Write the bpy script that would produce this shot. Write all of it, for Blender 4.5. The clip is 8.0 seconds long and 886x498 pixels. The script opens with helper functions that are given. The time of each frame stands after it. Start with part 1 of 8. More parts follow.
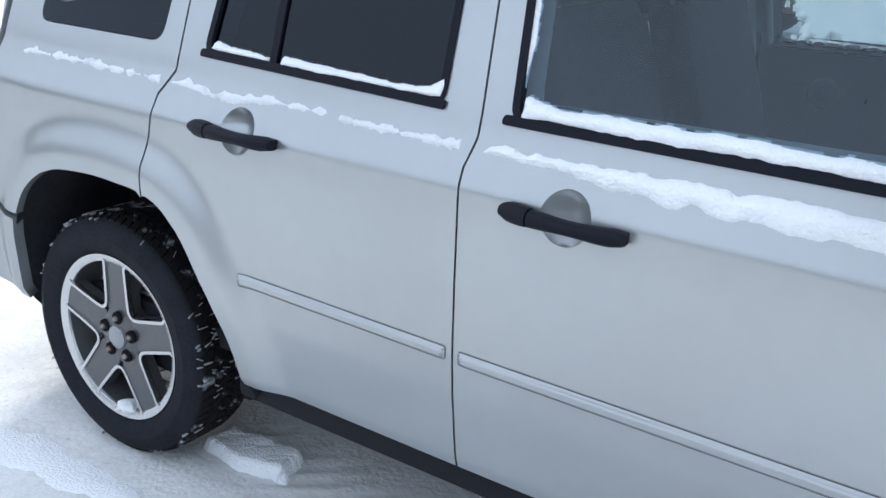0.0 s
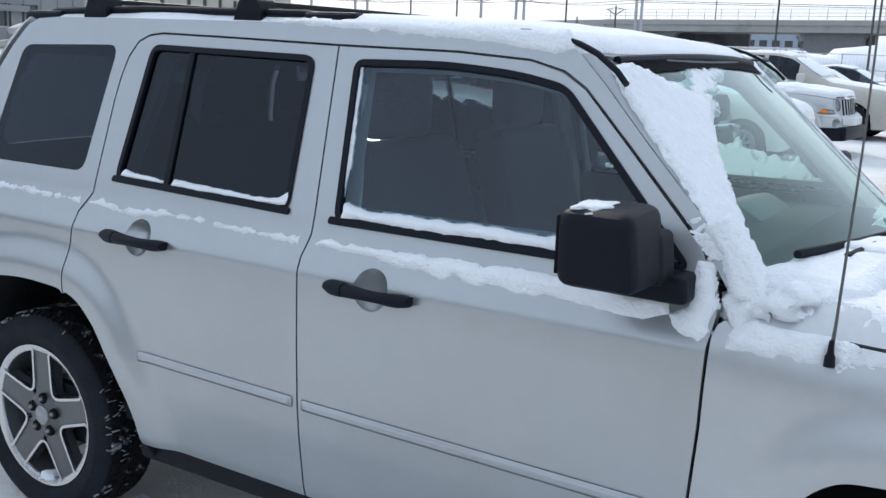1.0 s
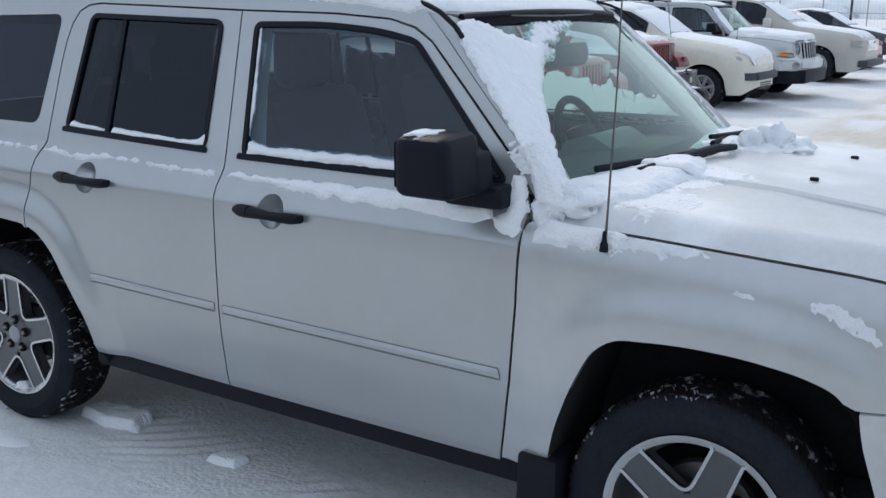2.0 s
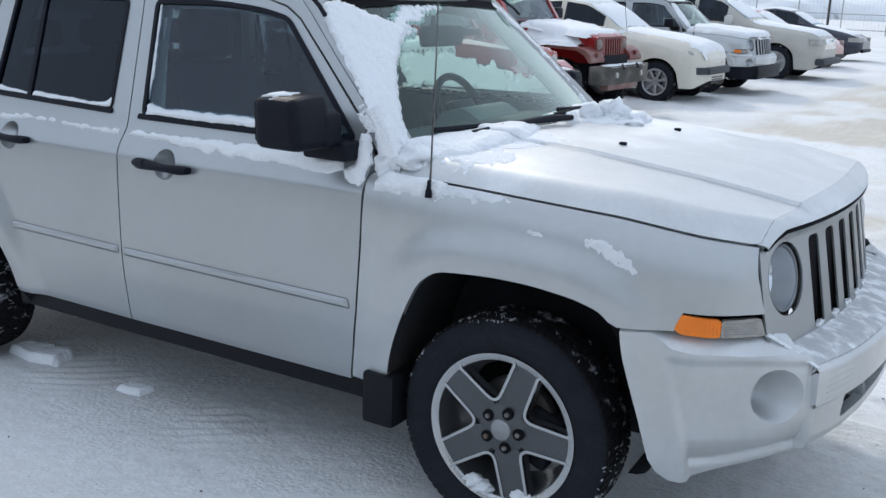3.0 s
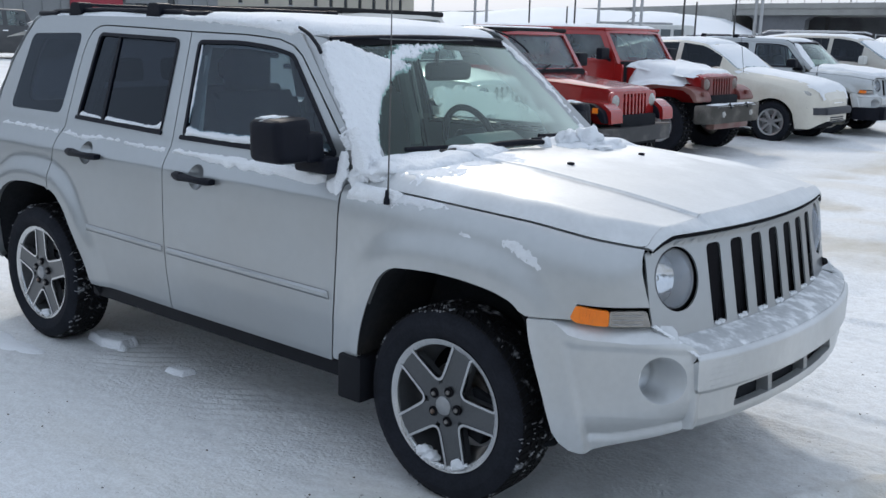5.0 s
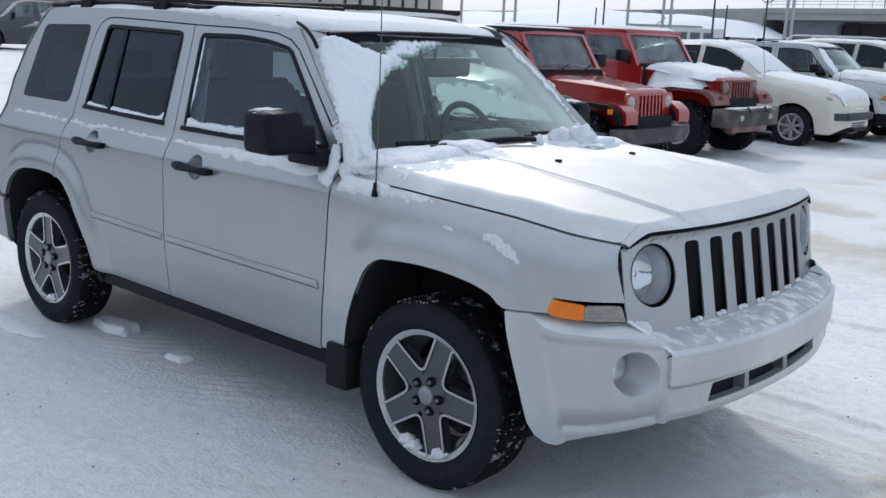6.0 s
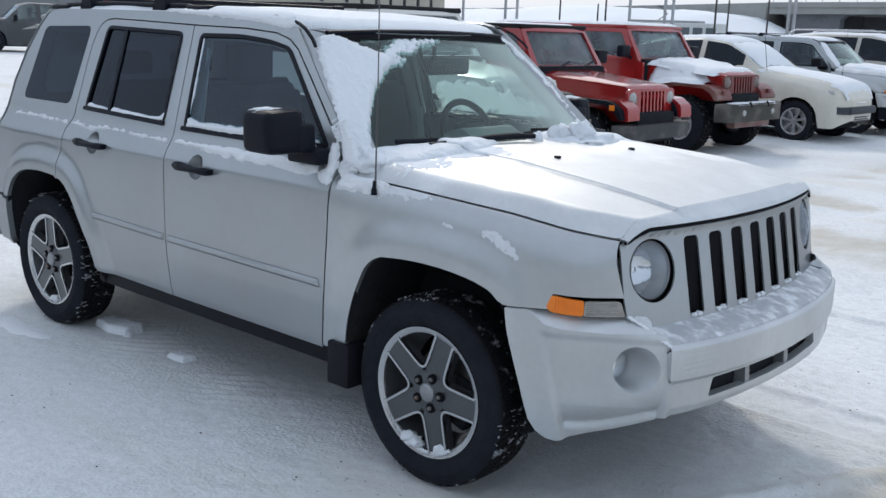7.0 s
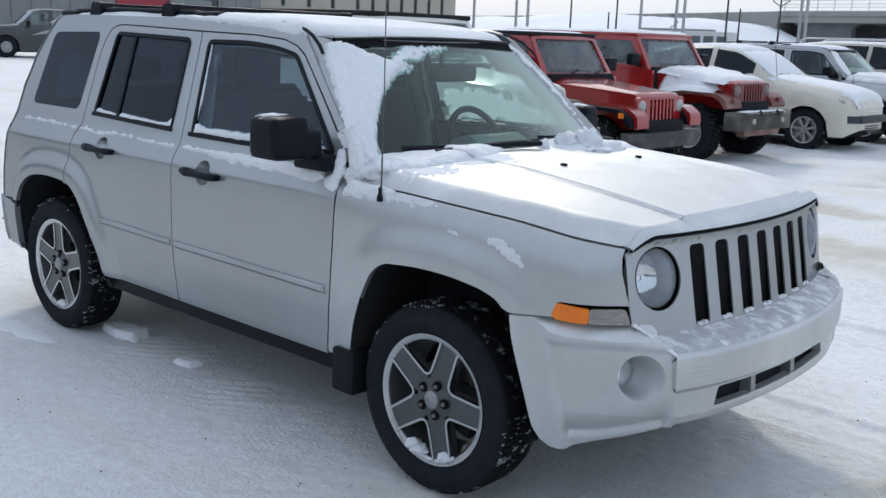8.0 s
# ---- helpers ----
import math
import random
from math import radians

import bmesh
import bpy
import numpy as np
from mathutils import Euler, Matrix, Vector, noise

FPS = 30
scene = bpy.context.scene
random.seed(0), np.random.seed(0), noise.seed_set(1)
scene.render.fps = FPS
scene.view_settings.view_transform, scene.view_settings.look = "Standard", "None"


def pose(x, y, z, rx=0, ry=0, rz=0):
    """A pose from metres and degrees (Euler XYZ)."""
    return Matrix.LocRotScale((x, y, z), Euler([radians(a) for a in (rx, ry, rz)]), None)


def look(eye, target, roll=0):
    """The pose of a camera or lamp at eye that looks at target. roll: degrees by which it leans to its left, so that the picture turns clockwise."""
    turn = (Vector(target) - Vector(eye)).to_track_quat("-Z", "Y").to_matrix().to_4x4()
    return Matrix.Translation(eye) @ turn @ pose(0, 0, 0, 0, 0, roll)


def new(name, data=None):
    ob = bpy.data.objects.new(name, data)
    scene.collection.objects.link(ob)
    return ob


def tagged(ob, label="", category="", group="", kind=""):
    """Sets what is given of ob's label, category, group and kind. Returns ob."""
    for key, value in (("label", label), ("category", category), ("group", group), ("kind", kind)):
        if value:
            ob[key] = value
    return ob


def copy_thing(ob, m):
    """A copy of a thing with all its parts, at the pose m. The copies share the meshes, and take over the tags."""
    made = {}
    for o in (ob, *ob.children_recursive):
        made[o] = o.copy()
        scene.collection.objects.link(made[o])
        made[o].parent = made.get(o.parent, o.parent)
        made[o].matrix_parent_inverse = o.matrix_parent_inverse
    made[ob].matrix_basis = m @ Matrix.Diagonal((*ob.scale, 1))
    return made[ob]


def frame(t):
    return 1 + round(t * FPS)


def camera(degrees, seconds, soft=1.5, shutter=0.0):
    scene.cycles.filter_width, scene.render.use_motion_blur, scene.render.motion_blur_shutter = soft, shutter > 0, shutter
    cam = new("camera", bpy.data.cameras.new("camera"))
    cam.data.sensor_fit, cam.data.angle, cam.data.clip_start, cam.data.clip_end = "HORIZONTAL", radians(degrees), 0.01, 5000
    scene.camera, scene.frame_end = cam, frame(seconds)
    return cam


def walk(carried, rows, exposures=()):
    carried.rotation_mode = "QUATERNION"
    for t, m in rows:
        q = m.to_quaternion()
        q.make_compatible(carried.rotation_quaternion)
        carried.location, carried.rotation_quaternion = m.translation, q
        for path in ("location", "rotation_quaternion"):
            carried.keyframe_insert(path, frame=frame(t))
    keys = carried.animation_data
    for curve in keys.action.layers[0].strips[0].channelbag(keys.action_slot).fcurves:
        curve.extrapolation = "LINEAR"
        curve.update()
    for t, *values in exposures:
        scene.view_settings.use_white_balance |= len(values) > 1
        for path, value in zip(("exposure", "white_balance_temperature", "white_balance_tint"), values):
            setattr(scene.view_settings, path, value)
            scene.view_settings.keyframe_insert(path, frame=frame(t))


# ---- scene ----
cam = camera(47.7, 8.0)
PATH = [
    (0, (2.085, -2.395, 1.517), (1.039, -0.83, 0.841), 2.8),
    (0.5, (2.398, -2.556, 1.525), (1.369, -0.896, 1.092), 2.8),
    (1, (2.708, -2.758, 1.557), (1.668, -1.096, 1.16), 2.2),
    (1.2, (2.848, -2.823, 1.588), (1.808, -1.182, 1.115), 2.4),
    (2.3, (3.446, -3.134, 1.587), (2.433, -1.481, 1.099), 0.2),
    (2.5, (3.577, -3.173, 1.587), (2.571, -1.519, 1.084), 0.9),
    (3, (3.854, -3.267, 1.575), (2.868, -1.599, 1.077), 2.0),
    (3.5, (4.095, -3.352, 1.582), (3.071, -1.709, 1.078), 0.6),
    (4, (4.327, -3.344, 1.581), (3.24, -1.728, 1.129), 0.5),
    (4.5, (4.537, -3.323, 1.595), (3.323, -1.807, 1.119), 2.1),
    (4.7, (4.594, -3.334, 1.592), (3.367, -1.817, 1.152), 1.6),
    (6, (4.813, -3.294, 1.586), (3.534, -1.818, 1.154), 2.6),
    (6.5, (4.829, -3.288, 1.585), (3.542, -1.821, 1.144), 2.3),
    (7, (4.83, -3.29, 1.586), (3.546, -1.821, 1.15), 2.0),
    (7.5, (4.834, -3.286, 1.585), (3.536, -1.828, 1.154), 2.1),
    (8, (4.838, -3.278, 1.585), (3.537, -1.819, 1.162), 2.2),
]
walk(cam, [(t, look(eye, target, roll)) for t, eye, target, roll in PATH], [(0.0, 0.87), (0.5, 0.84), (1.0, 0.37), (2.5, 0.10), (3.0, 0.22), (3.5, 0.24), (4.0, 0.09), (4.5, 0.05), (7.0, 0.03), (8.0, 0.02)])

# ---- light ----
SUN_AZ, SUN_EL = math.atan2(0.68, -0.73), radians(33)
world = bpy.data.worlds.new("winter_sky")
scene.world = world
world.use_nodes = True
wn = world.node_tree
sky = wn.nodes.new("ShaderNodeTexSky")
sky.sky_type, sky.sun_disc = "NISHITA", False
sky.sun_elevation, sky.sun_rotation = SUN_EL, math.pi / 2 - SUN_AZ
sky.air_density, sky.dust_density, sky.ozone_density = 1.0, 4.0, 1.0
wn.nodes["Background"].inputs["Strength"].default_value = 0.106
haze = wn.nodes.new("ShaderNodeMix")
haze.data_type = "RGBA"
haze.inputs["Factor"].default_value = 0.76
haze.inputs["B"].default_value = (7.5, 8.65, 10.45, 1)
wn.links.new(sky.outputs["Color"], haze.inputs["A"])
wn.links.new(haze.outputs["Result"], wn.nodes["Background"].inputs["Color"])
sun = new("sun", bpy.data.lights.new("sun", "SUN"))
sun.data.energy, sun.data.angle, sun.data.color = 1.22, radians(7.0), (1.0, 0.94, 0.86)
sun.matrix_world = look((0, 0, 20), (-math.cos(SUN_AZ) * math.cos(SUN_EL), -math.sin(SUN_AZ) * math.cos(SUN_EL), 20 - math.sin(SUN_EL)))


# ---- materials ----
def material(name, colour, rough=0.5, metal=0.0, coat=0.0, spec=0.5, mottle=0.0, scale=8.0, bump=0.0, bump_scale=60.0, second=None, amount=0.5, rough_var=0.0):
    """A principled surface with mottled colour at two scales, fine relief and, with second, patches of another colour."""
    m = bpy.data.materials.new(name)
    m.use_nodes = True
    nt = m.node_tree
    b = nt.nodes["Principled BSDF"]
    b.inputs["Roughness"].default_value, b.inputs["Metallic"].default_value = rough, metal
    b.inputs["Coat Weight"].default_value, b.inputs["Coat Roughness"].default_value = coat, 0.06
    b.inputs["Specular IOR Level"].default_value = spec
    b.inputs["Base Color"].default_value = (*colour, 1)
    if not (mottle or bump or second):
        return m
    co = nt.nodes.new("ShaderNodeTexCoord")

    def tex(s, detail=4.0):
        n = nt.nodes.new("ShaderNodeTexNoise")
        n.inputs["Scale"].default_value, n.inputs["Detail"].default_value = s, detail
        nt.links.new(co.outputs["Object"], n.inputs["Vector"])
        return n.outputs["Fac"]

    def mix(kind, fac, a, bb):
        n = nt.nodes.new("ShaderNodeMix")
        n.data_type, n.blend_type = "RGBA", kind
        for key, val in (("Factor", fac), ("A", a), ("B", bb)):
            if isinstance(val, (tuple, float)):
                n.inputs[key].default_value = val
            else:
                nt.links.new(val, n.inputs[key])
        return n.outputs["Result"]

    def ramp(fac, lo, hi, a=0.0, bb=1.0):
        n = nt.nodes.new("ShaderNodeMapRange")
        n.interpolation_type = "SMOOTHSTEP"
        nt.links.new(fac, n.inputs["Value"])
        for key, val in (("From Min", lo), ("From Max", hi), ("To Min", a), ("To Max", bb)):
            n.inputs[key].default_value = val
        return n.outputs["Result"]

    col = (*colour, 1)
    if second:
        col = mix("MIX", ramp(tex(scale * 0.35, 8.0), 0.62 - 0.3 * amount, 0.86 - 0.3 * amount), col, (*second, 1))
    if mottle:
        grain = mix("MIX", 0.5, ramp(tex(scale), 0.3, 0.7, 1 - mottle, 1 + mottle * 0.5), ramp(tex(scale * 9), 0.3, 0.7, 1 - mottle, 1 + mottle * 0.5))
        col = mix("MULTIPLY", 1.0, col, grain)
    if not isinstance(col, tuple):
        nt.links.new(col, b.inputs["Base Color"])
    if rough_var:
        nt.links.new(ramp(tex(scale * 0.8, 6.0), 0.3, 0.7, rough - rough_var, rough + rough_var), b.inputs["Roughness"])
    if bump:
        n = nt.nodes.new("ShaderNodeBump")
        n.inputs["Strength"].default_value, n.inputs["Distance"].default_value = 1.0, bump
        nt.links.new(mix("ADD", 0.5, tex(bump_scale), tex(bump_scale * 0.13)), n.inputs["Height"])
        nt.links.new(n.outputs["Normal"], b.inputs["Normal"])
    return m


def glass(name, colour, rough=0.0, film=0.0, frost=None, gloss=(0.62, 0.69, 0.80), veil_colour=(0.58, 0.70, 0.64)):
    """Thin glass: a tinted see-through sheet with a clear reflection; film: the share of a pale veil, for frost, dirt
    and mirrored sky; frost: (y0, y1, share) where the veil thickens across the pane, for frost and sun glare.
    """
    m = bpy.data.materials.new(name)
    m.use_nodes = True
    nt = m.node_tree
    nt.nodes.remove(nt.nodes["Principled BSDF"])
    clear, shine, both, facing, power, scale_ = (nt.nodes.new("ShaderNode" + k) for k in ("BsdfTransparent", "BsdfGlossy", "MixShader", "LayerWeight", "Math", "Math"))
    clear.inputs["Color"].default_value = (*colour, 1)
    shine.inputs["Roughness"].default_value = rough
    shine.inputs["Color"].default_value = (*gloss, 1)
    facing.inputs["Blend"].default_value = 0.5
    power.operation, scale_.operation = "POWER", "MULTIPLY_ADD"
    power.inputs[1].default_value = 4.5
    scale_.inputs[1].default_value, scale_.inputs[2].default_value = 0.85, 0.05
    nt.links.new(facing.outputs["Facing"], power.inputs[0])
    nt.links.new(power.outputs[0], scale_.inputs[0])
    nt.links.new(scale_.outputs[0], both.inputs[0])
    see = clear.outputs[0]
    if film:
        soft, glow, lit, veil = (nt.nodes.new("ShaderNode" + k) for k in ("BsdfDiffuse", "BsdfTranslucent", "MixShader", "MixShader"))
        soft.inputs["Color"].default_value = (*veil_colour, 1)
        glow.inputs["Color"].default_value = (*(c * 1.09 for c in veil_colour), 1)
        nt.links.new(soft.outputs[0], lit.inputs[1])
        nt.links.new(glow.outputs[0], lit.inputs[2])
        nt.links.new(see, veil.inputs[1])
        nt.links.new(lit.outputs[0], veil.inputs[2])
        co, tex, ramp = (nt.nodes.new("ShaderNode" + k) for k in ("TexCoord", "TexNoise", "MapRange"))
        tex.inputs["Scale"].default_value, tex.inputs["Detail"].default_value = 3.0, 5.0
        nt.links.new(co.outputs["Object"], tex.inputs["Vector"])
        nt.links.new(tex.outputs["Fac"], ramp.inputs["Value"])
        for key, val in (("From Min", 0.3), ("From Max", 0.7), ("To Min", film * 0.6), ("To Max", film * 1.4)):
            ramp.inputs[key].default_value = val
        share = ramp.outputs["Result"]
        if frost:
            split, rise, wave, grow, plus = (nt.nodes.new("ShaderNode" + k) for k in ("SeparateXYZ", "MapRange", "Math", "Math", "Math"))
            nt.links.new(co.outputs["Object"], split.inputs[0])
            wave.operation, grow.operation, plus.operation = "MULTIPLY_ADD", "MULTIPLY", "ADD"
            wave.inputs[1].default_value = 0.25
            nt.links.new(tex.outputs["Fac"], wave.inputs[0])
            nt.links.new(split.outputs["Y"], wave.inputs[2])
            rise.interpolation_type = "SMOOTHSTEP"
            nt.links.new(wave.outputs[0], rise.inputs["Value"])
            for key, val in (("From Min", frost[0]), ("From Max", frost[1]), ("To Min", 0.0), ("To Max", frost[2])):
                rise.inputs[key].default_value = val
            nt.links.new(share, plus.inputs[0])
            nt.links.new(rise.outputs["Result"], plus.inputs[1])
            share = plus.outputs[0]
        nt.links.new(share, veil.inputs[0])
        see = veil.outputs[0]
    nt.links.new(see, both.inputs[1])
    nt.links.new(shine.outputs[0], both.inputs[2])
    nt.links.new(both.outputs[0], nt.nodes["Material Output"].inputs["Surface"])
    return m


SILVER = material("silver_paint", (0.402, 0.425, 0.438), 0.33, 0.76, 0.45, spec=0.3, mottle=0.03, scale=2.5, second=(0.375, 0.388, 0.393), amount=0.35, rough_var=0.03)
SILVER.node_tree.nodes["Principled BSDF"].inputs["Specular Tint"].default_value = (0.25, 0.25, 0.26, 1)
FROSTED_SILVER = material("frosted_silver_paint", (0.60, 0.62, 0.63), 0.46, 0.68, 0.0, mottle=0.06, scale=7, second=(0.76, 0.78, 0.79), amount=0.62, rough_var=0.10)
DUSTED_SILVER = material("dusted_silver_paint", (0.53, 0.55, 0.56), 0.42, 0.66, 0.1, mottle=0.05, scale=5, second=(0.64, 0.66, 0.67), amount=0.5, rough_var=0.06)
# body silver lightened for the front wings: brighter skylight and thin dusting put into the colour
LIGHTENED_SILVER = material("lightened_silver_paint", (0.455, 0.477, 0.488), 0.37, 0.72, 0.3, spec=0.3, mottle=0.05, scale=3, second=(0.52, 0.54, 0.55), amount=0.4, rough_var=0.06)
FROST_DUST = material("frost_dust", (0.50, 0.52, 0.535), 0.6, 0.2, 0.0, mottle=0.12, scale=60, second=(0.84, 0.86, 0.88), amount=0.62, bump=0.003, bump_scale=220)
BLACK_PLASTIC = material("black_plastic", (0.0050, 0.0064, 0.0125), 0.5, spec=0.16, mottle=0.2, scale=14, bump=0.0004, bump_scale=900)
RUBBER = material("tyre_rubber", (0.017, 0.019, 0.025), 0.85, spec=0.12, mottle=0.3, scale=12, bump=0.0005, bump_scale=300)
TREAD_SNOW = material("snowy_tread", (0.009, 0.009, 0.010), 0.85, spec=0.12, mottle=0.2, scale=70, second=(0.5, 0.52, 0.55), amount=0.16, bump=0.001, bump_scale=200)
DARK = material("dark_underbody", (0.023, 0.025, 0.029), 0.9, spec=0.1, mottle=0.3, scale=6, second=(0.05, 0.045, 0.04), amount=0.3)
ALLOY = material("machined_alloy", (0.52, 0.53, 0.54), 0.27, 1.0, mottle=0.06, scale=10)
RIM_GREY = material("grey_rim_paint", (0.085, 0.09, 0.096), 0.38, 0.5, 0.3, mottle=0.12, scale=14)
STEEL = material("brake_steel", (0.25, 0.24, 0.23), 0.45, 0.9, mottle=0.3, scale=20, second=(0.2, 0.1, 0.05), amount=0.3)
CHROME = material("chrome", (0.85, 0.86, 0.87), 0.08, 1.0)
SNOW = material("snow", (0.82, 0.845, 0.87), 0.75, spec=0.25, mottle=0.03, scale=6, bump=0.006, bump_scale=140)
def thin_snow():
    m = material("thin_snow", (0.86, 0.88, 0.90), 0.8, spec=0.2, mottle=0.03, scale=6, bump=0.004, bump_scale=160)
    nt = m.node_tree
    out, glow, both = nt.nodes["Material Output"], nt.nodes.new("ShaderNodeBsdfTranslucent"), nt.nodes.new("ShaderNodeMixShader")
    glow.inputs["Color"].default_value = (0.86, 0.90, 0.92, 1)
    both.inputs[0].default_value = 0.55
    nt.links.new(nt.nodes["Principled BSDF"].outputs[0], both.inputs[1])
    nt.links.new(glow.outputs[0], both.inputs[2])
    nt.links.new(both.outputs[0], out.inputs["Surface"])
    return m


THIN_FROST = material("thin_frost", (0.70, 0.725, 0.75), 0.8, spec=0.2, mottle=0.08, scale=60, second=(0.56, 0.58, 0.60), amount=0.35, bump=0.002, bump_scale=240)
SLUSH = material("grey_slush", (0.30, 0.315, 0.34), 0.7, mottle=0.4, scale=40)
THIN_SNOW = thin_snow()
TRIM = material("grey_interior_trim", (0.28, 0.29, 0.295), 0.7, mottle=0.1, scale=10)
SEAT_CLOTH = material("dark_seat_cloth", (0.045, 0.048, 0.053), 0.9, mottle=0.25, scale=30, bump=0.0006, bump_scale=500)
LIGHT_TRIM = material("pale_interior_trim", (0.56, 0.57, 0.55), 0.75, mottle=0.06, scale=8)
AMBER = material("amber_plastic", (0.90, 0.215, 0.006), 0.3, coat=0.2, mottle=0.1, scale=40)
LENS = glass("clear_lens", (0.93, 0.94, 0.95), 0.02, film=0.05, veil_colour=(0.60, 0.62, 0.63))
REFLECTOR = material("reflector", (0.74, 0.76, 0.78), 0.10, 1.0, bump=0.0008, bump_scale=40)
SHROUD = material("lamp_shroud", (0.50, 0.515, 0.53), 0.3, 0.45, mottle=0.05, scale=20)
# the veil thickening towards the far side paints sun glare on the frosted glass
GLASS = glass("green_tinted_glass", (0.60, 0.79, 0.74), film=0.02, frost=(0.16, 0.70, 0.68), gloss=(0.88, 1.0, 0.97))
# dark grey for shade in the door gap and round the mouldings
SEAM = material("shadowed_seam", (0.12, 0.125, 0.13), 0.6, mottle=0.1, scale=20)
SILL_PLASTIC = material("sill_plastic", (0.0075, 0.0085, 0.012), 0.6, spec=0.2, mottle=0.25, scale=9)
GRILLE_BLACK = material("flat_black", (0.009, 0.009, 0.011), 0.9, spec=0.1, mottle=0.2, scale=20)
GREY_BEZEL = material("grey_bezel", (0.30, 0.31, 0.32), 0.35, 0.5, mottle=0.05, scale=20)
CLEAR_LAMP = material("clear_lamp", (0.33, 0.32, 0.305), 0.25, 0.6, 0.5, mottle=0.3, scale=60)
SIDE_GLASS = glass("side_glass", (0.47, 0.59, 0.65), film=0.07, veil_colour=(0.44, 0.52, 0.59))
DARK_GLASS = glass("privacy_glass", (0.085, 0.10, 0.125), gloss=(0.50, 0.57, 0.66))
CLEAR_GLASS = glass("clear_glass", (0.86, 0.93, 0.92))
SMOKED_GLASS = glass("smoked_glass", (0.27, 0.30, 0.32))
TINTED_GLASS = glass("tinted_glass", (0.50, 0.55, 0.56))


# ---- mesh helpers ----
def part(name, bm, mat, parent=None, label="", smooth=30):
    """Links a bmesh as one mesh object under a thing or a part."""
    me = bpy.data.meshes.new(name)
    bmesh.ops.recalc_face_normals(bm, faces=bm.faces)
    bm.to_mesh(me)
    bm.free()
    return finish(name, me, mat, parent, label, smooth)


def finish(name, me, mat, parent=None, label="", smooth=30):
    for m in mat if isinstance(mat, (list, tuple)) else [mat]:
        me.materials.append(m)
    if smooth:
        me.shade_smooth()
        if smooth < 180:
            me.set_sharp_from_angle(angle=radians(smooth))
    ob = new(name, me)
    ob.parent = parent
    if label:
        tagged(ob, label)
    return ob


def thing(name, label, category, m=None, group="", kind=""):
    ob = new(name)
    ob.empty_display_size = 0.1
    if m is not None:
        ob.matrix_world = m
    return tagged(ob, label, category, group, kind)


def box(bm, x0, x1, y0, y1, z0, z1, bevel=0.0, seg=2, m=None):
    r = bmesh.ops.create_cube(bm, size=1)
    vs = r["verts"]
    for v in vs:
        v.co = Vector((x0 + (v.co.x + 0.5) * (x1 - x0), y0 + (v.co.y + 0.5) * (y1 - y0), z0 + (v.co.z + 0.5) * (z1 - z0)))
    if bevel:
        es = list({e for v in vs for e in v.link_edges})
        r = bmesh.ops.bevel(bm, geom=es, offset=bevel, segments=seg, affect="EDGES", profile=0.6)
        vs = list({v for f in r["faces"] for v in f.verts} | {v for v in vs if v.is_valid})
    if m is not None:
        bmesh.ops.transform(bm, matrix=m, verts=vs)
    return vs


def tube(bm, pts, r, seg=10, closed=False, cap=True):
    """A round bar through the points; r may be a list."""
    pts = [Vector(p) for p in pts]
    n = len(pts)
    rings = []
    up = None
    for i, p in enumerate(pts):
        a, b = pts[(i - 1) % n] if closed or i else p, pts[(i + 1) % n] if closed or i < n - 1 else p
        d = (b - a).normalized()
        if up is None:
            up = Vector((0, 0, 1)) if abs(d.z) < 0.9 else Vector((1, 0, 0))
        side = d.cross(up).normalized()
        up = side.cross(d).normalized()
        rr = r[i] if isinstance(r, (list, tuple)) else r
        rings.append([bm.verts.new(p + rr * (math.cos(k * 2 * math.pi / seg) * side + math.sin(k * 2 * math.pi / seg) * up)) for k in range(seg)])
    for i in range(n if closed else n - 1):
        a, b = rings[i], rings[(i + 1) % n]
        for k in range(seg):
            bm.faces.new((a[k], a[(k + 1) % seg], b[(k + 1) % seg], b[k]))
    if cap and not closed:
        bm.faces.new(rings[0][::-1])
        bm.faces.new(rings[-1])


def lathe(bm, prof, seg=64, closed=False):
    """Turns (radius, y) points round the Y axis."""
    rings = []
    for r, y in prof:
        rings.append([bm.verts.new((r * math.cos(k * 2 * math.pi / seg), y, r * math.sin(k * 2 * math.pi / seg))) for k in range(seg)])
    n = len(rings)
    for i in range(n if closed else n - 1):
        a, b = rings[i], rings[(i + 1) % n]
        for k in range(seg):
            bm.faces.new((a[k], a[(k + 1) % seg], b[(k + 1) % seg], b[k]))
    return rings


def prism(bm, pts, y0, y1, axis="y"):
    """A polygon of (x, z) points drawn out from y0 to y1."""
    put = {"y": lambda a, b, c: (a, c, b), "x": lambda a, b, c: (c, a, b), "z": lambda a, b, c: (a, b, c)}[axis]
    lo = [bm.verts.new(put(a, b, y0)) for a, b in pts]
    hi = [bm.verts.new(put(a, b, y1)) for a, b in pts]
    n = len(pts)
    f = [bm.faces.new(lo), bm.faces.new(hi[::-1])]
    for i in range(n):
        f.append(bm.faces.new((lo[i], hi[i], hi[(i + 1) % n], lo[(i + 1) % n])))
    return lo + hi


def rounded(pts, r, seg=5):
    """A polygon with its corners rounded; a point may carry its own radius as a third number."""
    out = []
    n = len(pts)
    for i in range(n):
        p, a, b = (Vector(q[:2]) for q in (pts[i], pts[i - 1], pts[(i + 1) % n]))
        rr = pts[i][2] if len(pts[i]) > 2 else r
        da, db = (a - p), (b - p)
        rr = min(rr, da.length * 0.45, db.length * 0.45)
        if rr < 1e-4:
            out.append(tuple(p))
            continue
        s, e = p + da.normalized() * rr, p + db.normalized() * rr
        for k in range(seg + 1):
            t = k / seg
            out.append(tuple((1 - t) ** 2 * s + 2 * t * (1 - t) * p + t * t * e))
    return out


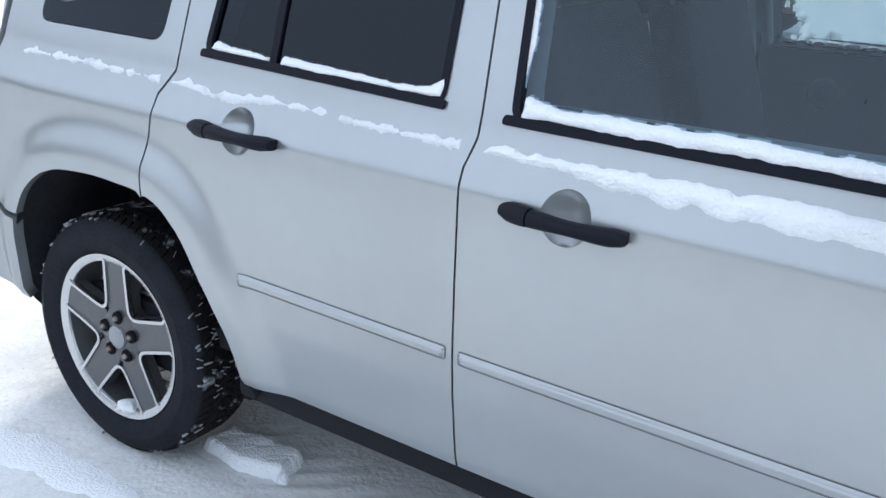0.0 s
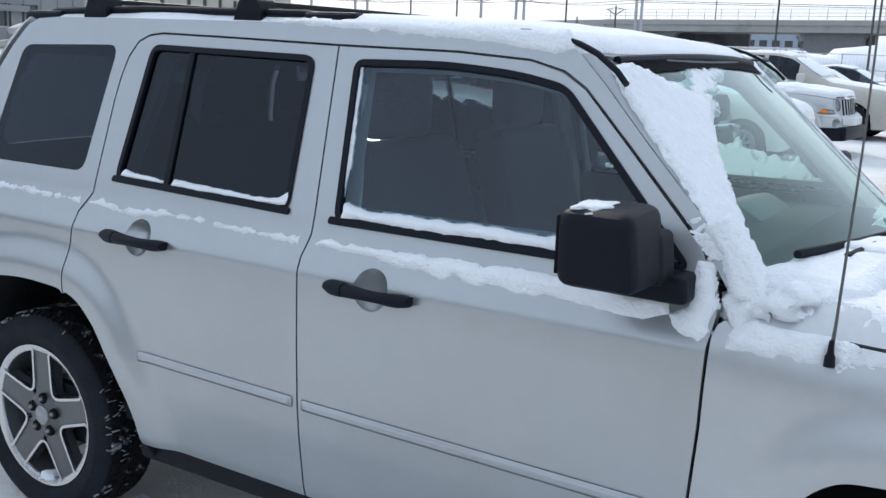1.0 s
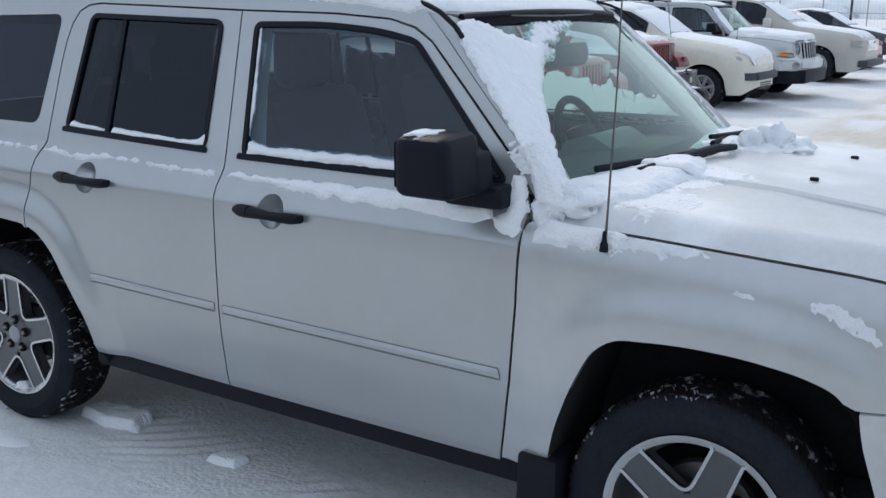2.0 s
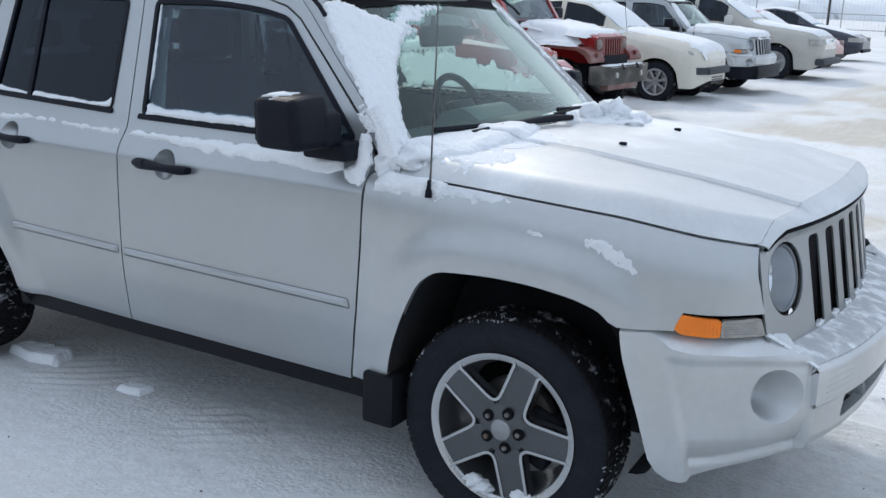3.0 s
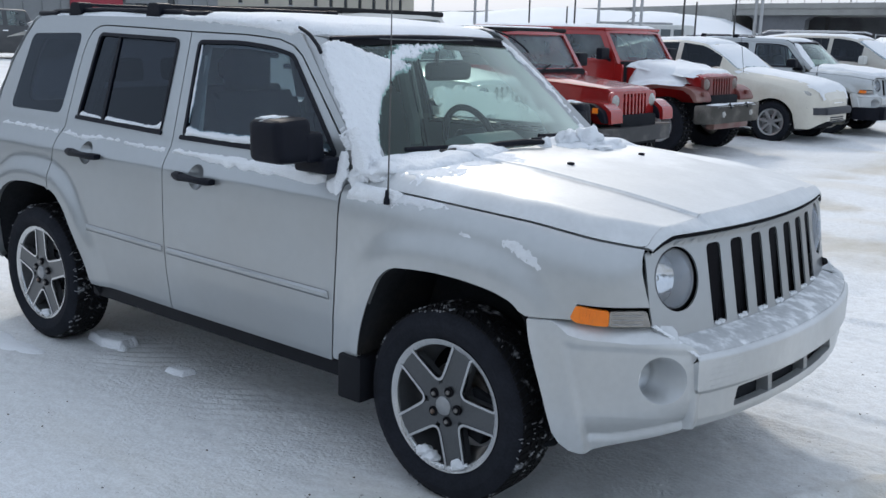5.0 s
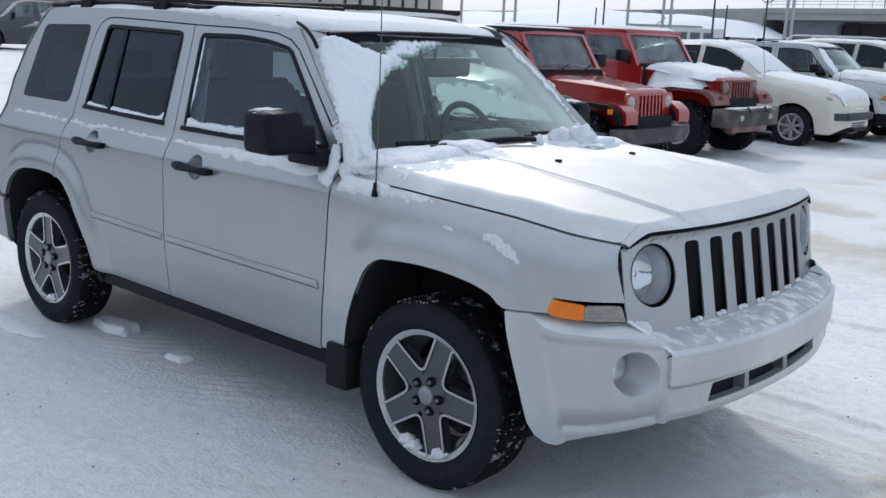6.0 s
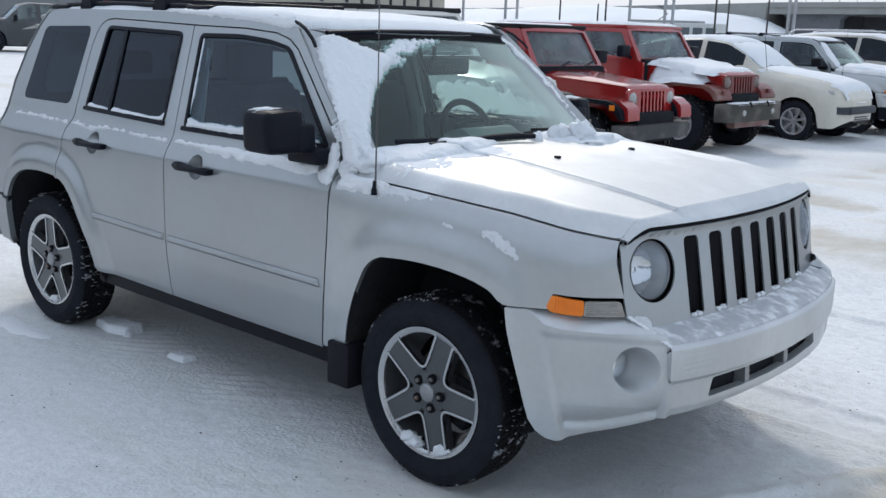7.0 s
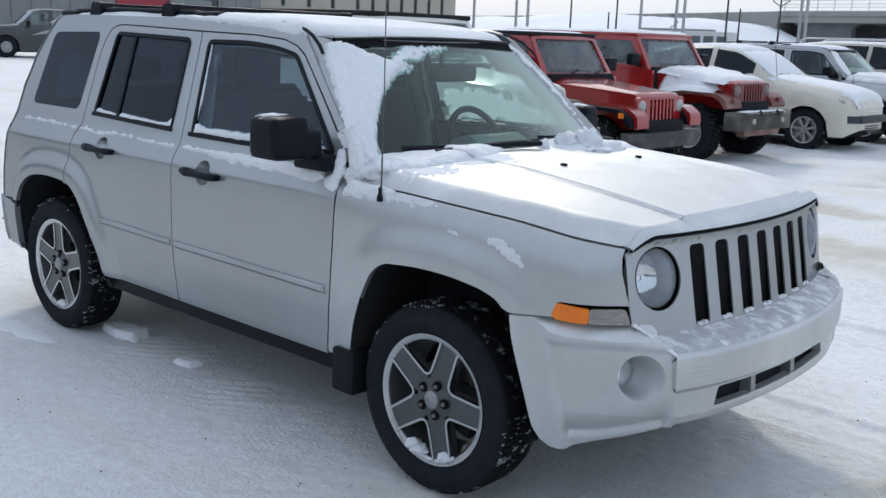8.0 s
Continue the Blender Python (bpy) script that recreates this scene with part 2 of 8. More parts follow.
def circle(cx, cy, r, n=32):
    return [(cx + r * math.cos(k * 2 * math.pi / n), cy + r * math.sin(k * 2 * math.pi / n)) for k in range(n)]


def dense(loop, step):
    out = []
    for i, a in enumerate(loop):
        b = loop[(i + 1) % len(loop)]
        k = max(1, int(math.hypot(b[0] - a[0], b[1] - a[1]) / step))
        out += [(a[0] + (b[0] - a[0]) * j / k, a[1] + (b[1] - a[1]) * j / k) for j in range(k)]
    return out


def flat_grid(loops, step):
    """Fills an outline with holes by a mesh cut along a grid. Returns points (n, 2), faces and boundary edges."""
    bm = bmesh.new()
    edges = []
    for loop in loops:
        vs = [bm.verts.new((a, b, 0)) for a, b in loop]
        edges += [bm.edges.new((vs[i], vs[(i + 1) % len(vs)])) for i in range(len(vs))]
    bmesh.ops.triangle_fill(bm, edges=edges, use_beauty=True, use_dissolve=False)
    for axis in (0, 1):
        vals = [v.co[axis] for v in bm.verts]
        lo, hi = min(vals), max(vals)
        k = max(1, int(math.ceil((hi - lo) / step[axis])))
        for j in range(1, k):
            co, no = [0, 0, 0], [0, 0, 0]
            co[axis], no[axis] = lo + (hi - lo) * j / k, 1
            bmesh.ops.bisect_plane(bm, geom=bm.verts[:] + bm.edges[:] + bm.faces[:], dist=1e-6, plane_co=co, plane_no=no)
    bm.verts.index_update()
    pts = np.array([v.co[:2] for v in bm.verts])
    faces = [[v.index for v in f.verts] for f in bm.faces]
    rim = [[l.vert.index for l in (e.link_loops[0], e.link_loops[0].link_loop_next)] for e in bm.edges if len(e.link_faces) == 1]
    bm.free()
    return pts, faces, rim


def sheet(name, loops, shape, mat, parent, out, thick=0.02, step=(0.05, 0.05), label=""):
    """A curved panel: the outline loops[0] with holes, carried to space by shape(a, b); out is a rough outward direction."""
    loops = [dense(l, min(step)) for l in loops]
    pts, faces, rim = flat_grid(loops, step)
    a, b = pts[:, 0], pts[:, 1]
    p = np.stack(shape(a, b), 1)
    h = 2e-3
    du = np.stack(shape(a + h, b), 1) - np.stack(shape(a - h, b), 1)
    dv = np.stack(shape(a, b + h), 1) - np.stack(shape(a, b - h), 1)
    nrm = np.cross(du, dv)
    nrm /= np.linalg.norm(nrm, axis=1)[:, None] + 1e-12
    if (nrm @ np.array(out)).mean() < 0:
        nrm = -nrm
    # turn each face to look outward
    done = []
    for f in faces:
        q = p[f[:3]]
        c = np.cross(q[1] - q[0], q[2] - q[0])
        done.append(f if c @ nrm[f[0]] >= 0 else f[::-1])
    n = len(p)
    verts, normals = [p], [nrm]
    if thick:
        verts += [p, p - nrm * thick]
        normals += [np.zeros_like(p), np.zeros_like(p)]
        for i, j in rim:
            done.append([n + i, n + j, 2 * n + j, 2 * n + i])
    me = bpy.data.meshes.new(name)
    me.from_pydata(np.concatenate(verts).tolist(), [], done)
    me.validate()
    me.shade_smooth()
    me.normals_split_custom_set_from_vertices(np.concatenate(normals).tolist())
    return finish(name, me, mat, parent, label, 0)


def smooth_table(xs, ys, sigma, n=1500):
    """A smoothed table of a broken line, as a function."""
    g = np.linspace(xs[0], xs[-1], n)
    v = np.interp(g, xs, ys)
    d = (g[1] - g[0])
    k = np.arange(-int(3 * sigma / d), int(3 * sigma / d) + 1)
    w = np.exp(-0.5 * (k * d / sigma) ** 2)
    w /= w.sum()
    pad = np.concatenate([v[0] + (v[1] - v[0]) * np.arange(-len(k), 0), v, v[-1] + (v[-1] - v[-2]) * np.arange(1, len(k) + 1)])
    s = np.convolve(pad, w, "same")[len(k):-len(k)]
    return lambda x: np.interp(x, g, s)


def ease(t):
    t = np.clip(t, 0, 1)
    return t * t * (3 - 2 * t)


def seg_dist(px, py, loop):
    """Distance of points to a closed polygon's outline, and whether they lie inside."""
    d = np.full(np.shape(px), 1e9)
    inside = np.zeros(np.shape(px), bool)
    for i, (ax, ay) in enumerate(loop):
        bx, by = loop[(i + 1) % len(loop)]
        ex, ey = bx - ax, by - ay
        t = np.clip(((px - ax) * ex + (py - ay) * ey) / (ex * ex + ey * ey + 1e-12), 0, 1)
        d = np.minimum(d, np.hypot(px - ax - t * ex, py - ay - t * ey))
        cross = ((ay > py) != (by > py)) & (px < ex * (py - ay) / (ey if abs(ey) > 1e-9 else 1e-9) + ax)
        inside ^= cross
    return d, inside


def lattice(x, y, seed=0):
    """Smooth value noise in 0..1 for arrays."""
    xi, yi = np.floor(x).astype(np.int64), np.floor(y).astype(np.int64)
    fx, fy = ease(x - xi), ease(y - yi)

    def rnd(a, b):
        h = (a * 374761393 + b * 668265263 + seed * 974634777) & 0x7FFFFFFF
        h = ((h ^ (h >> 13)) * 1274126177) & 0x7FFFFFFF
        h = (h ^ (h >> 16)) & 0xFFFF
        return h / 65535.0

    return (rnd(xi, yi) * (1 - fx) + rnd(xi + 1, yi) * fx) * (1 - fy) + (rnd(xi, yi + 1) * (1 - fx) + rnd(xi + 1, yi + 1) * fx) * fy


def rough_noise(x, y, scale, octaves=4, seed=0):
    v, amp, tot = 0, 1.0, 0
    for o in range(octaves):
        v = v + amp * lattice(x * scale + 17.3 * o, y * scale - 9.1 * o, seed + o)
        tot += amp
        amp *= 0.5
        scale *= 2.03
    return v / tot


# ---- ground ----
def spread(lo, hi, step, far):
    core = np.arange(lo, hi + step / 2, step)
    arm = []
    d, x = step, 0.0
    while x < far:
        d *= 1.035 if x < 13 else 1.13
        x += d
        arm.append(x)
    arm = np.array(arm)
    return np.concatenate([lo - arm[::-1], core, hi + arm])


TRACKS_ALONG = ((0.95, 0.12, 0.012, -0.02), (-2.25, 0.14, 0.004, 0.05), (2.4, 0.13, 0.015, 0.02), (-3.6, 0.13, 0.012, -0.06))
TRACKS_ACROSS = ((4.3, 0.14, 0.016, 0.28), (5.2, 0.14, 0.014, 0.24), (3.75, 0.12, 0.014, 0.55), (4.62, 0.12, 0.012, 0.62), (7.4, 0.15, 0.014, 0.1))


def track_band(a, b, c, w, bend):
    """How far points lie from a wheel track, and how deep inside it (0..1)."""
    d = a - (c + bend * b + 0.05 * np.sin(b * 0.8 + c))
    return d, 1 - ease((np.abs(d) - w) / 0.05)


def ground_height(x, y):
    z = 0.030 * (rough_noise(x, y, 0.7, 4, 3) - 0.5) + 0.014 * (rough_noise(x, y, 4.0, 3, 5) - 0.5)
    # crumbly patches between smooth, packed ones
    crumbs = ease((rough_noise(x, y, 1.1, 3, 41) - 0.50) / 0.14)
    z += crumbs * (0.016 + 0.010 * ease((x - 3.2) / 0.8)) * (rough_noise(x, y, 17.0, 2, 43) - 0.45)
    flat = np.exp(-((np.abs(x - 1.3) / 2.2) ** 6 + (np.abs(y) / 1.3) ** 6))
    z *= 1 - 0.5 * flat
    # tracks pressed in along and across the rows of cars, with ridged tread prints
    for tracks, a, b in ((TRACKS_ALONG, y, x), (TRACKS_ACROSS, x, y)):
        for c, w, depth, bend in tracks:
            d, band = track_band(a, b, c, w, bend)
            fade = 0.35 + 1.1 * rough_noise(x, y, 1.2, 2, 11)
            z -= depth * band * fade
            z += (0.003 if tracks is TRACKS_ALONG else 0.009) * band * np.clip(2.2 * (rough_noise(x, y, 1.6, 3, 71) - 0.42), 0, 1) * np.clip(3 * np.sin((b + (0.8 if c > 4 else -0.6) * d) * 2 * math.pi / 0.07 + 3 * rough_noise(x, y, 2.0, 2, 73)), -1, 1)
            z += 0.009 * np.exp(-((np.abs(d) - w - 0.06) / 0.04) ** 2) * (0.4 + rough_noise(x, y, 9.0, 2, 19))
    # rutted, broken snow in front of the parked row
    rutted = ease((y - 2.2) / 1.6) * (1 - ease((y - 30) / 10))
    z += rutted * (0.075 * (rough_noise(x, y, 1.2, 3, 91) - 0.5) + 0.045 * (rough_noise(x, y, 3.2, 2, 93) - 0.5))
    # fan of tread prints behind the rear wheel's last turn
    print_at = ease((x - 0.05) / 0.3) * (1 - ease((x - 1.2) / 0.5)) * (1 - ease((np.abs(y + 0.62 + 0.12 * x) - 0.14) / 0.08))
    z += 0.008 * print_at * np.clip(3 * (rough_noise(x, y, 3.5, 3, 77) - 0.40), 0, 1) * np.clip(2.5 * np.sin((x * 0.8 - y * 0.9 + 0.15 * np.abs(y + 0.7) + 0.05 * rough_noise(x, y, 2.5, 2, 79)) * 2 * math.pi / 0.075), -1, 1)
    return z - 0.004


def ground_dirt_and_dark_lane(x, y):
    """Brown sand and salt carried along the crossing wheel tracks, and an unseen dark lane beside the row."""
    out = 0 * x
    for c, w, depth, bend in TRACKS_ACROSS:
        out = np.maximum(out, track_band(x, y, c, w + 0.10, bend)[1])
    out = np.maximum(out, 0.75 * ease((x - 3.0 - 0.25 * y) / 0.9) * (1 - ease((x - 9) / 4)))
    # the driving lane in front of the parked row
    out = np.maximum(out, 1.0 * ease((y - 3.0) / 2.0) * ease((x - 0.1) / 0.8) * (1 - ease((x - 9) / 5)))
    # unseen lane beside the row, added to darken what the doors mirror
    out = np.maximum(out, 0.75 * ease((-y - 3.2) / 1.2) * (1 - ease((-y - 12) / 4)) * (1 - ease((x - 3) / 3)))
    return out * ease((rough_noise(x, y, 0.9, 4, 61) - 0.32) / 0.3) * (0.5 + 0.5 * rough_noise(x, y, 14.0, 2, 67))


def packed_snow():
    """Driven snow: smooth and crumbly patches, brownish dirt in streaks and dark grit."""
    m = bpy.data.materials.new("packed_snow")
    m.use_nodes = True
    nt = m.node_tree
    b = nt.nodes["Principled BSDF"]
    b.inputs["Roughness"].default_value, b.inputs["Specular IOR Level"].default_value = 0.7, 0.3
    co = nt.nodes.new("ShaderNodeTexCoord")

    def noise_at(scale, detail, stretch=None, turn=0.0):
        n, mp = nt.nodes.new("ShaderNodeTexNoise"), nt.nodes.new("ShaderNodeMapping")
        n.inputs["Scale"].default_value, n.inputs["Detail"].default_value = scale, detail
        mp.inputs["Scale"].default_value = stretch or (1, 1, 1)
        mp.inputs["Rotation"].default_value = (0, 0, turn)
        nt.links.new(co.outputs["Object"], mp.inputs["Vector"])
        nt.links.new(mp.outputs["Vector"], n.inputs["Vector"])
        return n.outputs["Fac"]

    def ramp(fac, lo, hi, a, c):
        n = nt.nodes.new("ShaderNodeMapRange")
        n.interpolation_type = "SMOOTHSTEP"
        nt.links.new(fac, n.inputs["Value"])
        for key, val in (("From Min", lo), ("From Max", hi), ("To Min", a), ("To Max", c)):
            n.inputs[key].default_value = val
        return n.outputs["Result"]

    def calc(op, a, c):
        n = nt.nodes.new("ShaderNodeMath")
        n.operation = op
        for k, v in enumerate((a, c)):
            if isinstance(v, float):
                n.inputs[k].default_value = v
            else:
                nt.links.new(v, n.inputs[k])
        return n.outputs[0]

    def blend(fac, a, c):
        n = nt.nodes.new("ShaderNodeMix")
        n.data_type = "RGBA"
        for key, val in (("Factor", fac), ("A", a), ("B", c)):
            if isinstance(val, tuple):
                n.inputs[key].default_value = val
            else:
                nt.links.new(val, n.inputs[key])
        return n.outputs["Result"]

    streak = noise_at(0.9, 6.0, (0.35, 1.3, 1), 0.5)
    col = blend(ramp(noise_at(0.45, 6.0), 0.35, 0.7, 0.0, 1.0), (0.78, 0.80, 0.815, 1), (0.67, 0.69, 0.695, 1))
    col = blend(ramp(noise_at(22.0, 4.0), 0.40, 0.62, 0.0, 0.40), col, (0.60, 0.605, 0.60, 1))
    col = blend(ramp(noise_at(95.0, 3.0), 0.45, 0.60, 0.0, 0.30), col, (0.52, 0.515, 0.50, 1))
    col = blend(ramp(streak, 0.52, 0.72, 0.0, 0.40), col, (0.62, 0.58, 0.50, 1))
    dirt = nt.nodes.new("ShaderNodeAttribute")
    dirt.attribute_name = "dirt"
    col = blend(ramp(dirt.outputs["Fac"], 0.0, 1.0, 0.0, 0.80), col, (0.47, 0.425, 0.34, 1))
    grit = calc("MULTIPLY", ramp(noise_at(38.0, 2.0), 0.70, 0.73, 0.0, 0.5), ramp(streak, 0.44, 0.60, 0.15, 1.0))
    col = blend(grit, col, (0.13, 0.11, 0.09, 1))
    nt.links.new(col, b.inputs["Base Color"])
    fine = calc("MULTIPLY", noise_at(58.0, 3.0), ramp(noise_at(1.3, 5.0), 0.42, 0.62, 0.08, 0.42))
    height = calc("ADD", calc("MULTIPLY", noise_at(14.0, 3.0), 0.28), fine)
    height = calc("ADD", height, calc("MULTIPLY", noise_at(3.2, 3.0), 1.1))
    n = nt.nodes.new("ShaderNodeBump")
    n.inputs["Strength"].default_value, n.inputs["Distance"].default_value = 1.0, 0.020
    nt.links.new(height, n.inputs["Height"])
    nt.links.new(n.outputs["Normal"], b.inputs["Normal"])
    return m


def build_ground():
    gx, gy = spread(-1.8, 6.0, 0.018, 900), spread(-2.6, 3.0, 0.018, 900)
    X, Y = np.meshgrid(gx, gy)
    Z = ground_height(X, Y)
    far = np.hypot(X - 1.5, Y) > 60
    Z = np.where(far, 0.0, Z)
    nx, ny = len(gx), len(gy)
    i = np.arange(nx * ny).reshape(ny, nx)
    faces = np.stack([i[:-1, :-1], i[:-1, 1:], i[1:, 1:], i[1:, :-1]], -1).reshape(-1, 4)
    me = bpy.data.meshes.new("ground")
    me.from_pydata(np.stack([X, Y, Z], -1).reshape(-1, 3).tolist(), [], faces.tolist())
    me.attributes.new("dirt", "FLOAT", "POINT").data.foreach_set("value", ground_dirt_and_dark_lane(X, Y).reshape(-1).astype(np.float32))
    snow = packed_snow()
    return tagged(finish("ground", me, snow, None, "", 180), "packed and driven snow with dirty wheel tracks", "ground", kind="structure")


ground = build_ground()

# ---- the silver car ----
# x runs from the rear axle to the nose, right side at negative y
_w = smooth_table([0.20, 0.33, 0.40, 0.55, 0.64, 0.80, 0.92, 0.985, 1.045, 1.085, 1.12, 1.54, 1.75], [0.80, 0.828, 0.848, 0.864, 0.868, 0.866, 0.862, 0.857, 0.828, 0.812, 0.802, 0.668, 0.60], 0.007)
_nose = smooth_table([-1.2, -0.9, -0.6, -0.3, 2.2, 2.9, 3.05, 3.13, 3.2, 3.26, 3.29, 3.32, 3.36, 3.5], [0.40, 0.11, 0.030, 0.0, 0.0, 0.003, 0.010, 0.024, 0.042, 0.085, 0.122, 0.152, 0.19, 0.36], 0.02)
ARCH_F = rounded([(2.23, 0.30), (2.262, 0.50), (2.31, 0.64), (2.362, 0.748), (2.42, 0.792), (2.58, 0.807), (2.73, 0.805), (2.86, 0.789), (2.935, 0.766), (2.976, 0.72), (3.006, 0.65), (3.06, 0.49), (3.10, 0.30)], 0.08)
ARCH_R = rounded([(-0.36, 0.30), (-0.345, 0.60), (-0.28, 0.71), (-0.205, 0.768), (-0.13, 0.795), (0.01, 0.809), (0.18, 0.802), (0.258, 0.782), (0.334, 0.718), (0.404, 0.61), (0.483, 0.485), (0.53, 0.30)], 0.08)
_zt = smooth_table([2.0, 2.2, 2.47, 2.93, 3.14, 3.28, 3.5], [1.045, 1.043, 1.034, 1.010, 0.984, 0.966, 0.95], 0.03)
_yt = smooth_table([2.0, 2.2, 2.44, 2.886, 3.15, 3.28, 3.5], [0.825, 0.825, 0.818, 0.805, 0.775, 0.708, 0.62], 0.025)


def flare(x, z):
    """How far the wheel arch lips stand out."""
    out = 0
    for loop, high in ((ARCH_F, 0.018), (ARCH_R, 0.028)):
        d, inside = seg_dist(x, z, loop)
        d = np.where(inside, 0, d)
        out = np.maximum(out, high * (1 - ease((d - 0.03) / 0.11)))
    return out * ease((z - 0.30) / 0.1)


def half_width(x, z):
    return _w(z) - _nose(x) + flare(x, z)


def side(s, off=0.0):
    return lambda x, v: (x, s * (half_width(x, v) + off), v)


def fender(s):
    def f(x, v):
        t = np.clip((v - 0.84) / 0.20, 0, 1) * math.pi / 2 * 0.84
        c1, s1 = math.cos(math.pi / 2 * 0.84) ** 0.6, math.sin(math.pi / 2 * 0.84) ** 0.95
        w0, zt, yt = _w(np.minimum(v, 0.84)) - _nose(x), _zt(x), _yt(x)
        yt = np.minimum(yt, w0 - 0.01)
        y = yt + (w0 - yt) * (np.cos(t) ** 0.6 - c1) / (1 - c1)
        z = np.where(v < 0.84, v, 0.84 + (zt - 0.84) * np.sin(t) ** 0.95 / s1)
        return x, s * (y + flare(x, z)), z
    return f


_hood_c = smooth_table([2.1, 2.35, 2.727, 3.1, 3.29, 3.44], [1.165, 1.152, 1.132, 1.090, 1.062, 1.038], 0.02)


def bevel_start(y):
    """Where the bonnet's front bevel begins, measured along the bowed front."""
    return 3.342 + 0.042 * (np.abs(y) / 0.70) ** 2.2


def front_x(y, z):
    return 3.433 - 0.10 * (np.abs(y) / 0.71) ** 2 - 0.20 * (z - 0.72) + 0.026 * ease((z - 0.962) / 0.034)


def hood(x, y):
    ay = np.abs(y)
    back = 0.10 * (np.minimum(ay, 0.72) / 0.71) ** 2
    c0 = bevel_start(np.minimum(ay, 0.70))
    zc = _hood_c(x + back) - np.interp((x + back - c0) / (3.402 - c0), [0.0, 0.45, 0.85, 1.0, 1.5], [0.0, 0.013, 0.024, 0.034, 0.06])
    ye, ze = _yt(x) - 0.001, _zt(x)
    edge = ze + 0.004
    ys, zs = ye - 0.080, edge + 0.060
    zr = zc - 0.006 - 0.011 * ease((ay - 0.436) / 0.010) * np.clip(1 - (x + back - c0) / (3.402 - c0), 0, 1)
    z = zr + (np.minimum(zs, zr) - zr) * np.clip((ay - 0.45) / (ys - 0.45), 0, 1) ** 1.15
    u = np.clip((ay - ys) / (ye - ys), 0, 1)
    return x, y, edge + (z - edge) * np.clip(1 - u ** 1.6, 0, 1)


def roof(x, y):
    ay = np.abs(y)
    zc = np.interp(x, [-1.0, -0.6, -0.35, 0.3, 1.0, 1.5, 1.72, 1.80, 1.86], [1.50, 1.575, 1.602, 1.617, 1.616, 1.602, 1.575, 1.554, 1.528])
    return x, y, zc - 0.010 * (ay / 0.6) ** 2 - 0.040 * np.clip((ay - 0.50) / 0.14, 0, 1.2) ** 2


def screen(y, v):
    """Windscreen: v runs up from 0 at the cowl to 1 at the roof."""
    bow = (np.abs(y) / 0.7) ** 2
    x0, x1 = 2.36 - 0.15 * bow, 1.815 - 0.05 * bow
    z0, z1 = 1.120 - 0.004 * bow, 1.545 - 0.02 * bow
    return x0 + (x1 - x0) * v, y, z0 + (z1 - z0) * v


FRONT_GLASS = rounded([(1.163, 1.117), (1.123, 1.514), (1.40, 1.519, 0.08), (1.60, 1.504, 0.06), (1.724, 1.480, 0.03), (2.080, 1.130)], 0.03)
REAR_GLASS = rounded([(0.338, 1.138), (0.372, 1.528), (0.987, 1.518), (1.005, 1.122)], 0.035)
QUARTER_GLASS = rounded([(-0.288, 1.146), (-0.230, 1.512), (0.218, 1.524), (0.186, 1.146)], 0.04)


def ledge(y, v):
    """The top of the bumper pad: v runs from its front edge back to the front panel."""
    x0, x1 = 3.560 - 0.20 * y ** 2 - 0.12 * y ** 4 - 0.010, front_x(y, 0.69) - 0.006
    return x0 + (x1 - x0) * v, y, 0.6620 + 0.026 * np.sqrt(np.clip(v, 0, 2)) + 0.008 * v


def inset(loop, d):
    """The loop moved inward by d."""
    n = len(loop)
    area = sum(loop[i][0] * loop[(i + 1) % n][1] - loop[(i + 1) % n][0] * loop[i][1] for i in range(n))
    out = []
    for i in range(n):
        a, p, b = (Vector(loop[(i + k) % n]) for k in (-1, 0, 1))
        e = ((p - a).normalized() + (b - p).normalized())
        e = e.normalized() if e.length > 1e-6 else Vector((1, 0))
        nrm = Vector((-e.y, e.x)) * (1 if area > 0 else -1)
        out.append(tuple(p + nrm * d))
    return out


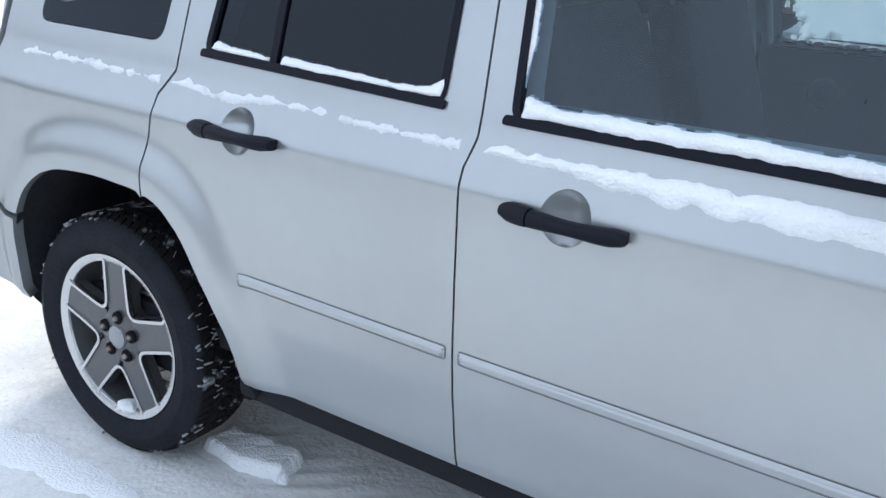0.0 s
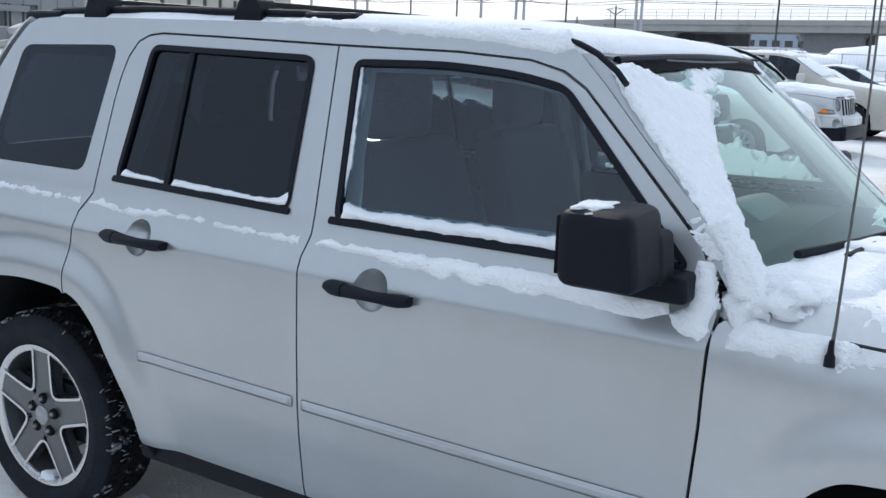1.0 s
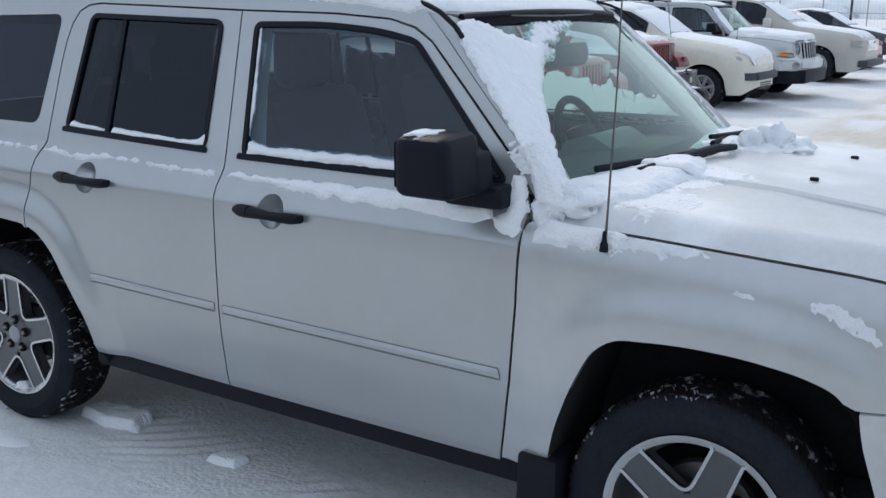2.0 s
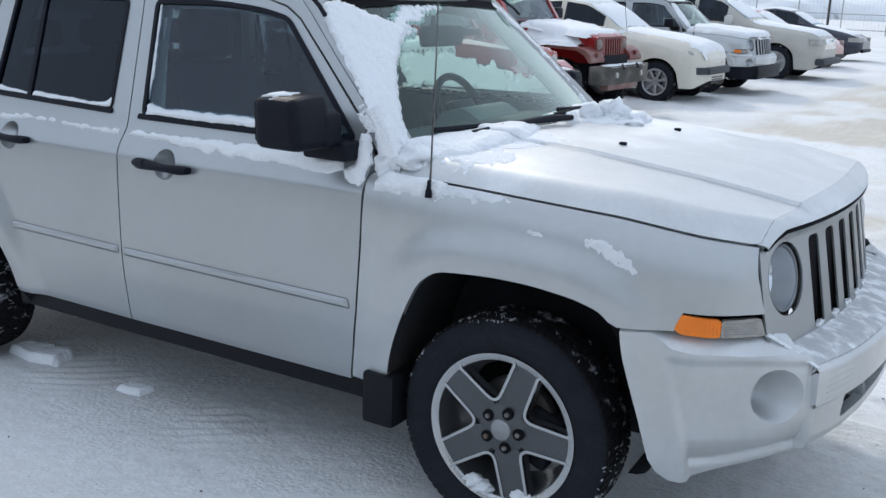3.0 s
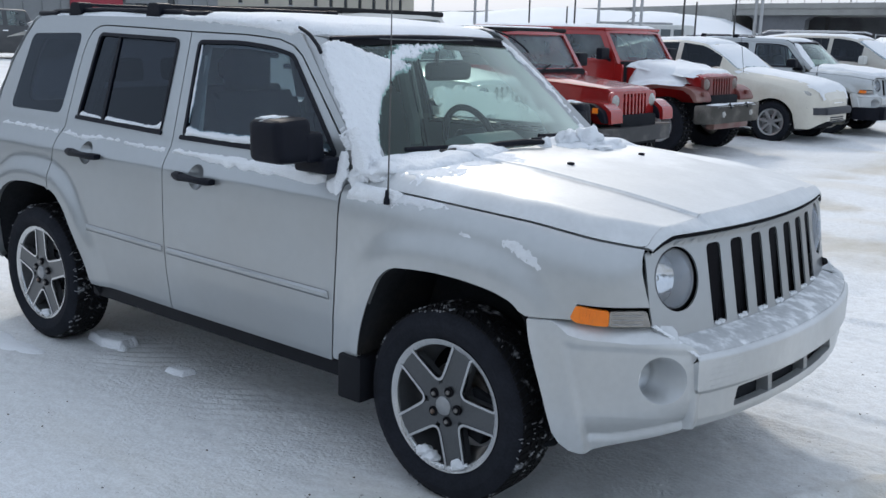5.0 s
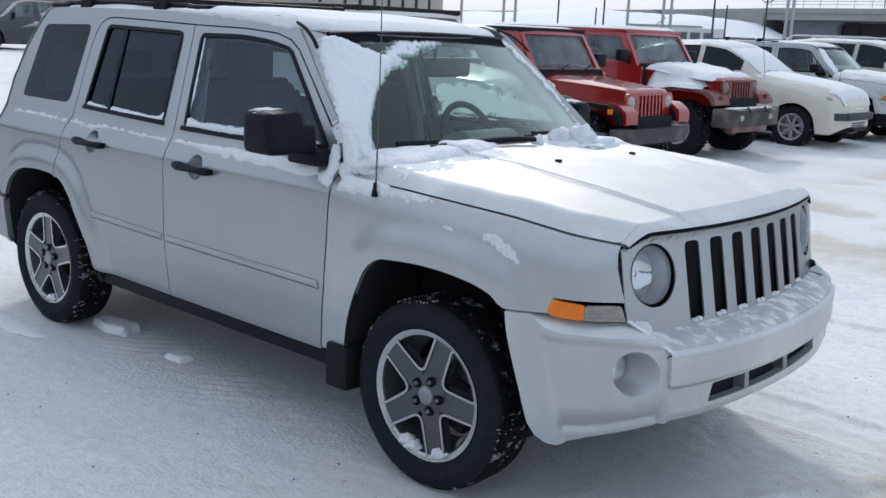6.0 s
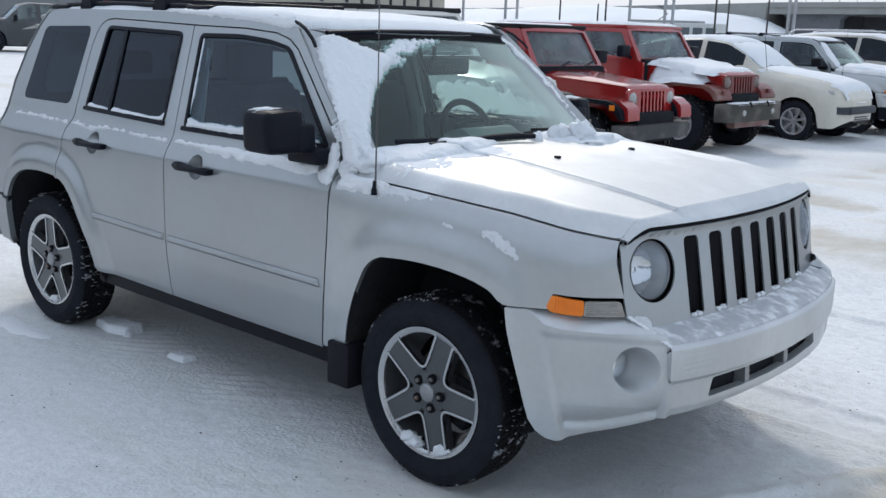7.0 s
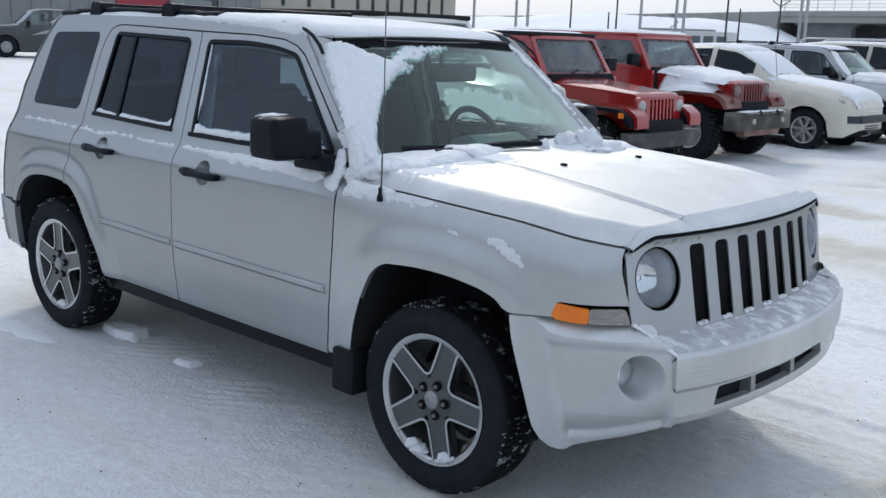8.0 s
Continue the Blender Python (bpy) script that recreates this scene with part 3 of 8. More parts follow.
def wheel_parts(parent, x, y, s, turn, steer=0.0, radius=0.345, rim=0.232, spokes=5, width=0.215, paint=None, snowy=True, blocks=78):
    """A wheel whose outer face looks along s * y."""
    paint = paint or RIM_GREY
    w = new("wheel")
    w.parent = parent
    w.matrix_local = pose(x, y, radius - 0.008, 0, 0, steer) @ pose(0, 0, 0, 0, turn, 0)
    h = width
    bm = bmesh.new()
    prof = [(rim - 0.004, 0.028), (rim + 0.012, 0.008), (rim + 0.03, -0.002), (rim + 0.055, -0.006), (radius - 0.045, 0.000), (radius - 0.022, 0.012), (radius - 0.013, 0.026), (radius - 0.010, 0.05), (radius - 0.008, h / 2),
            (radius - 0.010, h - 0.05), (radius - 0.013, h - 0.026), (radius - 0.03, h - 0.01), (rim + 0.03, h), (rim, h - 0.02)]
    lathe(bm, [(r, -s * yy) for r, yy in prof], 72)
    tyre = part("tyre", bm, RUBBER, w, "black winter tyre with packed snow in its tread")
    # tread blocks
    bm = bmesh.new()
    for row, (c, ww, skew) in enumerate(((0.037, 0.032, 1.2), (0.074, 0.034, 2.2), (0.1075, 0.024, 0.0), (0.141, 0.034, -2.2), (0.178, 0.032, -1.2))):
        c, ww = c * h / 0.215, ww * h / 0.215
        for k in range(blocks):
            a0 = (k + 0.5 * (row % 2)) * 2 * math.pi / blocks
            da = math.pi / blocks * 0.8
            pts = []
            for rr, shrink in ((radius - 0.013, 1.0), (radius - 0.003, 0.9)):
                for aa, yy in ((-da, c - ww / 2), (da, c - ww / 2), (da, c + ww / 2), (-da, c + ww / 2)):
                    ang = a0 + (aa * shrink) + skew * (yy - c)
                    dip = 0.006 if (row in (0, 4) and abs(yy - h / 2) > abs(c - h / 2)) else 0.0
                    pts.append(bm.verts.new(((rr - dip) * math.cos(ang), -s * (c + (yy - c) * shrink), (rr - dip) * math.sin(ang))))
            for f in ((4, 5, 6, 7), (0, 1, 5, 4), (1, 2, 6, 5), (2, 3, 7, 6), (3, 0, 4, 7)):
                bm.faces.new([pts[q] for q in f])
    part("tread", bm, TREAD_SNOW if snowy else RUBBER, tyre, smooth=0)
    # flecks of snow caught between the blocks
    rng = random.Random(int(x * 10) + 3)
    bm = bmesh.new()
    for k in range(420 if x < 1 else 170):
        a, yy = rng.uniform(0, 2 * math.pi), h * min(0.95, 0.06 + abs(rng.gauss(0, 0.20 if x > 1 else 0.34)))
        if math.sin(a * 3 + 1) + 0.8 * math.sin(a * 7) < rng.uniform(-0.6, 1.2):
            continue
        ln, wd = rng.uniform(0.003, 0.014), rng.uniform(0.0006, 0.0018)
        m = Matrix.Rotation(-a, 4, "Y") @ Matrix.Translation((radius - (0.016 if yy < 0.03 else 0.005), -s * yy, 0)) @ Matrix.Rotation(rng.uniform(-0.7, 0.7), 4, "X")
        box(bm, -0.003, 0.003, -ln, ln, -wd, wd, 0, 0, m)
    tagged(part("tread_snow", bm, SLUSH, tyre, "flecks of snow in the tread", 0), kind="stuff")
    # rim: machined lip, barrel, spokes
    bm = bmesh.new()
    lathe(bm, [(rim - 0.020, -s * 0.026), (rim - 0.018, -s * 0.020), (rim - 0.006, -s * 0.014), (rim + 0.003, -s * 0.012), (rim + 0.004, -s * 0.022)], 72)
    rim_ob = part("rim", bm, ALLOY, w, "machined alloy rim with grey spokes")
    bm = bmesh.new()
    lathe(bm, [(rim - 0.019, -s * 0.024), (rim - 0.026, -s * 0.06), (rim - 0.045, -s * 0.10), (rim - 0.045, -s * 0.17)], 48)
    part("barrel", bm, paint, rim_ob)
    bm = bmesh.new()
    lathe(bm, [(0.0, -s * 0.105), (0.13, -s * 0.105), (0.135, -s * 0.115), (0.135, -s * 0.13), (0.0, -s * 0.13)], 40)
    part("brake_disc", bm, STEEL, w)
    bm = bmesh.new()
    box(bm, 0.04, 0.15, min(-s * 0.085, -s * 0.15), max(-s * 0.085, -s * 0.15), -0.09, 0.09, 0.015)
    part("brake_caliper", bm, DARK, w)
    bm = bmesh.new()
    lathe(bm, [(0.0, -s * 0.020), (0.055, -s * 0.022), (0.078, -s * 0.030), (0.086, -s * 0.042), (0.086, -s * 0.10)], 40)
    part("hub", bm, paint, rim_ob)
    yf = lambda r: -s * (0.018 + 0.008 * (1 - (r - 0.06) / (rim - 0.072)))
    wide = 5.0 / spokes
    b0, b1, r1 = 0.043 * wide, 0.040 * wide, rim - 0.012
    half = math.pi / spokes
    for k in range(spokes):
        a = math.pi / 2 + k * 2 * math.pi / spokes
        turn_k = Matrix.Rotation(-a, 4, "Y")
        bm = bmesh.new()
        ring = [(0.03, -0.02), (0.075, -b0), (r1, -b1), (r1 + 0.004, 0), (r1, b1), (0.075, b0), (0.03, 0.02)]
        top = [bm.verts.new((r, yf(r) - s * 0.002, q)) for r, q in ring]
        low = [bm.verts.new((r, yf(r) - s * 0.04, q * 1.10)) for r, q in ring]
        bm.faces.new(top)
        for i in range(len(ring)):
            j = (i + 1) % len(ring)
            bm.faces.new((top[i], low[i], low[j], top[j]))
        bmesh.ops.transform(bm, matrix=turn_k, verts=bm.verts)
        part("spoke", bm, paint, rim_ob, smooth=25)
        if spokes != 5:
            continue
        # bright machined edge round each opening between two spokes
        line = []
        for e, ang in ((1, a), (-1, a + 2 * half)):
            run = []
            for r, q in ((r1 + 0.004, b1 + 0.012), (r1 - 0.010, b1), (0.15, (b0 + b1) / 2), (0.105, b0)):
                run.append((r * math.cos(ang) - e * q * math.sin(ang), r * math.sin(ang) + e * q * math.cos(ang)))
            line += run if e > 0 else run[::-1]
        mid_a = a + half
        apex = (0.073 * math.cos(mid_a), 0.073 * math.sin(mid_a))
        p0, p1 = line[3], line[4]
        bend = [((1 - t) ** 2 * p0[0] + 2 * t * (1 - t) * apex[0] + t * t * p1[0], (1 - t) ** 2 * p0[1] + 2 * t * (1 - t) * apex[1] + t * t * p1[1]) for t in (0.2, 0.35, 0.5, 0.65, 0.8)]
        line = line[:4] + bend + line[4:]
        bm = bmesh.new()
        rows = []
        for i, p in enumerate(line):
            u, v = Vector(line[max(i - 1, 0)]), Vector(line[min(i + 1, len(line) - 1)])
            d = (v - u).normalized()
            nrm = Vector((-d.y, d.x))
            r = math.hypot(*p)
            rows.append([bm.verts.new((p[0] + nrm.x * o, yf(r) + s * dy, p[1] + nrm.y * o)) for o, dy in ((-0.0052, -0.012), (-0.0045, 0.003), (0.0045, 0.003), (0.0052, -0.012))])
        for u, v in zip(rows, rows[1:]):
            for i in range(3):
                bm.faces.new((u[i], u[i + 1], v[i + 1], v[i]))
        part("spoke_edge", bm, ALLOY, rim_ob, smooth=30)
    bm = bmesh.new()
    lathe(bm, [(0.0, -s * 0.008), (0.024, -s * 0.010), (0.032, -s * 0.015), (0.034, -s * 0.024)], 28)
    part("centre_cap", bm, GREY_BEZEL, rim_ob, "grey centre cap")
    for k in range(5):
        a = math.pi / 2 + k * 2 * math.pi / 5
        c = Vector((0.056 * math.cos(a), 0, 0.056 * math.sin(a)))
        bm = bmesh.new()
        lathe(bm, [(0.0, -s * 0.008), (0.006, -s * 0.009), (0.0085, -s * 0.013), (0.009, -s * 0.028)], 6)
        bmesh.ops.translate(bm, vec=c, verts=bm.verts)
        part("lug_nut", bm, STEEL, rim_ob, smooth=0)
        # black ring on the hub face, painting the shade of a lug hole
        bm = bmesh.new()
        lathe(bm, [(0.0180, -s * 0.026), (0.0175, -s * 0.0178), (0.006, -s * 0.0172)], 18)
        bmesh.ops.translate(bm, vec=c, verts=bm.verts)
        part("lug_hole_shade", bm, GRILLE_BLACK, rim_ob)
    return w


def build_car():
    car = thing("parked_suv", "boxy silver SUV standing on packed snow, snow on roof and windscreen", "car")
    for s in (-1, 1):
        out = (0, s, 0)
        # rear quarter
        frame_loop = [(-0.565, 0.62), (-0.548, 0.77), (-0.505, 0.93), (-0.475, 1.01), (-0.445, 1.09), (-0.432, 1.22), (-0.378, 1.373), (-0.29, 1.508), (-0.235, 1.575), (-0.19, 1.596), (-0.1, 1.602), (0.2, 1.604), (1.60, 1.604), (1.67, 1.590), (1.74, 1.553), (1.815, 1.487), (1.945, 1.362), (2.105, 1.215), (2.185, 1.138), (2.215, 1.088), (2.155, 1.108), (2.102, 1.177), (1.905, 1.359), (1.774, 1.478),
                      (1.712, 1.514), (1.62, 1.536), (1.42, 1.548), (1.06, 1.552), (0.66, 1.561), (0.40, 1.5655), (0.345, 1.559), (0.302, 1.538), (0.273, 1.493), (0.259, 1.43), (0.253, 1.36), (0.250, 1.092), (0.210, 1.034), (0.194, 0.86), (0.200, 0.787)] + [p for p in ARCH_R[::-1] if p[0] < 0.192 and p[1] > 0.62]
        sheet("side_frame", [frame_loop, QUARTER_GLASS], side(s), SILVER, car, out, 0.02, (0.016, 0.016), "silver side frame from tail to windscreen pillar")
        sheet("rear_bumper_side", [[(-0.575, 0.36), (-0.568, 0.612), (-0.338, 0.612), (-0.345, 0.56), (-0.355, 0.36)]], side(s, 0.006), SILVER, car, out, 0.03, (0.06, 0.04))
        rd = sheet("rear_door", [[(0.2055, 0.79), (0.1995, 0.86), (0.2155, 1.030), (0.2555, 1.088), (0.2585, 1.36), (0.2645, 1.428), (0.2785, 1.488), (0.306, 1.533), (0.348, 1.553), (0.40, 1.5595), (0.66, 1.555), (1.055, 1.546), (1.0925, 1.12), (1.0935, 1.075), (1.0805, 1.02), (1.087, 0.91), (1.0945, 0.69), (1.1055, 0.374)] + [p for p in ARCH_R[::-1] if p[0] > 0.212 and p[1] > 0.374], REAR_GLASS, circle(0.490, 0.990, 0.0515, 28)],
                   side(s), SILVER, car, out, 0.025, (0.016, 0.016), "silver rear door with dark glass")
        fd = sheet("front_door", [[(1.060, 1.546), (1.0975, 1.12), (1.0985, 1.073), (1.0855, 1.02), (1.092, 0.91), (1.0995, 0.69), (1.1105, 0.374), (2.0975, 0.374), (2.115, 0.50), (2.129, 0.62), (2.139, 0.82), (2.140, 0.99), (2.147, 1.05), (2.137, 1.095), (2.0945, 1.172), (1.899, 1.355), (1.770, 1.473), (1.708, 1.508), (1.62, 1.530), (1.42, 1.542)], FRONT_GLASS, circle(1.316, 0.972, 0.0515, 28)],
                   side(s), SILVER, car, out, 0.025, (0.05, 0.016), "silver front door with black trimmed window")
        for nm, lp, mt in (("rear_jamb", [(0.185, 0.80), (0.18, 0.86), (0.20, 1.036), (0.235, 1.09), (0.24, 1.43), (0.262, 1.5), (0.285, 1.5), (0.27, 1.43), (0.268, 1.085), (0.23, 1.025), (0.212, 0.86), (0.215, 0.80)], SILVER), ("door_jamb", [(1.04, 1.55), (1.077, 1.12), (1.065, 1.0), (1.078, 0.69), (1.09, 0.38), (1.126, 0.38), (1.116, 0.69), (1.102, 1.0), (1.115, 1.12), (1.08, 1.55)], SEAM)):
            sheet(nm, [lp], side(s, -0.014), mt, car, out, 0.0, (0.1, 0.05))
        # windscreen pillar between the side frame and the glass
        bm = bmesh.new()
        rows = []
        for v in np.linspace(-0.02, 1.0, 12):
            gx, gy, gz = (float(c) for c in screen(np.array(0.685 - 0.135 * v), np.array(v)))
            fx, fz = float(np.interp(v, [0, 0.16, 0.5, 0.82, 1], [2.185, 2.105, 1.945, 1.815, 1.74])), float(np.interp(v, [0, 0.16, 0.5, 0.82, 1], [1.138, 1.215, 1.362, 1.487, 1.553]))
            fy = float(half_width(np.array(fx), np.array(fz))) - 0.006
            rows.append([bm.verts.new((gx + (fx - gx) * t, s * (gy + (fy - gy) * t), gz + (fz - gz) * t + 0.02 * t * (1 - t))) for t in (0, 0.35, 0.7, 1)])
        for u, v in zip(rows, rows[1:]):
            for i in range(3):
                bm.faces.new((u[i], u[i + 1], v[i + 1], v[i]))
        part("windscreen_pillar", bm, SILVER, car, smooth=60)
        for door, loop, g in ((rd, REAR_GLASS, DARK_GLASS if s < 0 else SMOKED_GLASS), (fd, FRONT_GLASS, SIDE_GLASS if s < 0 else CLEAR_GLASS), (None, QUARTER_GLASS, DARK_GLASS if s < 0 else TINTED_GLASS)):
            if door:
                sheet("window_trim", [inset(loop, -0.003), inset(loop, 0.0125)], side(s, 0.005), BLACK_PLASTIC, door, out, 0.02, (0.08, 0.05))
            pane = sheet("window_pane", [inset(loop, 0.0115 if door else 0.002)], side(s, -0.006 if door else -0.001), g, door or car, out, 0, (0.08, 0.06))
            pane.visible_shadow = False
        sheet("window_divider", [[(0.536, 1.140), (0.556, 1.140), (0.546, 1.518), (0.527, 1.518)]], side(s, 0.001), BLACK_PLASTIC, rd, out, 0.01, (0.1, 0.05))
        # black sill strip along the bottom of each window
        sheet("window_sill", [rounded([(0.326, 1.132), (0.329, 1.150), (1.012, 1.134), (1.010, 1.115)], 0.01)], side(s, 0.007), BLACK_PLASTIC, rd, out, 0.02, (0.1, 0.02))
        sheet("window_sill", [rounded([(1.143, 1.109), (1.146, 1.128), (2.07, 1.128), (2.09, 1.109)], 0.01)], side(s, 0.007), BLACK_PLASTIC, fd, out, 0.02, (0.1, 0.02))
        # mouldings
        for door, lp in ((rd, [(0.508, 0.634), (0.503, 0.662), (1.081, 0.653), (1.081, 0.625)]), (fd, [(1.114, 0.623), (1.114, 0.651), (2.098, 0.645), (2.106, 0.615)])):
            lp = rounded(lp, 0.005)

            def bead(x, v, lp=lp):
                d, ins = seg_dist(x, v, lp)
                return x, s * (half_width(x, v) + 0.002 + 0.010 * ease(np.where(ins, d, 0) / 0.008)), v
            sheet("side_moulding", [lp], bead, SILVER, door, out, 0.004, (0.06, 0.0032))
            # dark sheet showing just past the moulding, painting its edge shadow
            sheet("moulding_shadow_line", [inset(lp, -0.0018)], side(s, 0.001), SEAM, door, out, 0.0, (0.1, 0.02))
        for door, x0, z0 in ((rd, 0.370, 0.988), (fd, 1.196, 0.970)):
            y0 = float(half_width(np.array(x0 + 0.12), np.array(z0)))
            cx, cz = x0 + 0.120, z0 + 0.002
            sheet("handle_cup", [circle(cx, cz, 0.052, 28)], lambda x, v: (x, s * (half_width(x, v) - 0.030 * np.clip(1 - ((x - cx) ** 2 + (v - cz) ** 2) / 0.052 ** 2, 0, 1)), v), SILVER, door, out, 0.0, (0.006, 0.006))
            for nm, xa, xb, hs in (("lock_cap", 0.0, 0.062, (0.012, 0.0185, 0.0195, 0.0195, 0.018)), ("door_handle", 0.066, 0.246, (0.0165, 0.0155, 0.0135, 0.0125, 0.0125, 0.0135, 0.0155, 0.0165, 0.012))):
                bm = bmesh.new()
                rows = []
                for i, hh in enumerate(hs):
                    xx = xa + (xb - xa) * i / (len(hs) - 1)
                    t = xx / 0.250
                    yo = y0 + 0.012 + 0.027 * math.sin(math.pi * min(0.97, 0.06 + 0.9 * t)) ** 0.6
                    rows.append([bm.verts.new((x0 + xx, s * (yo + dy), z0 - 0.004 * t + dz * hh)) for dy, dz in ((-0.022, -0.75), (-0.008, -0.98), (0.005, -0.85), (0.012, -0.4), (0.0135, 0.2), (0.009, 0.75), (-0.002, 1.0), (-0.022, 0.8))])
                for u, v in zip(rows, rows[1:]):
                    for i in range(8):
                        bm.faces.new((u[i], u[(i + 1) % 8], v[(i + 1) % 8], v[i]))
                bm.faces.new(rows[0])
                bm.faces.new(rows[-1])
                part(nm, bm, BLACK_PLASTIC, door, "black pull handle" if nm == "door_handle" else "black lock cap", 60)
        # fender
        sheet("fender", [[(2.1055, 0.385), (2.122, 0.50), (2.136, 0.62), (2.146, 0.82), (2.147, 0.98), (2.154, 1.02), (2.165, 1.04), (3.282, 1.04), (3.287, 0.98), (3.294, 0.91), (3.308, 0.835), (3.318, 0.797), (3.14, 0.797), (3.122, 0.745), (2.98, 0.735)] + [p for p in ARCH_F[::-1] if p[0] < 2.955 and p[1] > 0.385] + [(2.248, 0.385)]],
              fender(s), LIGHTENED_SILVER, car, out, 0.02, (0.014, 0.014))
        sheet("door_trim", [[(-0.62, 0.84), (-0.36, 1.54), (1.70, 1.54), (2.12, 1.12), (2.12, 0.42), (0.56, 0.42), (0.40, 0.70), (0.30, 0.84)], inset(FRONT_GLASS, 0.03), inset(REAR_GLASS, 0.03), inset(QUARTER_GLASS, 0.03)], side(s, -0.05), TRIM, car, out, 0.0, (0.1, 0.06))
        # sill and mud flap
        bm = bmesh.new()
        box(bm, 0.44, 2.26, min(s * 0.70, s * 0.822), max(s * 0.70, s * 0.822), 0.304, 0.384, 0.02)
        part("rocker_sill", bm, SILL_PLASTIC, car, "black plastic sill")
        bm = bmesh.new()
        box(bm, 2.17, 2.285, min(s * 0.72, s * 0.886), max(s * 0.72, s * 0.886), 0.262, 0.43, 0.012)
        part("mud_flap", bm, SILL_PLASTIC, car, "black mud flap")
        # wheel wells
        for loop in (ARCH_F, ARCH_R):
            bm = bmesh.new()
            lip = [(p[0], p[1]) for p in loop]
            a = [bm.verts.new((px, s * (float(half_width(np.array(px), np.array(max(pz, 0.3)))) - 0.004), pz)) for px, pz in lip]
            b = [bm.verts.new((px, s * 0.50, pz + 0.02)) for px, pz in lip]
            for i in range(len(lip) - 1):
                bm.faces.new((a[i], a[i + 1], b[i + 1], b[i]))
            bm.faces.new(b)
            part("wheel_well", bm, DARK, car, smooth=40)
        # marker lamp
        for nm, poly, mt in (("turn_signal", [(3.122, 0.752), (3.138, 0.792), (3.232, 0.785), (3.232, 0.738), (3.14, 0.74)], AMBER), ("side_lamp", [(3.233, 0.738), (3.233, 0.785), (3.312, 0.787), (3.325, 0.738)], CLEAR_LAMP)):
            lamp = sheet(nm, [rounded(poly, 0.008)], side(s, 0.004), mt, car, out, 0.015, (0.03, 0.02))
            if nm == "side_lamp":
                for k in range(6):
                    z = 0.745 + 0.0068 * k
                    sheet("lens_rib", [[(3.242, z), (3.242, z + 0.0026), (3.308, z + 0.0026), (3.308, z)]], side(s, 0.0065), CLEAR_LAMP if k % 2 else GREY_BEZEL, lamp, out, 0.003, (0.03, 0.02))
            else:
                for k in range(9):
                    sheet("lens_rib", [[(3.150 + 0.0095 * k, 0.747), (3.150 + 0.0095 * k, 0.783), (3.153 + 0.0095 * k, 0.783), (3.153 + 0.0095 * k, 0.747)]], side(s, 0.0055), AMBER, lamp, out, 0.003, (0.03, 0.02))
        wheel_parts(car, 0.0, s * 0.855, s, 2 if s < 0 else 20)
        wheel_parts(car, 2.635, s * 0.855, s, 20 if s < 0 else 40)
        # mirror
        mirror = new("door_mirror")
        mirror.parent = car
        for nm, x0, x1, ya, yb, z0, z1, bv in (("mirror_housing", 1.895, 2.062, 0.893 if s < 0 else 0.87, 1.062 if s < 0 else 0.975, 1.112, 1.272 if s < 0 else 1.255, 0.032), ("mirror_shoulder", 1.91, 2.066, 0.845, 0.93, 1.112, 1.218, 0.018), ("mirror_arm", 1.93, 2.10, 0.79, 0.88, 1.070, 1.128, 0.016)):
            bm = bmesh.new()
            box(bm, x0, x1, min(s * ya, s * yb), max(s * ya, s * yb), z0, z1, bv, 4)
            for v in bm.verts:
                v.co.x += -0.10 * (v.co.z - z0) * (1 if v.co.x > 2.0 else 0.1)
                if nm == "mirror_housing":
                    v.co.z -= 0.10 * max(0.0, abs(v.co.y) - 0.98) * (1 if v.co.z > 1.2 else -0.4)
            part(nm, bm, BLACK_PLASTIC, mirror, "black mirror housing" if nm == "mirror_housing" else "")
        bm = bmesh.new()
        box(bm, 1.888, 1.897, min(s * (0.935 if s < 0 else 0.885), s * (1.045 if s < 0 else 0.96)), max(s * (0.935 if s < 0 else 0.885), s * (1.045 if s < 0 else 0.96)), 1.135, 1.25 if s < 0 else 1.235, 0.004)
        part("mirror_glass", bm, GRILLE_BLACK, mirror)
    # hood
    ys = np.linspace(-0.70, 0.70, 29)
    front = [(float(bevel_start(y)) - 0.002 - 0.10 * (abs(y) / 0.71) ** 2, y) for y in ys]
    lip = [(3.402 - 0.10 * (abs(y) / 0.71) ** 2, y) for y in ys]
    edge_r = [(x, -float(_yt(np.array(x))) + 0.003) for x in np.linspace(2.22, 3.265, 42)]
    edge_l = [(x, -y) for x, y in edge_r[::-1]]
    rear = [(2.40 - 0.18 * (y / 0.76) ** 2, y) for y in np.linspace(0.72, -0.72, 13)]
    sheet("hood", [edge_r + front + edge_l + rear], hood, FROSTED_SILVER, car, (0, 0, 1), 0.02, (0.012, 0.012), "silver bonnet with a raised centre, dusted with frost")
    side_r = [(x, -float(_yt(np.array(x))) + 0.003) for x in np.linspace(3.276, 3.292, 3)]
    side_l = [(x, -y) for x, y in side_r[::-1]]
    sheet("hood_lip", [[(a + 0.0008, b) for a, b in front[::-1]] + side_r + lip + side_l], hood, FROSTED_SILVER, car, (0, 0, 1), 0.02, (0.010, 0.014), "bevelled silver front edge of the bonnet")
    # front panel with slots and lamp holes
    lip_z = lambda y: float(hood(np.array(3.402 - 0.10 * (abs(y) / 0.71) ** 2), np.array(y))[2])
    zc = lambda y: lip_z(y) - 0.0145
    top = [(y, zc(y)) for y in np.linspace(0.712, -0.712, 29)]
    slots = [rounded([(c - 0.037, 0.700), (c - 0.037, 0.956), (c + 0.037, 0.956), (c + 0.037, 0.700)], 0.02, 4) for c in (np.arange(7) - 3) * 0.1335]
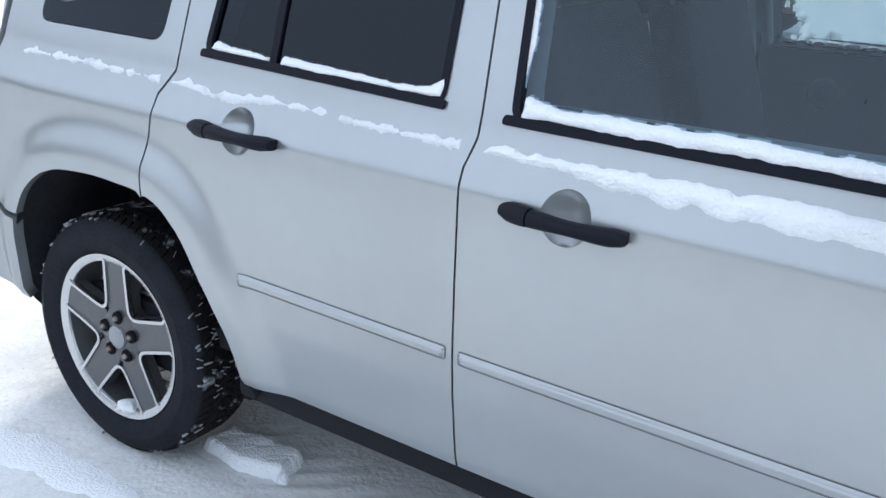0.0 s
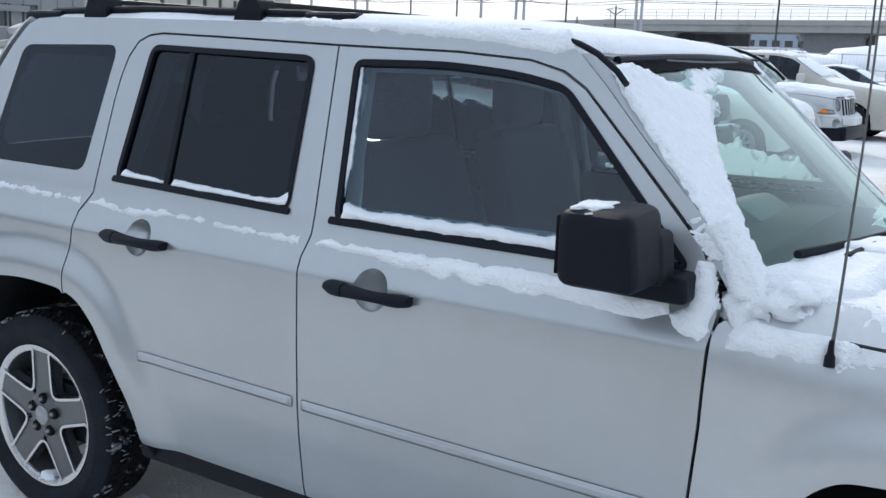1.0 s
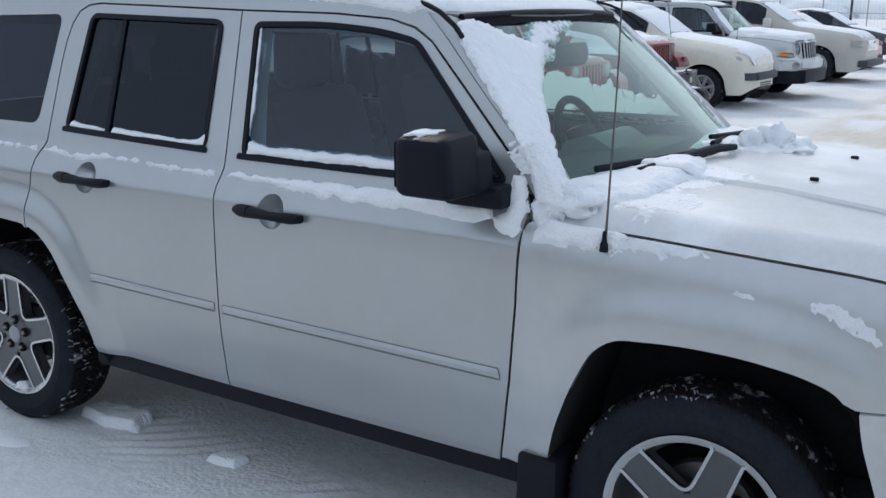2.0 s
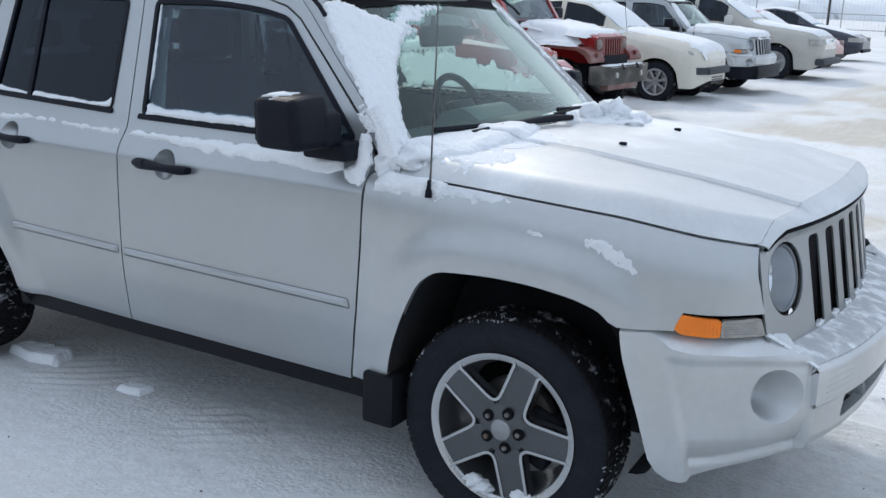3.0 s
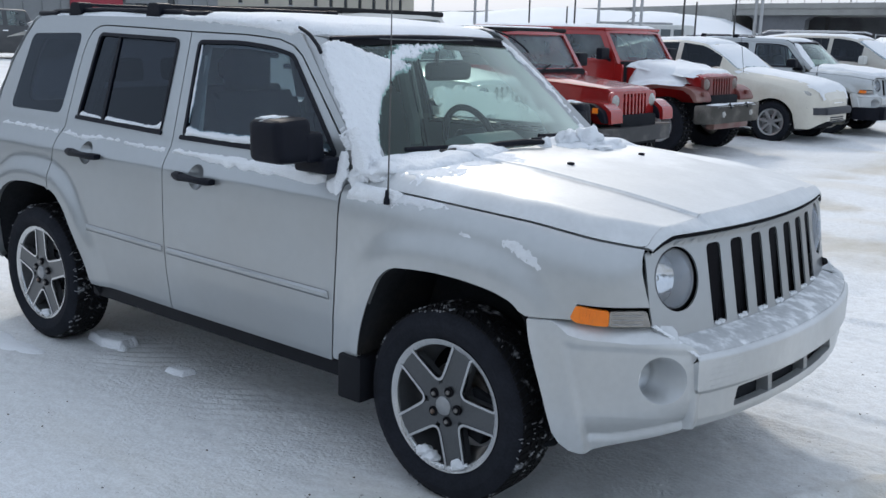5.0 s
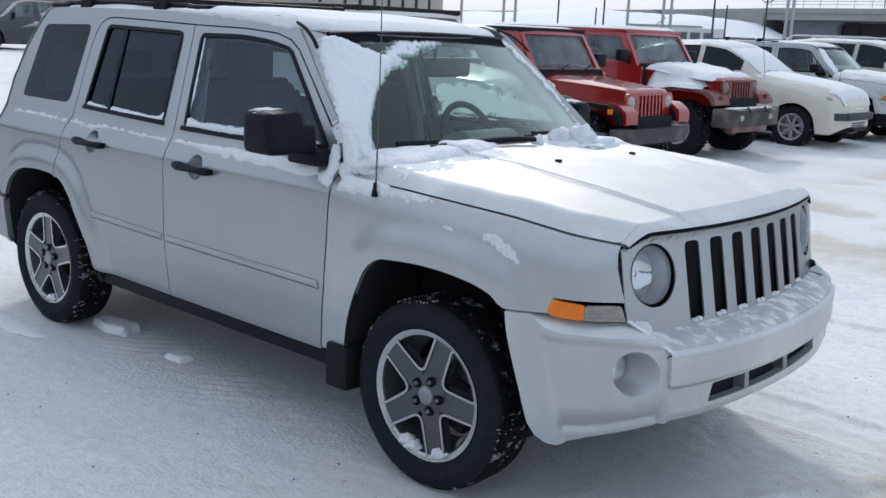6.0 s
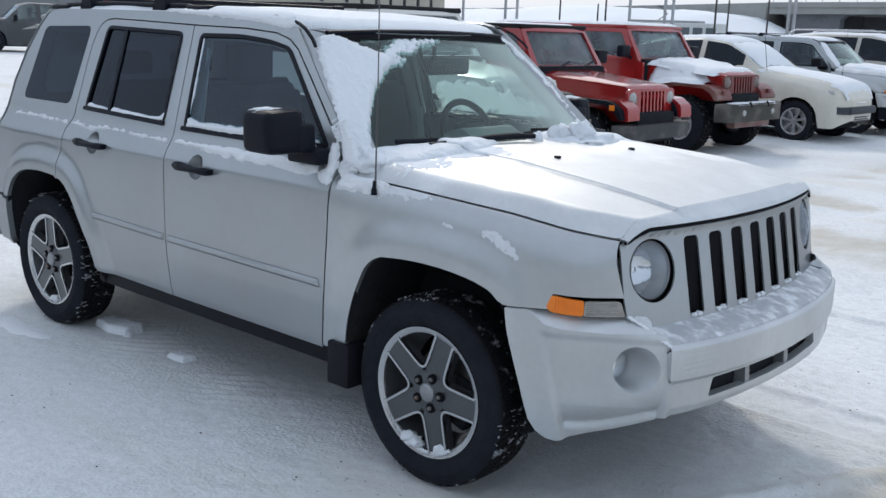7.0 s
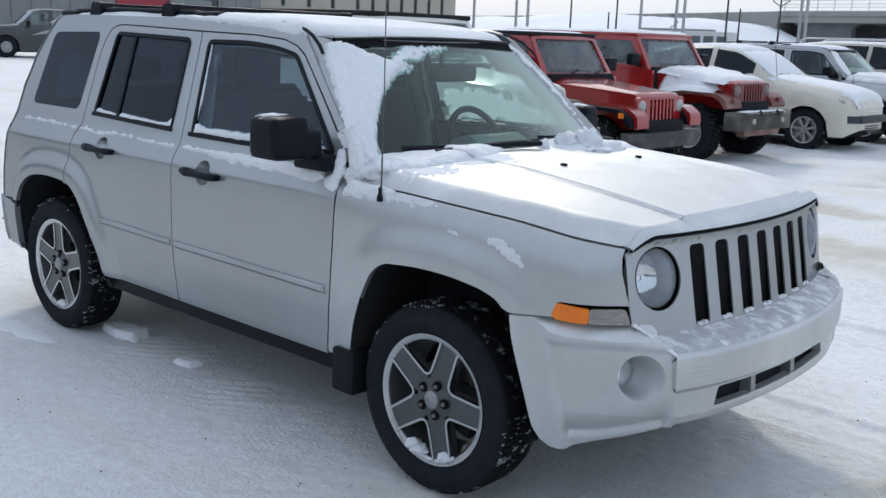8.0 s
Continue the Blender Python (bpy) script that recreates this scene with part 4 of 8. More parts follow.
    lamps = [circle(q * 0.588, 0.866, 0.098, 36) for q in (-1, 1)]
    fascia = lambda y, z: (front_x(y, z), y, z)
    sheet("front_panel", [[(-0.716, 0.79), (-0.712, 0.735), (-0.655, 0.65), (0.655, 0.65), (0.712, 0.735), (0.716, 0.79)] + top] + slots + lamps, fascia, SILVER, car, (1, 0, 0), 0.006, (0.04, 0.03), "silver front panel with seven upright slots")
    bm = bmesh.new()
    tube(bm, [(3.3945 - 0.10 * (abs(y) / 0.71) ** 2, y, lip_z(y) - 0.009) for y in np.linspace(-0.70, 0.70, 29)], 0.0068, 8)
    part("hood_gap", bm, GRILLE_BLACK, car)
    bm = bmesh.new()
    n = 16
    for k in range(n):
        y0, y1 = -0.47 + 0.94 * k / n, -0.47 + 0.94 * (k + 1) / n
        q = [bm.verts.new((float(front_x(np.array(y), np.array(z))) - 0.026, y, z)) for y, z in ((y0, 0.64), (y1, 0.64), (y1, 0.99), (y0, 0.99))]
        bm.faces.new(q)
    part("grille_backing", bm, GRILLE_BLACK, car)
    for c in (np.arange(7) - 3) * 0.1335:
        for k in range(4):
            yk = c - 0.027 + 0.018 * k
            bm = bmesh.new()
            tube(bm, [(float(front_x(np.array(yk), np.array(z))) - 0.020, yk, z) for z in (0.69, 0.83, 0.965)], 0.0035, 5)
            part("grille_bar", bm, GRILLE_BLACK, car)
    for q in (-1, 1):
        c = Vector((float(front_x(np.array(0.588), np.array(0.866))) - 0.010, q * 0.588, 0.866))
        turn = Matrix.Translation(c) @ Matrix.Rotation(radians(q * 11), 4, "Z") @ Matrix.Rotation(radians(-11), 4, "Y") @ Matrix.Rotation(radians(90), 4, "Z")
        lamp = new("headlight")
        lamp.parent = car
        for nm, prof, mt in (("lamp_gap", [(0.0985, -0.03), (0.0985, -0.002), (0.095, -0.004), (0.093, -0.02)], GRILLE_BLACK), ("bezel", [(0.094, -0.03), (0.093, -0.004), (0.090, 0.002), (0.087, -0.004)], GREY_BEZEL), ("shroud", [(0.088, -0.005), (0.086, -0.03), (0.080, -0.066)], SHROUD), ("reflector", [(0.080, -0.066), (0.070, -0.082), (0.054, -0.096), (0.030, -0.106), (0.0, -0.109)], REFLECTOR), ("bulb_cap", [(0.0, -0.066), (0.010, -0.068), (0.013, -0.074), (0.013, -0.106)], CHROME), ("lens", [(0.0, 0.022), (0.03, 0.020), (0.06, 0.012), (0.08, 0.002), (0.089, -0.005)], LENS)):
            bm = bmesh.new()
            lathe(bm, [(r, -yy) for r, yy in prof], 40)
            bmesh.ops.transform(bm, matrix=turn, verts=bm.verts)
            ob = part(nm, bm, mt, lamp)
            if nm == "lens":
                ob.visible_shadow = False
    # bumper: a run of plan points, with a profile from top to bottom
    plan = [(2.985, -0.868), (3.08, -0.864), (3.15, -0.858), (3.19, -0.843), (3.25, -0.800), (3.32, -0.752), (3.40, -0.697), (3.443, -0.660), (3.468, -0.60), (3.488, -0.54), (3.512, -0.44), (3.536, -0.287), (3.551, -0.1), (3.553, 0.0)]
    plan = plan + [(x, -y) for x, y in plan[-2::-1]]
    cum = np.concatenate([[0], np.cumsum([math.dist(plan[i], plan[i + 1]) for i in range(len(plan) - 1)])])
    px, py = np.array([p[0] for p in plan]), np.array([p[1] for p in plan])
    fine = np.linspace(0, cum[-1], 1200)
    soft = lambda v: np.convolve(np.pad(np.interp(fine, cum, v), 7, mode="edge"), np.ones(15) / 15, "valid")
    sx, sy = soft(px), soft(py)
    tx, ty = np.gradient(sx), np.gradient(sy)
    ln = np.hypot(tx, ty)
    nxs, nys = ty / ln, -tx / ln
    total = cum[-1]

    def bump_in(z):
        return np.interp(z, [0.29, 0.315, 0.35, 0.385, 0.425, 0.45, 0.64, 0.675, 0.70, 0.75], [0.092, 0.068, 0.047, 0.028, 0.008, 0.0, 0.0, 0.004, 0.012, 0.03])

    def scoop(u, z):
        """Sunk panel round the fog lamp: a crease beside the wheel, a scooped foot and a lip below it."""
        foot = 0.385 + 0.06 * ease((u - 0.28) / 0.27)
        within = ease((u - (0.108 + 0.30 * (0.69 - z))) / 0.030) * (1 - ease((u - 0.525) / 0.022))
        hollow = np.clip((foot + 0.085 - z) / 0.085, 0, 1) ** 2
        depth = (0.010 + 0.030 * hollow) * (0.62 + 0.38 * ease((z - foot + 0.030) / 0.030)) * (1 - ease((z - 0.655) / 0.03))
        return within * depth + 0.009 * ease((u - 0.545) / 0.02) * (1 - ease((z - 0.537) / 0.006))

    def bumper(u, z):
        uu = np.clip(u, 0, total)
        inw = bump_in(z) * np.interp(np.minimum(uu, total - uu), [0, 0.16, 0.30, 0.5], [0.15, 0.2, 0.7, 1.0]) + scoop(np.minimum(uu, total - uu), z)
        ex = np.interp(uu, fine, sx)
        d, ins = seg_dist(ex, z, ARCH_F)
        inw = inw - 0.018 * (1 - ease((np.where(ins, 0, d) - 0.03) / 0.11)) * ease((z - 0.28) / 0.1) * (1 - ease((np.minimum(uu, total - uu) - 0.04) / 0.13))
        return np.interp(uu, fine, sx) - np.interp(uu, fine, nxs) * inw, np.interp(uu, fine, sy) - np.interp(uu, fine, nys) * inw, z + 0 * u

    mid = total / 2
    u_step = float(np.interp(-0.645, sy[:600], fine[:600]))
    topz = lambda u: np.interp(min(u, total - u), [0, 0.08, 0.11, 0.135, 0.20, 0.34, 0.48, u_step - 0.03, u_step, u_step + 0.02, mid], [0.728, 0.736, 0.722, 0.702, 0.694, 0.688, 0.696, 0.694, 0.676, 0.652, 0.652])
    botz = lambda u: np.interp(min(u, total - u), [0, 0.10, 0.2, 0.25, 0.385, 0.48, 0.56, mid], [0.42, 0.345, 0.322, 0.328, 0.366, 0.40, 0.428, 0.442])
    arch_edge = [(0.0, 0.728), (0.010, 0.69), (0.020, 0.65), (0.037, 0.60), (0.075, 0.49), (0.105, 0.385), (0.128, 0.349)]
    us = np.linspace(0.0, total, 121)
    low = [u for u in us if 0.15 < u < total - 0.15]
    outline = arch_edge + [(u, botz(u)) for u in low] + [(total - u, z) for u, z in arch_edge[::-1]] + [(u, topz(u)) for u in us[-2:0:-1]]
    uf = 0.435
    fogs = [circle(u, 0.577, 0.075, 36) for u in (uf, total - uf)]
    slots = [rounded([(mid - 0.470, 0.466), (mid - 0.455, 0.528), (mid + 0.300, 0.528), (mid + 0.330, 0.480)], 0.010, 3)]
    sheet("front_bumper", [outline] + fogs + slots, bumper, DUSTED_SILVER, car, (1, 0, 0), 0.03, (0.009, 0.009), "silver front bumper with round fog lamp recesses")
    for y in (-0.245, 0.036):
        bm = bmesh.new()
        prism(bm, [(3.56 - 0.20 * y * y - dx, z) for dx, z in ((0.028, 0.535), (0.022, 0.46), (0.10, 0.46), (0.10, 0.535))], y - 0.016, y + 0.016)
        part("slot_fin", bm, SILVER, car, smooth=0)
    # proud pad across the middle
    pad_x = lambda y, z: 3.566 - 0.20 * y ** 2 - 0.12 * y ** 4 - 0.03 * np.clip((z - 0.648) / 0.02, 0, 1) ** 2 - 0.012 * np.clip((0.553 - z) / 0.012, 0, 1) ** 2
    sheet("bumper_pad", [rounded([(-0.650, 0.541), (-0.656, 0.662), (0.656, 0.662), (0.650, 0.541)], 0.010)], lambda y, z: (pad_x(y, z), y, z), DUSTED_SILVER, car, (1, 0, 0), 0.06, (0.03, 0.006), "silver pad across the bumper")
    for k in range(5):
        for q in (-1, 1):
            sheet("pad_rib", [[(q * 0.605, 0.560 + 0.018 * k), (q * 0.605, 0.563 + 0.018 * k), (q * 0.475, 0.565 + 0.018 * k), (q * 0.475, 0.562 + 0.018 * k)]], lambda y, z: (pad_x(y, z) + 0.0012, y, z), DUSTED_SILVER, car, (1, 0, 0), 0.003, (0.05, 0.05))
    sheet("pad_shelf", [rounded([(-0.652, 0.0), (-0.640, 1.0), (0.640, 1.0), (0.652, 0.0)], 0.01)], ledge, FROST_DUST, car, (0, 0, 1), 0.0, (0.03, 0.1))
    # shelf on top of the bumper back to the front panel
    bm = bmesh.new()
    rows = []
    for u in us:
        z = float(topz(u))
        x, y, _ = bumper(np.array([u]), np.array([z]))
        x, y = float(x[0]), float(y[0])
        by = y if abs(y) < 0.66 else y - 0.042 * float(np.interp(u, fine, nys))
        bx = float(front_x(np.array(by), np.array(0.70))) - 0.01 if abs(by) < 0.64 else x - 0.042 * float(np.interp(u, fine, nxs))
        bz = 0.738 if abs(y) > 0.69 else (0.66 + 0.08 * max(0.0, (abs(y) - 0.645) / 0.045) if abs(y) > 0.645 else 0.655)
        rows.append([bm.verts.new((x, y, z)), bm.verts.new((0.6 * x + 0.4 * bx, 0.6 * y + 0.4 * by, max(z, 0.62 * z + 0.38 * bz) + 0.003)), bm.verts.new((bx, by, max(bz, z)))])
    for a, b in zip(rows, rows[1:]):
        for i in range(2):
            bm.faces.new((a[i], a[i + 1], b[i + 1], b[i]))
    part("bumper_shelf", bm, FROSTED_SILVER, car, smooth=50)
    for u in (uf, total - uf):
        x, y, z = (float(v[0]) for v in bumper(np.array([u]), np.array([0.577])))
        bm = bmesh.new()
        q = 1 if y > 0 else -1
        rings = []
        for f in np.linspace(0, 1, 7):
            ring = []
            for k in range(36):
                a = k * math.pi / 18
                o = np.array([float(v[0]) for v in bumper(np.array([u + 0.0752 * math.cos(a)]), np.array([0.577 + 0.0752 * math.sin(a)]))])
                i = np.array([x - 0.075, y - q * 0.012 + 0.050 * math.cos(a), 0.577 + 0.050 * math.sin(a)])
                p = o * (1 - f) + i * f
                p[0] += 0.010 * math.sin(math.pi * f)
                ring.append(bm.verts.new(p))
            rings.append(ring)
        for r0, r1 in zip(rings, rings[1:]):
            for k in range(36):
                bm.faces.new((r0[k], r0[(k + 1) % 36], r1[(k + 1) % 36], r1[k]))
        recess = part("fog_lamp_recess", bm, DUSTED_SILVER, car)
        bm = bmesh.new()
        lathe(bm, [(0.052, 0.002), (0.046, -0.004), (0.030, -0.010), (0.0, -0.013)], 28)
        bmesh.ops.transform(bm, matrix=Matrix.Translation((x - 0.074, y - q * 0.012, 0.577)) @ Matrix.Rotation(radians(90), 4, "Z"), verts=bm.verts)
        part("fog_lamp", bm, REFLECTOR, recess, "clear round fog lamp")
    sheet("lower_grille_backing", [[(-0.56, 0.43), (-0.56, 0.56), (0.56, 0.56), (0.56, 0.43)]], lambda y, z: (pad_x(y, z) - 0.055, y, z), DARK, car, (1, 0, 0), 0, (0.06, 0.05))
    # roof, windscreen, tail
    ry = lambda x: np.interp(x, [-0.8, -0.5, 1.5, 1.72, 1.80], [0.58, 0.612, 0.618, 0.60, 0.57])
    rx = np.linspace(-0.42, 1.70, 26)
    fr = [(1.832 - 0.06 * (y / 0.56) ** 2, y) for y in np.linspace(-0.55, 0.55, 13)]
    sheet("roof", [[(x, -float(ry(x))) for x in rx] + fr + [(x, float(ry(x))) for x in rx[::-1]]], roof, SILVER, car, (0, 0, 1), 0.02, (0.08, 0.04))
    ws = sheet("windscreen", [[(-0.685, 0.02), (-0.55, 1.0), (0.55, 1.0), (0.685, 0.02), (0.4, -0.02), (0, -0.03), (-0.4, -0.02)]], screen, GLASS, car, (1, 0, 1), 0, (0.06, 0.08))
    ws.visible_shadow = False
    sheet("windscreen_band", [rounded([(-0.56, 1.0), (-0.566, 0.935), (0, 0.955), (0.566, 0.935), (0.56, 1.0)], 0.01)], lambda y, v: tuple(c + d for c, d in zip(screen(y, v), (0.003, 0, 0.003))), GRILLE_BLACK, car, (1, 0, 1), 0, (0.06, 0.05))
    for q in (-1, 1):
        bm = bmesh.new()
        line = [(1.68, 1.586), (1.735, 1.572), (1.78, 1.553), (1.835, 1.516), (1.862, 1.489)]
        tube(bm, [(x, q * (float(half_width(np.array(x), np.array(z))) - 0.006), z) for x, z in line], 0.0075 if q < 0 else 0.005, 8)
        part("windscreen_seal", bm, BLACK_PLASTIC, car)
    bm = bmesh.new()
    line = [screen(np.array(y), np.array(1.0)) for y in np.linspace(-0.55, 0.55, 21)]
    tube(bm, [(float(a) - 0.002, float(b), float(c) + 0.006) for a, b, c in line], 0.011, 8)
    part("windscreen_top_seal", bm, BLACK_PLASTIC, car)
    bm = bmesh.new()
    box(bm, 2.10, 2.46, -0.70, 0.70, 1.03, 1.10, 0.02)
    part("cowl", bm, BLACK_PLASTIC, car)
    tail_x = lambda z: np.interp(z, [0.36, 0.62, 0.77, 0.93, 1.01, 1.09, 1.22, 1.373, 1.508, 1.575, 1.60], [-0.575, -0.565, -0.548, -0.505, -0.475, -0.445, -0.432, -0.378, -0.29, -0.235, -0.20])

    def tail(y, z):
        wq = half_width(tail_x(z), z)
        return tail_x(z) - 0.29 * np.sqrt(np.clip(1 - (np.abs(y) / wq) ** 2, 0, 1)), y, z
    tw = [(float(half_width(np.array(float(tail_x(z))), np.array(z))) - 0.004, z) for z in (0.62, 0.77, 0.93, 1.01, 1.09, 1.22, 1.373, 1.508, 1.575, 1.60)]
    back_glass = rounded([(-0.50, 1.14), (-0.46, 1.50), (0.46, 1.50), (0.50, 1.14)], 0.05)
    sheet("tailgate", [[(-w_, z) for w_, z in tw] + [(w_, z) for w_, z in tw[::-1]], back_glass], tail, SILVER, car, (-1, 0, 0), 0.02, (0.05, 0.05))
    sheet("back_window", [inset(back_glass, -0.004)], lambda y, z: tuple(c + d for c, d in zip(tail(y, z), (0.006, 0, 0))), DARK_GLASS, car, (-1, 0, 0), 0, (0.1, 0.1)).visible_shadow = False
    bw = float(half_width(np.array(-0.57), np.array(0.5))) - 0.004
    sheet("rear_bumper", [[(-bw + 0.02, 0.36), (-bw, 0.614), (bw, 0.614), (bw - 0.02, 0.36)]], lambda y, z: tuple(c + d for c, d in zip(tail(y, z), (-0.03, 0, 0))), SILVER, car, (-1, 0, 0), 0.03, (0.05, 0.06))
    bm = bmesh.new()
    box(bm, -0.6, 3.1, -0.52, 0.52, 0.28, 0.42, 0.03)
    box(bm, -0.55, 2.2, -0.78, 0.78, 0.39, 0.44)
    part("underbody", bm, DARK, car)
    bm = bmesh.new()
    box(bm, 2.2, 2.24, -0.76, 0.76, 0.40, 1.04)
    part("firewall", bm, DARK, car)
    return car


suv = build_car()


# ---- what lies on and in the silver car ----
def snow_patch(name, outline, shape, out, thick, edge, label, step=0.012, rag=0.02, seed=0, freq=30.0, lump=0.4, category="snow", gaps=0.0, mat=None):
    """Snow lying on a surface, with a ragged rim; the outline is in the surface's own coordinates."""
    us, vs = [p[0] for p in outline], [p[1] for p in outline]
    su, sv = step if isinstance(step, tuple) else (step, step)
    gu, gv = np.arange(min(us) - 2 * su, max(us) + 3 * su, su), np.arange(min(vs) - 2 * sv, max(vs) + 3 * sv, sv)
    U, V = np.meshgrid(gu, gv)
    k = sv / su
    d, inside = seg_dist(U * k, V, [(a * k, b) for a, b in outline])
    sd = np.where(inside, d, -d)
    n1 = rough_noise(U * k, V, freq, 3, seed)
    n2 = rough_noise(U * k, V, freq * 0.35, 3, seed + 7)
    q = sd + rag * (n1 - 0.5) * 2 - gaps * np.clip(n2 - 0.5, 0, 1)
    h = thick * np.sqrt(np.clip(q / edge, 0, 1)) * (1 + lump * (n2 - 0.5) * 2 + 0.25 * lump * (n1 - 0.5)) + 0.9 * np.clip(q, -0.012, 0) - 0.0008
    p = np.stack(shape(U, V), -1)
    e = 2e-3
    du = np.stack(shape(U + e, V), -1) - np.stack(shape(U - e, V), -1)
    dv = np.stack(shape(U, V + e), -1) - np.stack(shape(U, V - e), -1)
    nrm = np.cross(du, dv)
    nrm /= np.linalg.norm(nrm, axis=-1)[..., None] + 1e-12
    if (nrm.reshape(-1, 3) @ np.array(out)).mean() < 0:
        nrm = -nrm
    p = p + nrm * h[..., None]
    i = np.arange(U.size).reshape(U.shape)
    keep = q > -0.6 * max(su, sv)
    cell = keep[:-1, :-1] | keep[1:, :-1] | keep[:-1, 1:] | keep[1:, 1:]
    f = np.stack([i[:-1, :-1], i[:-1, 1:], i[1:, 1:], i[1:, :-1]], -1)[cell]
    used, inv = np.unique(f, return_inverse=True)
    me = bpy.data.meshes.new(name)
    me.from_pydata(p.reshape(-1, 3)[used].tolist(), [], inv.reshape(-1, 4).tolist())
    ob = finish(name, me, mat or SNOW, None, "", 180)
    return tagged(ob, label, category, kind="stuff")


def lumps(name, centres, label, seed=0):
    """Broken lumps of snow heaped together."""
    rng = random.Random(seed)
    bm = bmesh.new()
    for c, r in centres:
        v = bmesh.ops.create_icosphere(bm, subdivisions=3, radius=1)["verts"]
        off = Vector((rng.random() * 9, rng.random() * 9, rng.random() * 9))
        for q in v:
            k = 1 + 0.5 * noise.noise(q.co * 1.6 + off) + 0.22 * noise.noise(q.co * 4.5 + off)
            q.co = Vector(c) + Vector((q.co.x * r[0], q.co.y * r[1], q.co.z * r[2])) * k
    ob = part(name, bm, SNOW, None, "", 180)
    return tagged(ob, label, "snow", kind="stuff")


R = side(-1)
snow_patch("roof_snow", [(0.85, 1.603), (1.2, 1.588), (1.45, 1.573), (1.60, 1.562), (1.68, 1.550), (1.725, 1.565), (1.70, 1.60), (1.2, 1.612), (0.85, 1.612)], R, (0, -1, 1), 0.012, 0.014, "snow creeping over the roof edge above the door", 0.004, 0.006, 210, 32)
snow_patch("roof_snow", [(-0.22, -0.60), (0.2, -0.622), (1.0, -0.622), (1.3, -0.622), (1.62, -0.612), (1.70, -0.598), (1.768, -0.52), (1.80, -0.25), (1.808, 0.0), (1.80, 0.25), (1.768, 0.52), (1.70, 0.60), (1.6, 0.61), (-0.30, 0.58)], roof, (0, 0, 1), 0.026, 0.07, "thin layer of fresh snow lying on the car roof", 0.010, 0.002, 3, 7)
snow_patch("windscreen_snow", [(-0.535, 0.985), (-0.61, 0.975), (-0.657, 0.846), (-0.674, 0.748), (-0.695, 0.63), (-0.716, 0.51), (-0.738, 0.39), (-0.757, 0.32), (-0.780, 0.207), (-0.792, 0.10), (-0.775, -0.06), (-0.70, -0.01), (-0.692, 0.06), (-0.652, 0.20), (-0.592, 0.36), (-0.507, 0.53), (-0.408, 0.66), (-0.272, 0.79), (-0.36, 0.815), (-0.437, 0.88), (-0.489, 0.95)], screen, (1, 0, 1), 0.022, 0.03, "snow clinging to the windscreen beside the wiped fan", (0.004, 0.008), 0.016, 5, 60, 0.22)
snow_patch("windscreen_snow", [(-0.38, 0.76), (-0.31, 0.875), (-0.2, 0.95), (0.05, 0.945), (-0.09, 0.895), (-0.16, 0.85), (-0.25, 0.78), (-0.33, 0.70)], screen, (1, 0, 1), 0.006, 0.03, "thin crumbs of snow at the top of the windscreen", (0.003, 0.006), 0.05, 8, 46, gaps=0.2)
snow_patch("windscreen_snow", [(0.56, 1.0), (0.545, 0.98), (0.60, 0.72), (0.655, 0.42), (0.68, 0.15), (0.62, 0.04), (0.74, 0.0), (0.735, 0.28), (0.705, 0.55), (0.66, 0.76), (0.62, 0.95), (0.60, 1.0)], screen, (1, 0, 1), 0.010, 0.02, "snow along the far edge of the windscreen", (0.004, 0.008), 0.022, 15, 50, gaps=0.16)
snow_patch("bonnet_snow", [(2.16, -0.74), (2.20, -0.62), (2.24, -0.48), (2.31, -0.32), (2.37, -0.20), (2.41, -0.22), (2.45, -0.34), (2.475, -0.43), (2.44, -0.50), (2.425, -0.60), (2.41, -0.68), (2.34, -0.755)], hood, (0, 0, 1), 0.024, 0.05, "snow heaped at the foot of the windscreen on the bonnet", 0.006, 0.014, 12, 34, 0.35)
snow_patch("bonnet_snow", [(2.28, -0.785), (2.46, -0.785), (2.56, -0.70), (2.52, -0.58), (2.54, -0.48), (2.62, -0.38), (2.50, -0.25), (2.42, -0.30), (2.40, -0.60)], hood, (0, 0, 1), 0.0025, 0.03, "thin powder of snow spread over the bonnet", 0.0035, 0.034, 14, 60, 0.5, gaps=0.20)
snow_patch("bonnet_snow", [(2.30, 0.05), (2.26, 0.35), (2.22, 0.60), (2.40, 0.70), (2.56, 0.55), (2.60, 0.25), (2.50, 0.08)], hood, (0, 0, 1), 0.020, 0.07, "thin snow under the far wiper on the bonnet", 0.010, 0.03, 22, 26, 0.6)
lumps("snow_heap", [((2.44, 0.16, 1.15), (0.04, 0.06, 0.05)), ((2.49, 0.24, 1.15), (0.06, 0.06, 0.065)), ((2.54, 0.30, 1.135), (0.07, 0.10, 0.03)), ((2.42, 0.02, 1.14), (0.025, 0.03, 0.035)), ((2.46, 0.33, 1.13), (0.05, 0.05, 0.035)), ((2.57, 0.20, 1.13), (0.06, 0.07, 0.016))], "broken heap of snow pushed up by the wiper", 4)
snow_patch("pillar_snow", [(2.085, 1.222), (2.14, 1.165), (2.165, 1.09), (2.25, 1.055), (2.22, 1.14), (2.13, 1.24)], R, (0, -1, 0), 0.012, 0.012, "snow stuck at the foot of the windscreen pillar", 0.004, 0.010, 35, 50)
lumps("snow_heap", [((2.20, -0.775, 1.06), (0.06, 0.06, 0.045)), ((2.26, -0.74, 1.085), (0.07, 0.09, 0.04))], "snow filling the corner below the windscreen pillar", 9)
F = fender(-1)
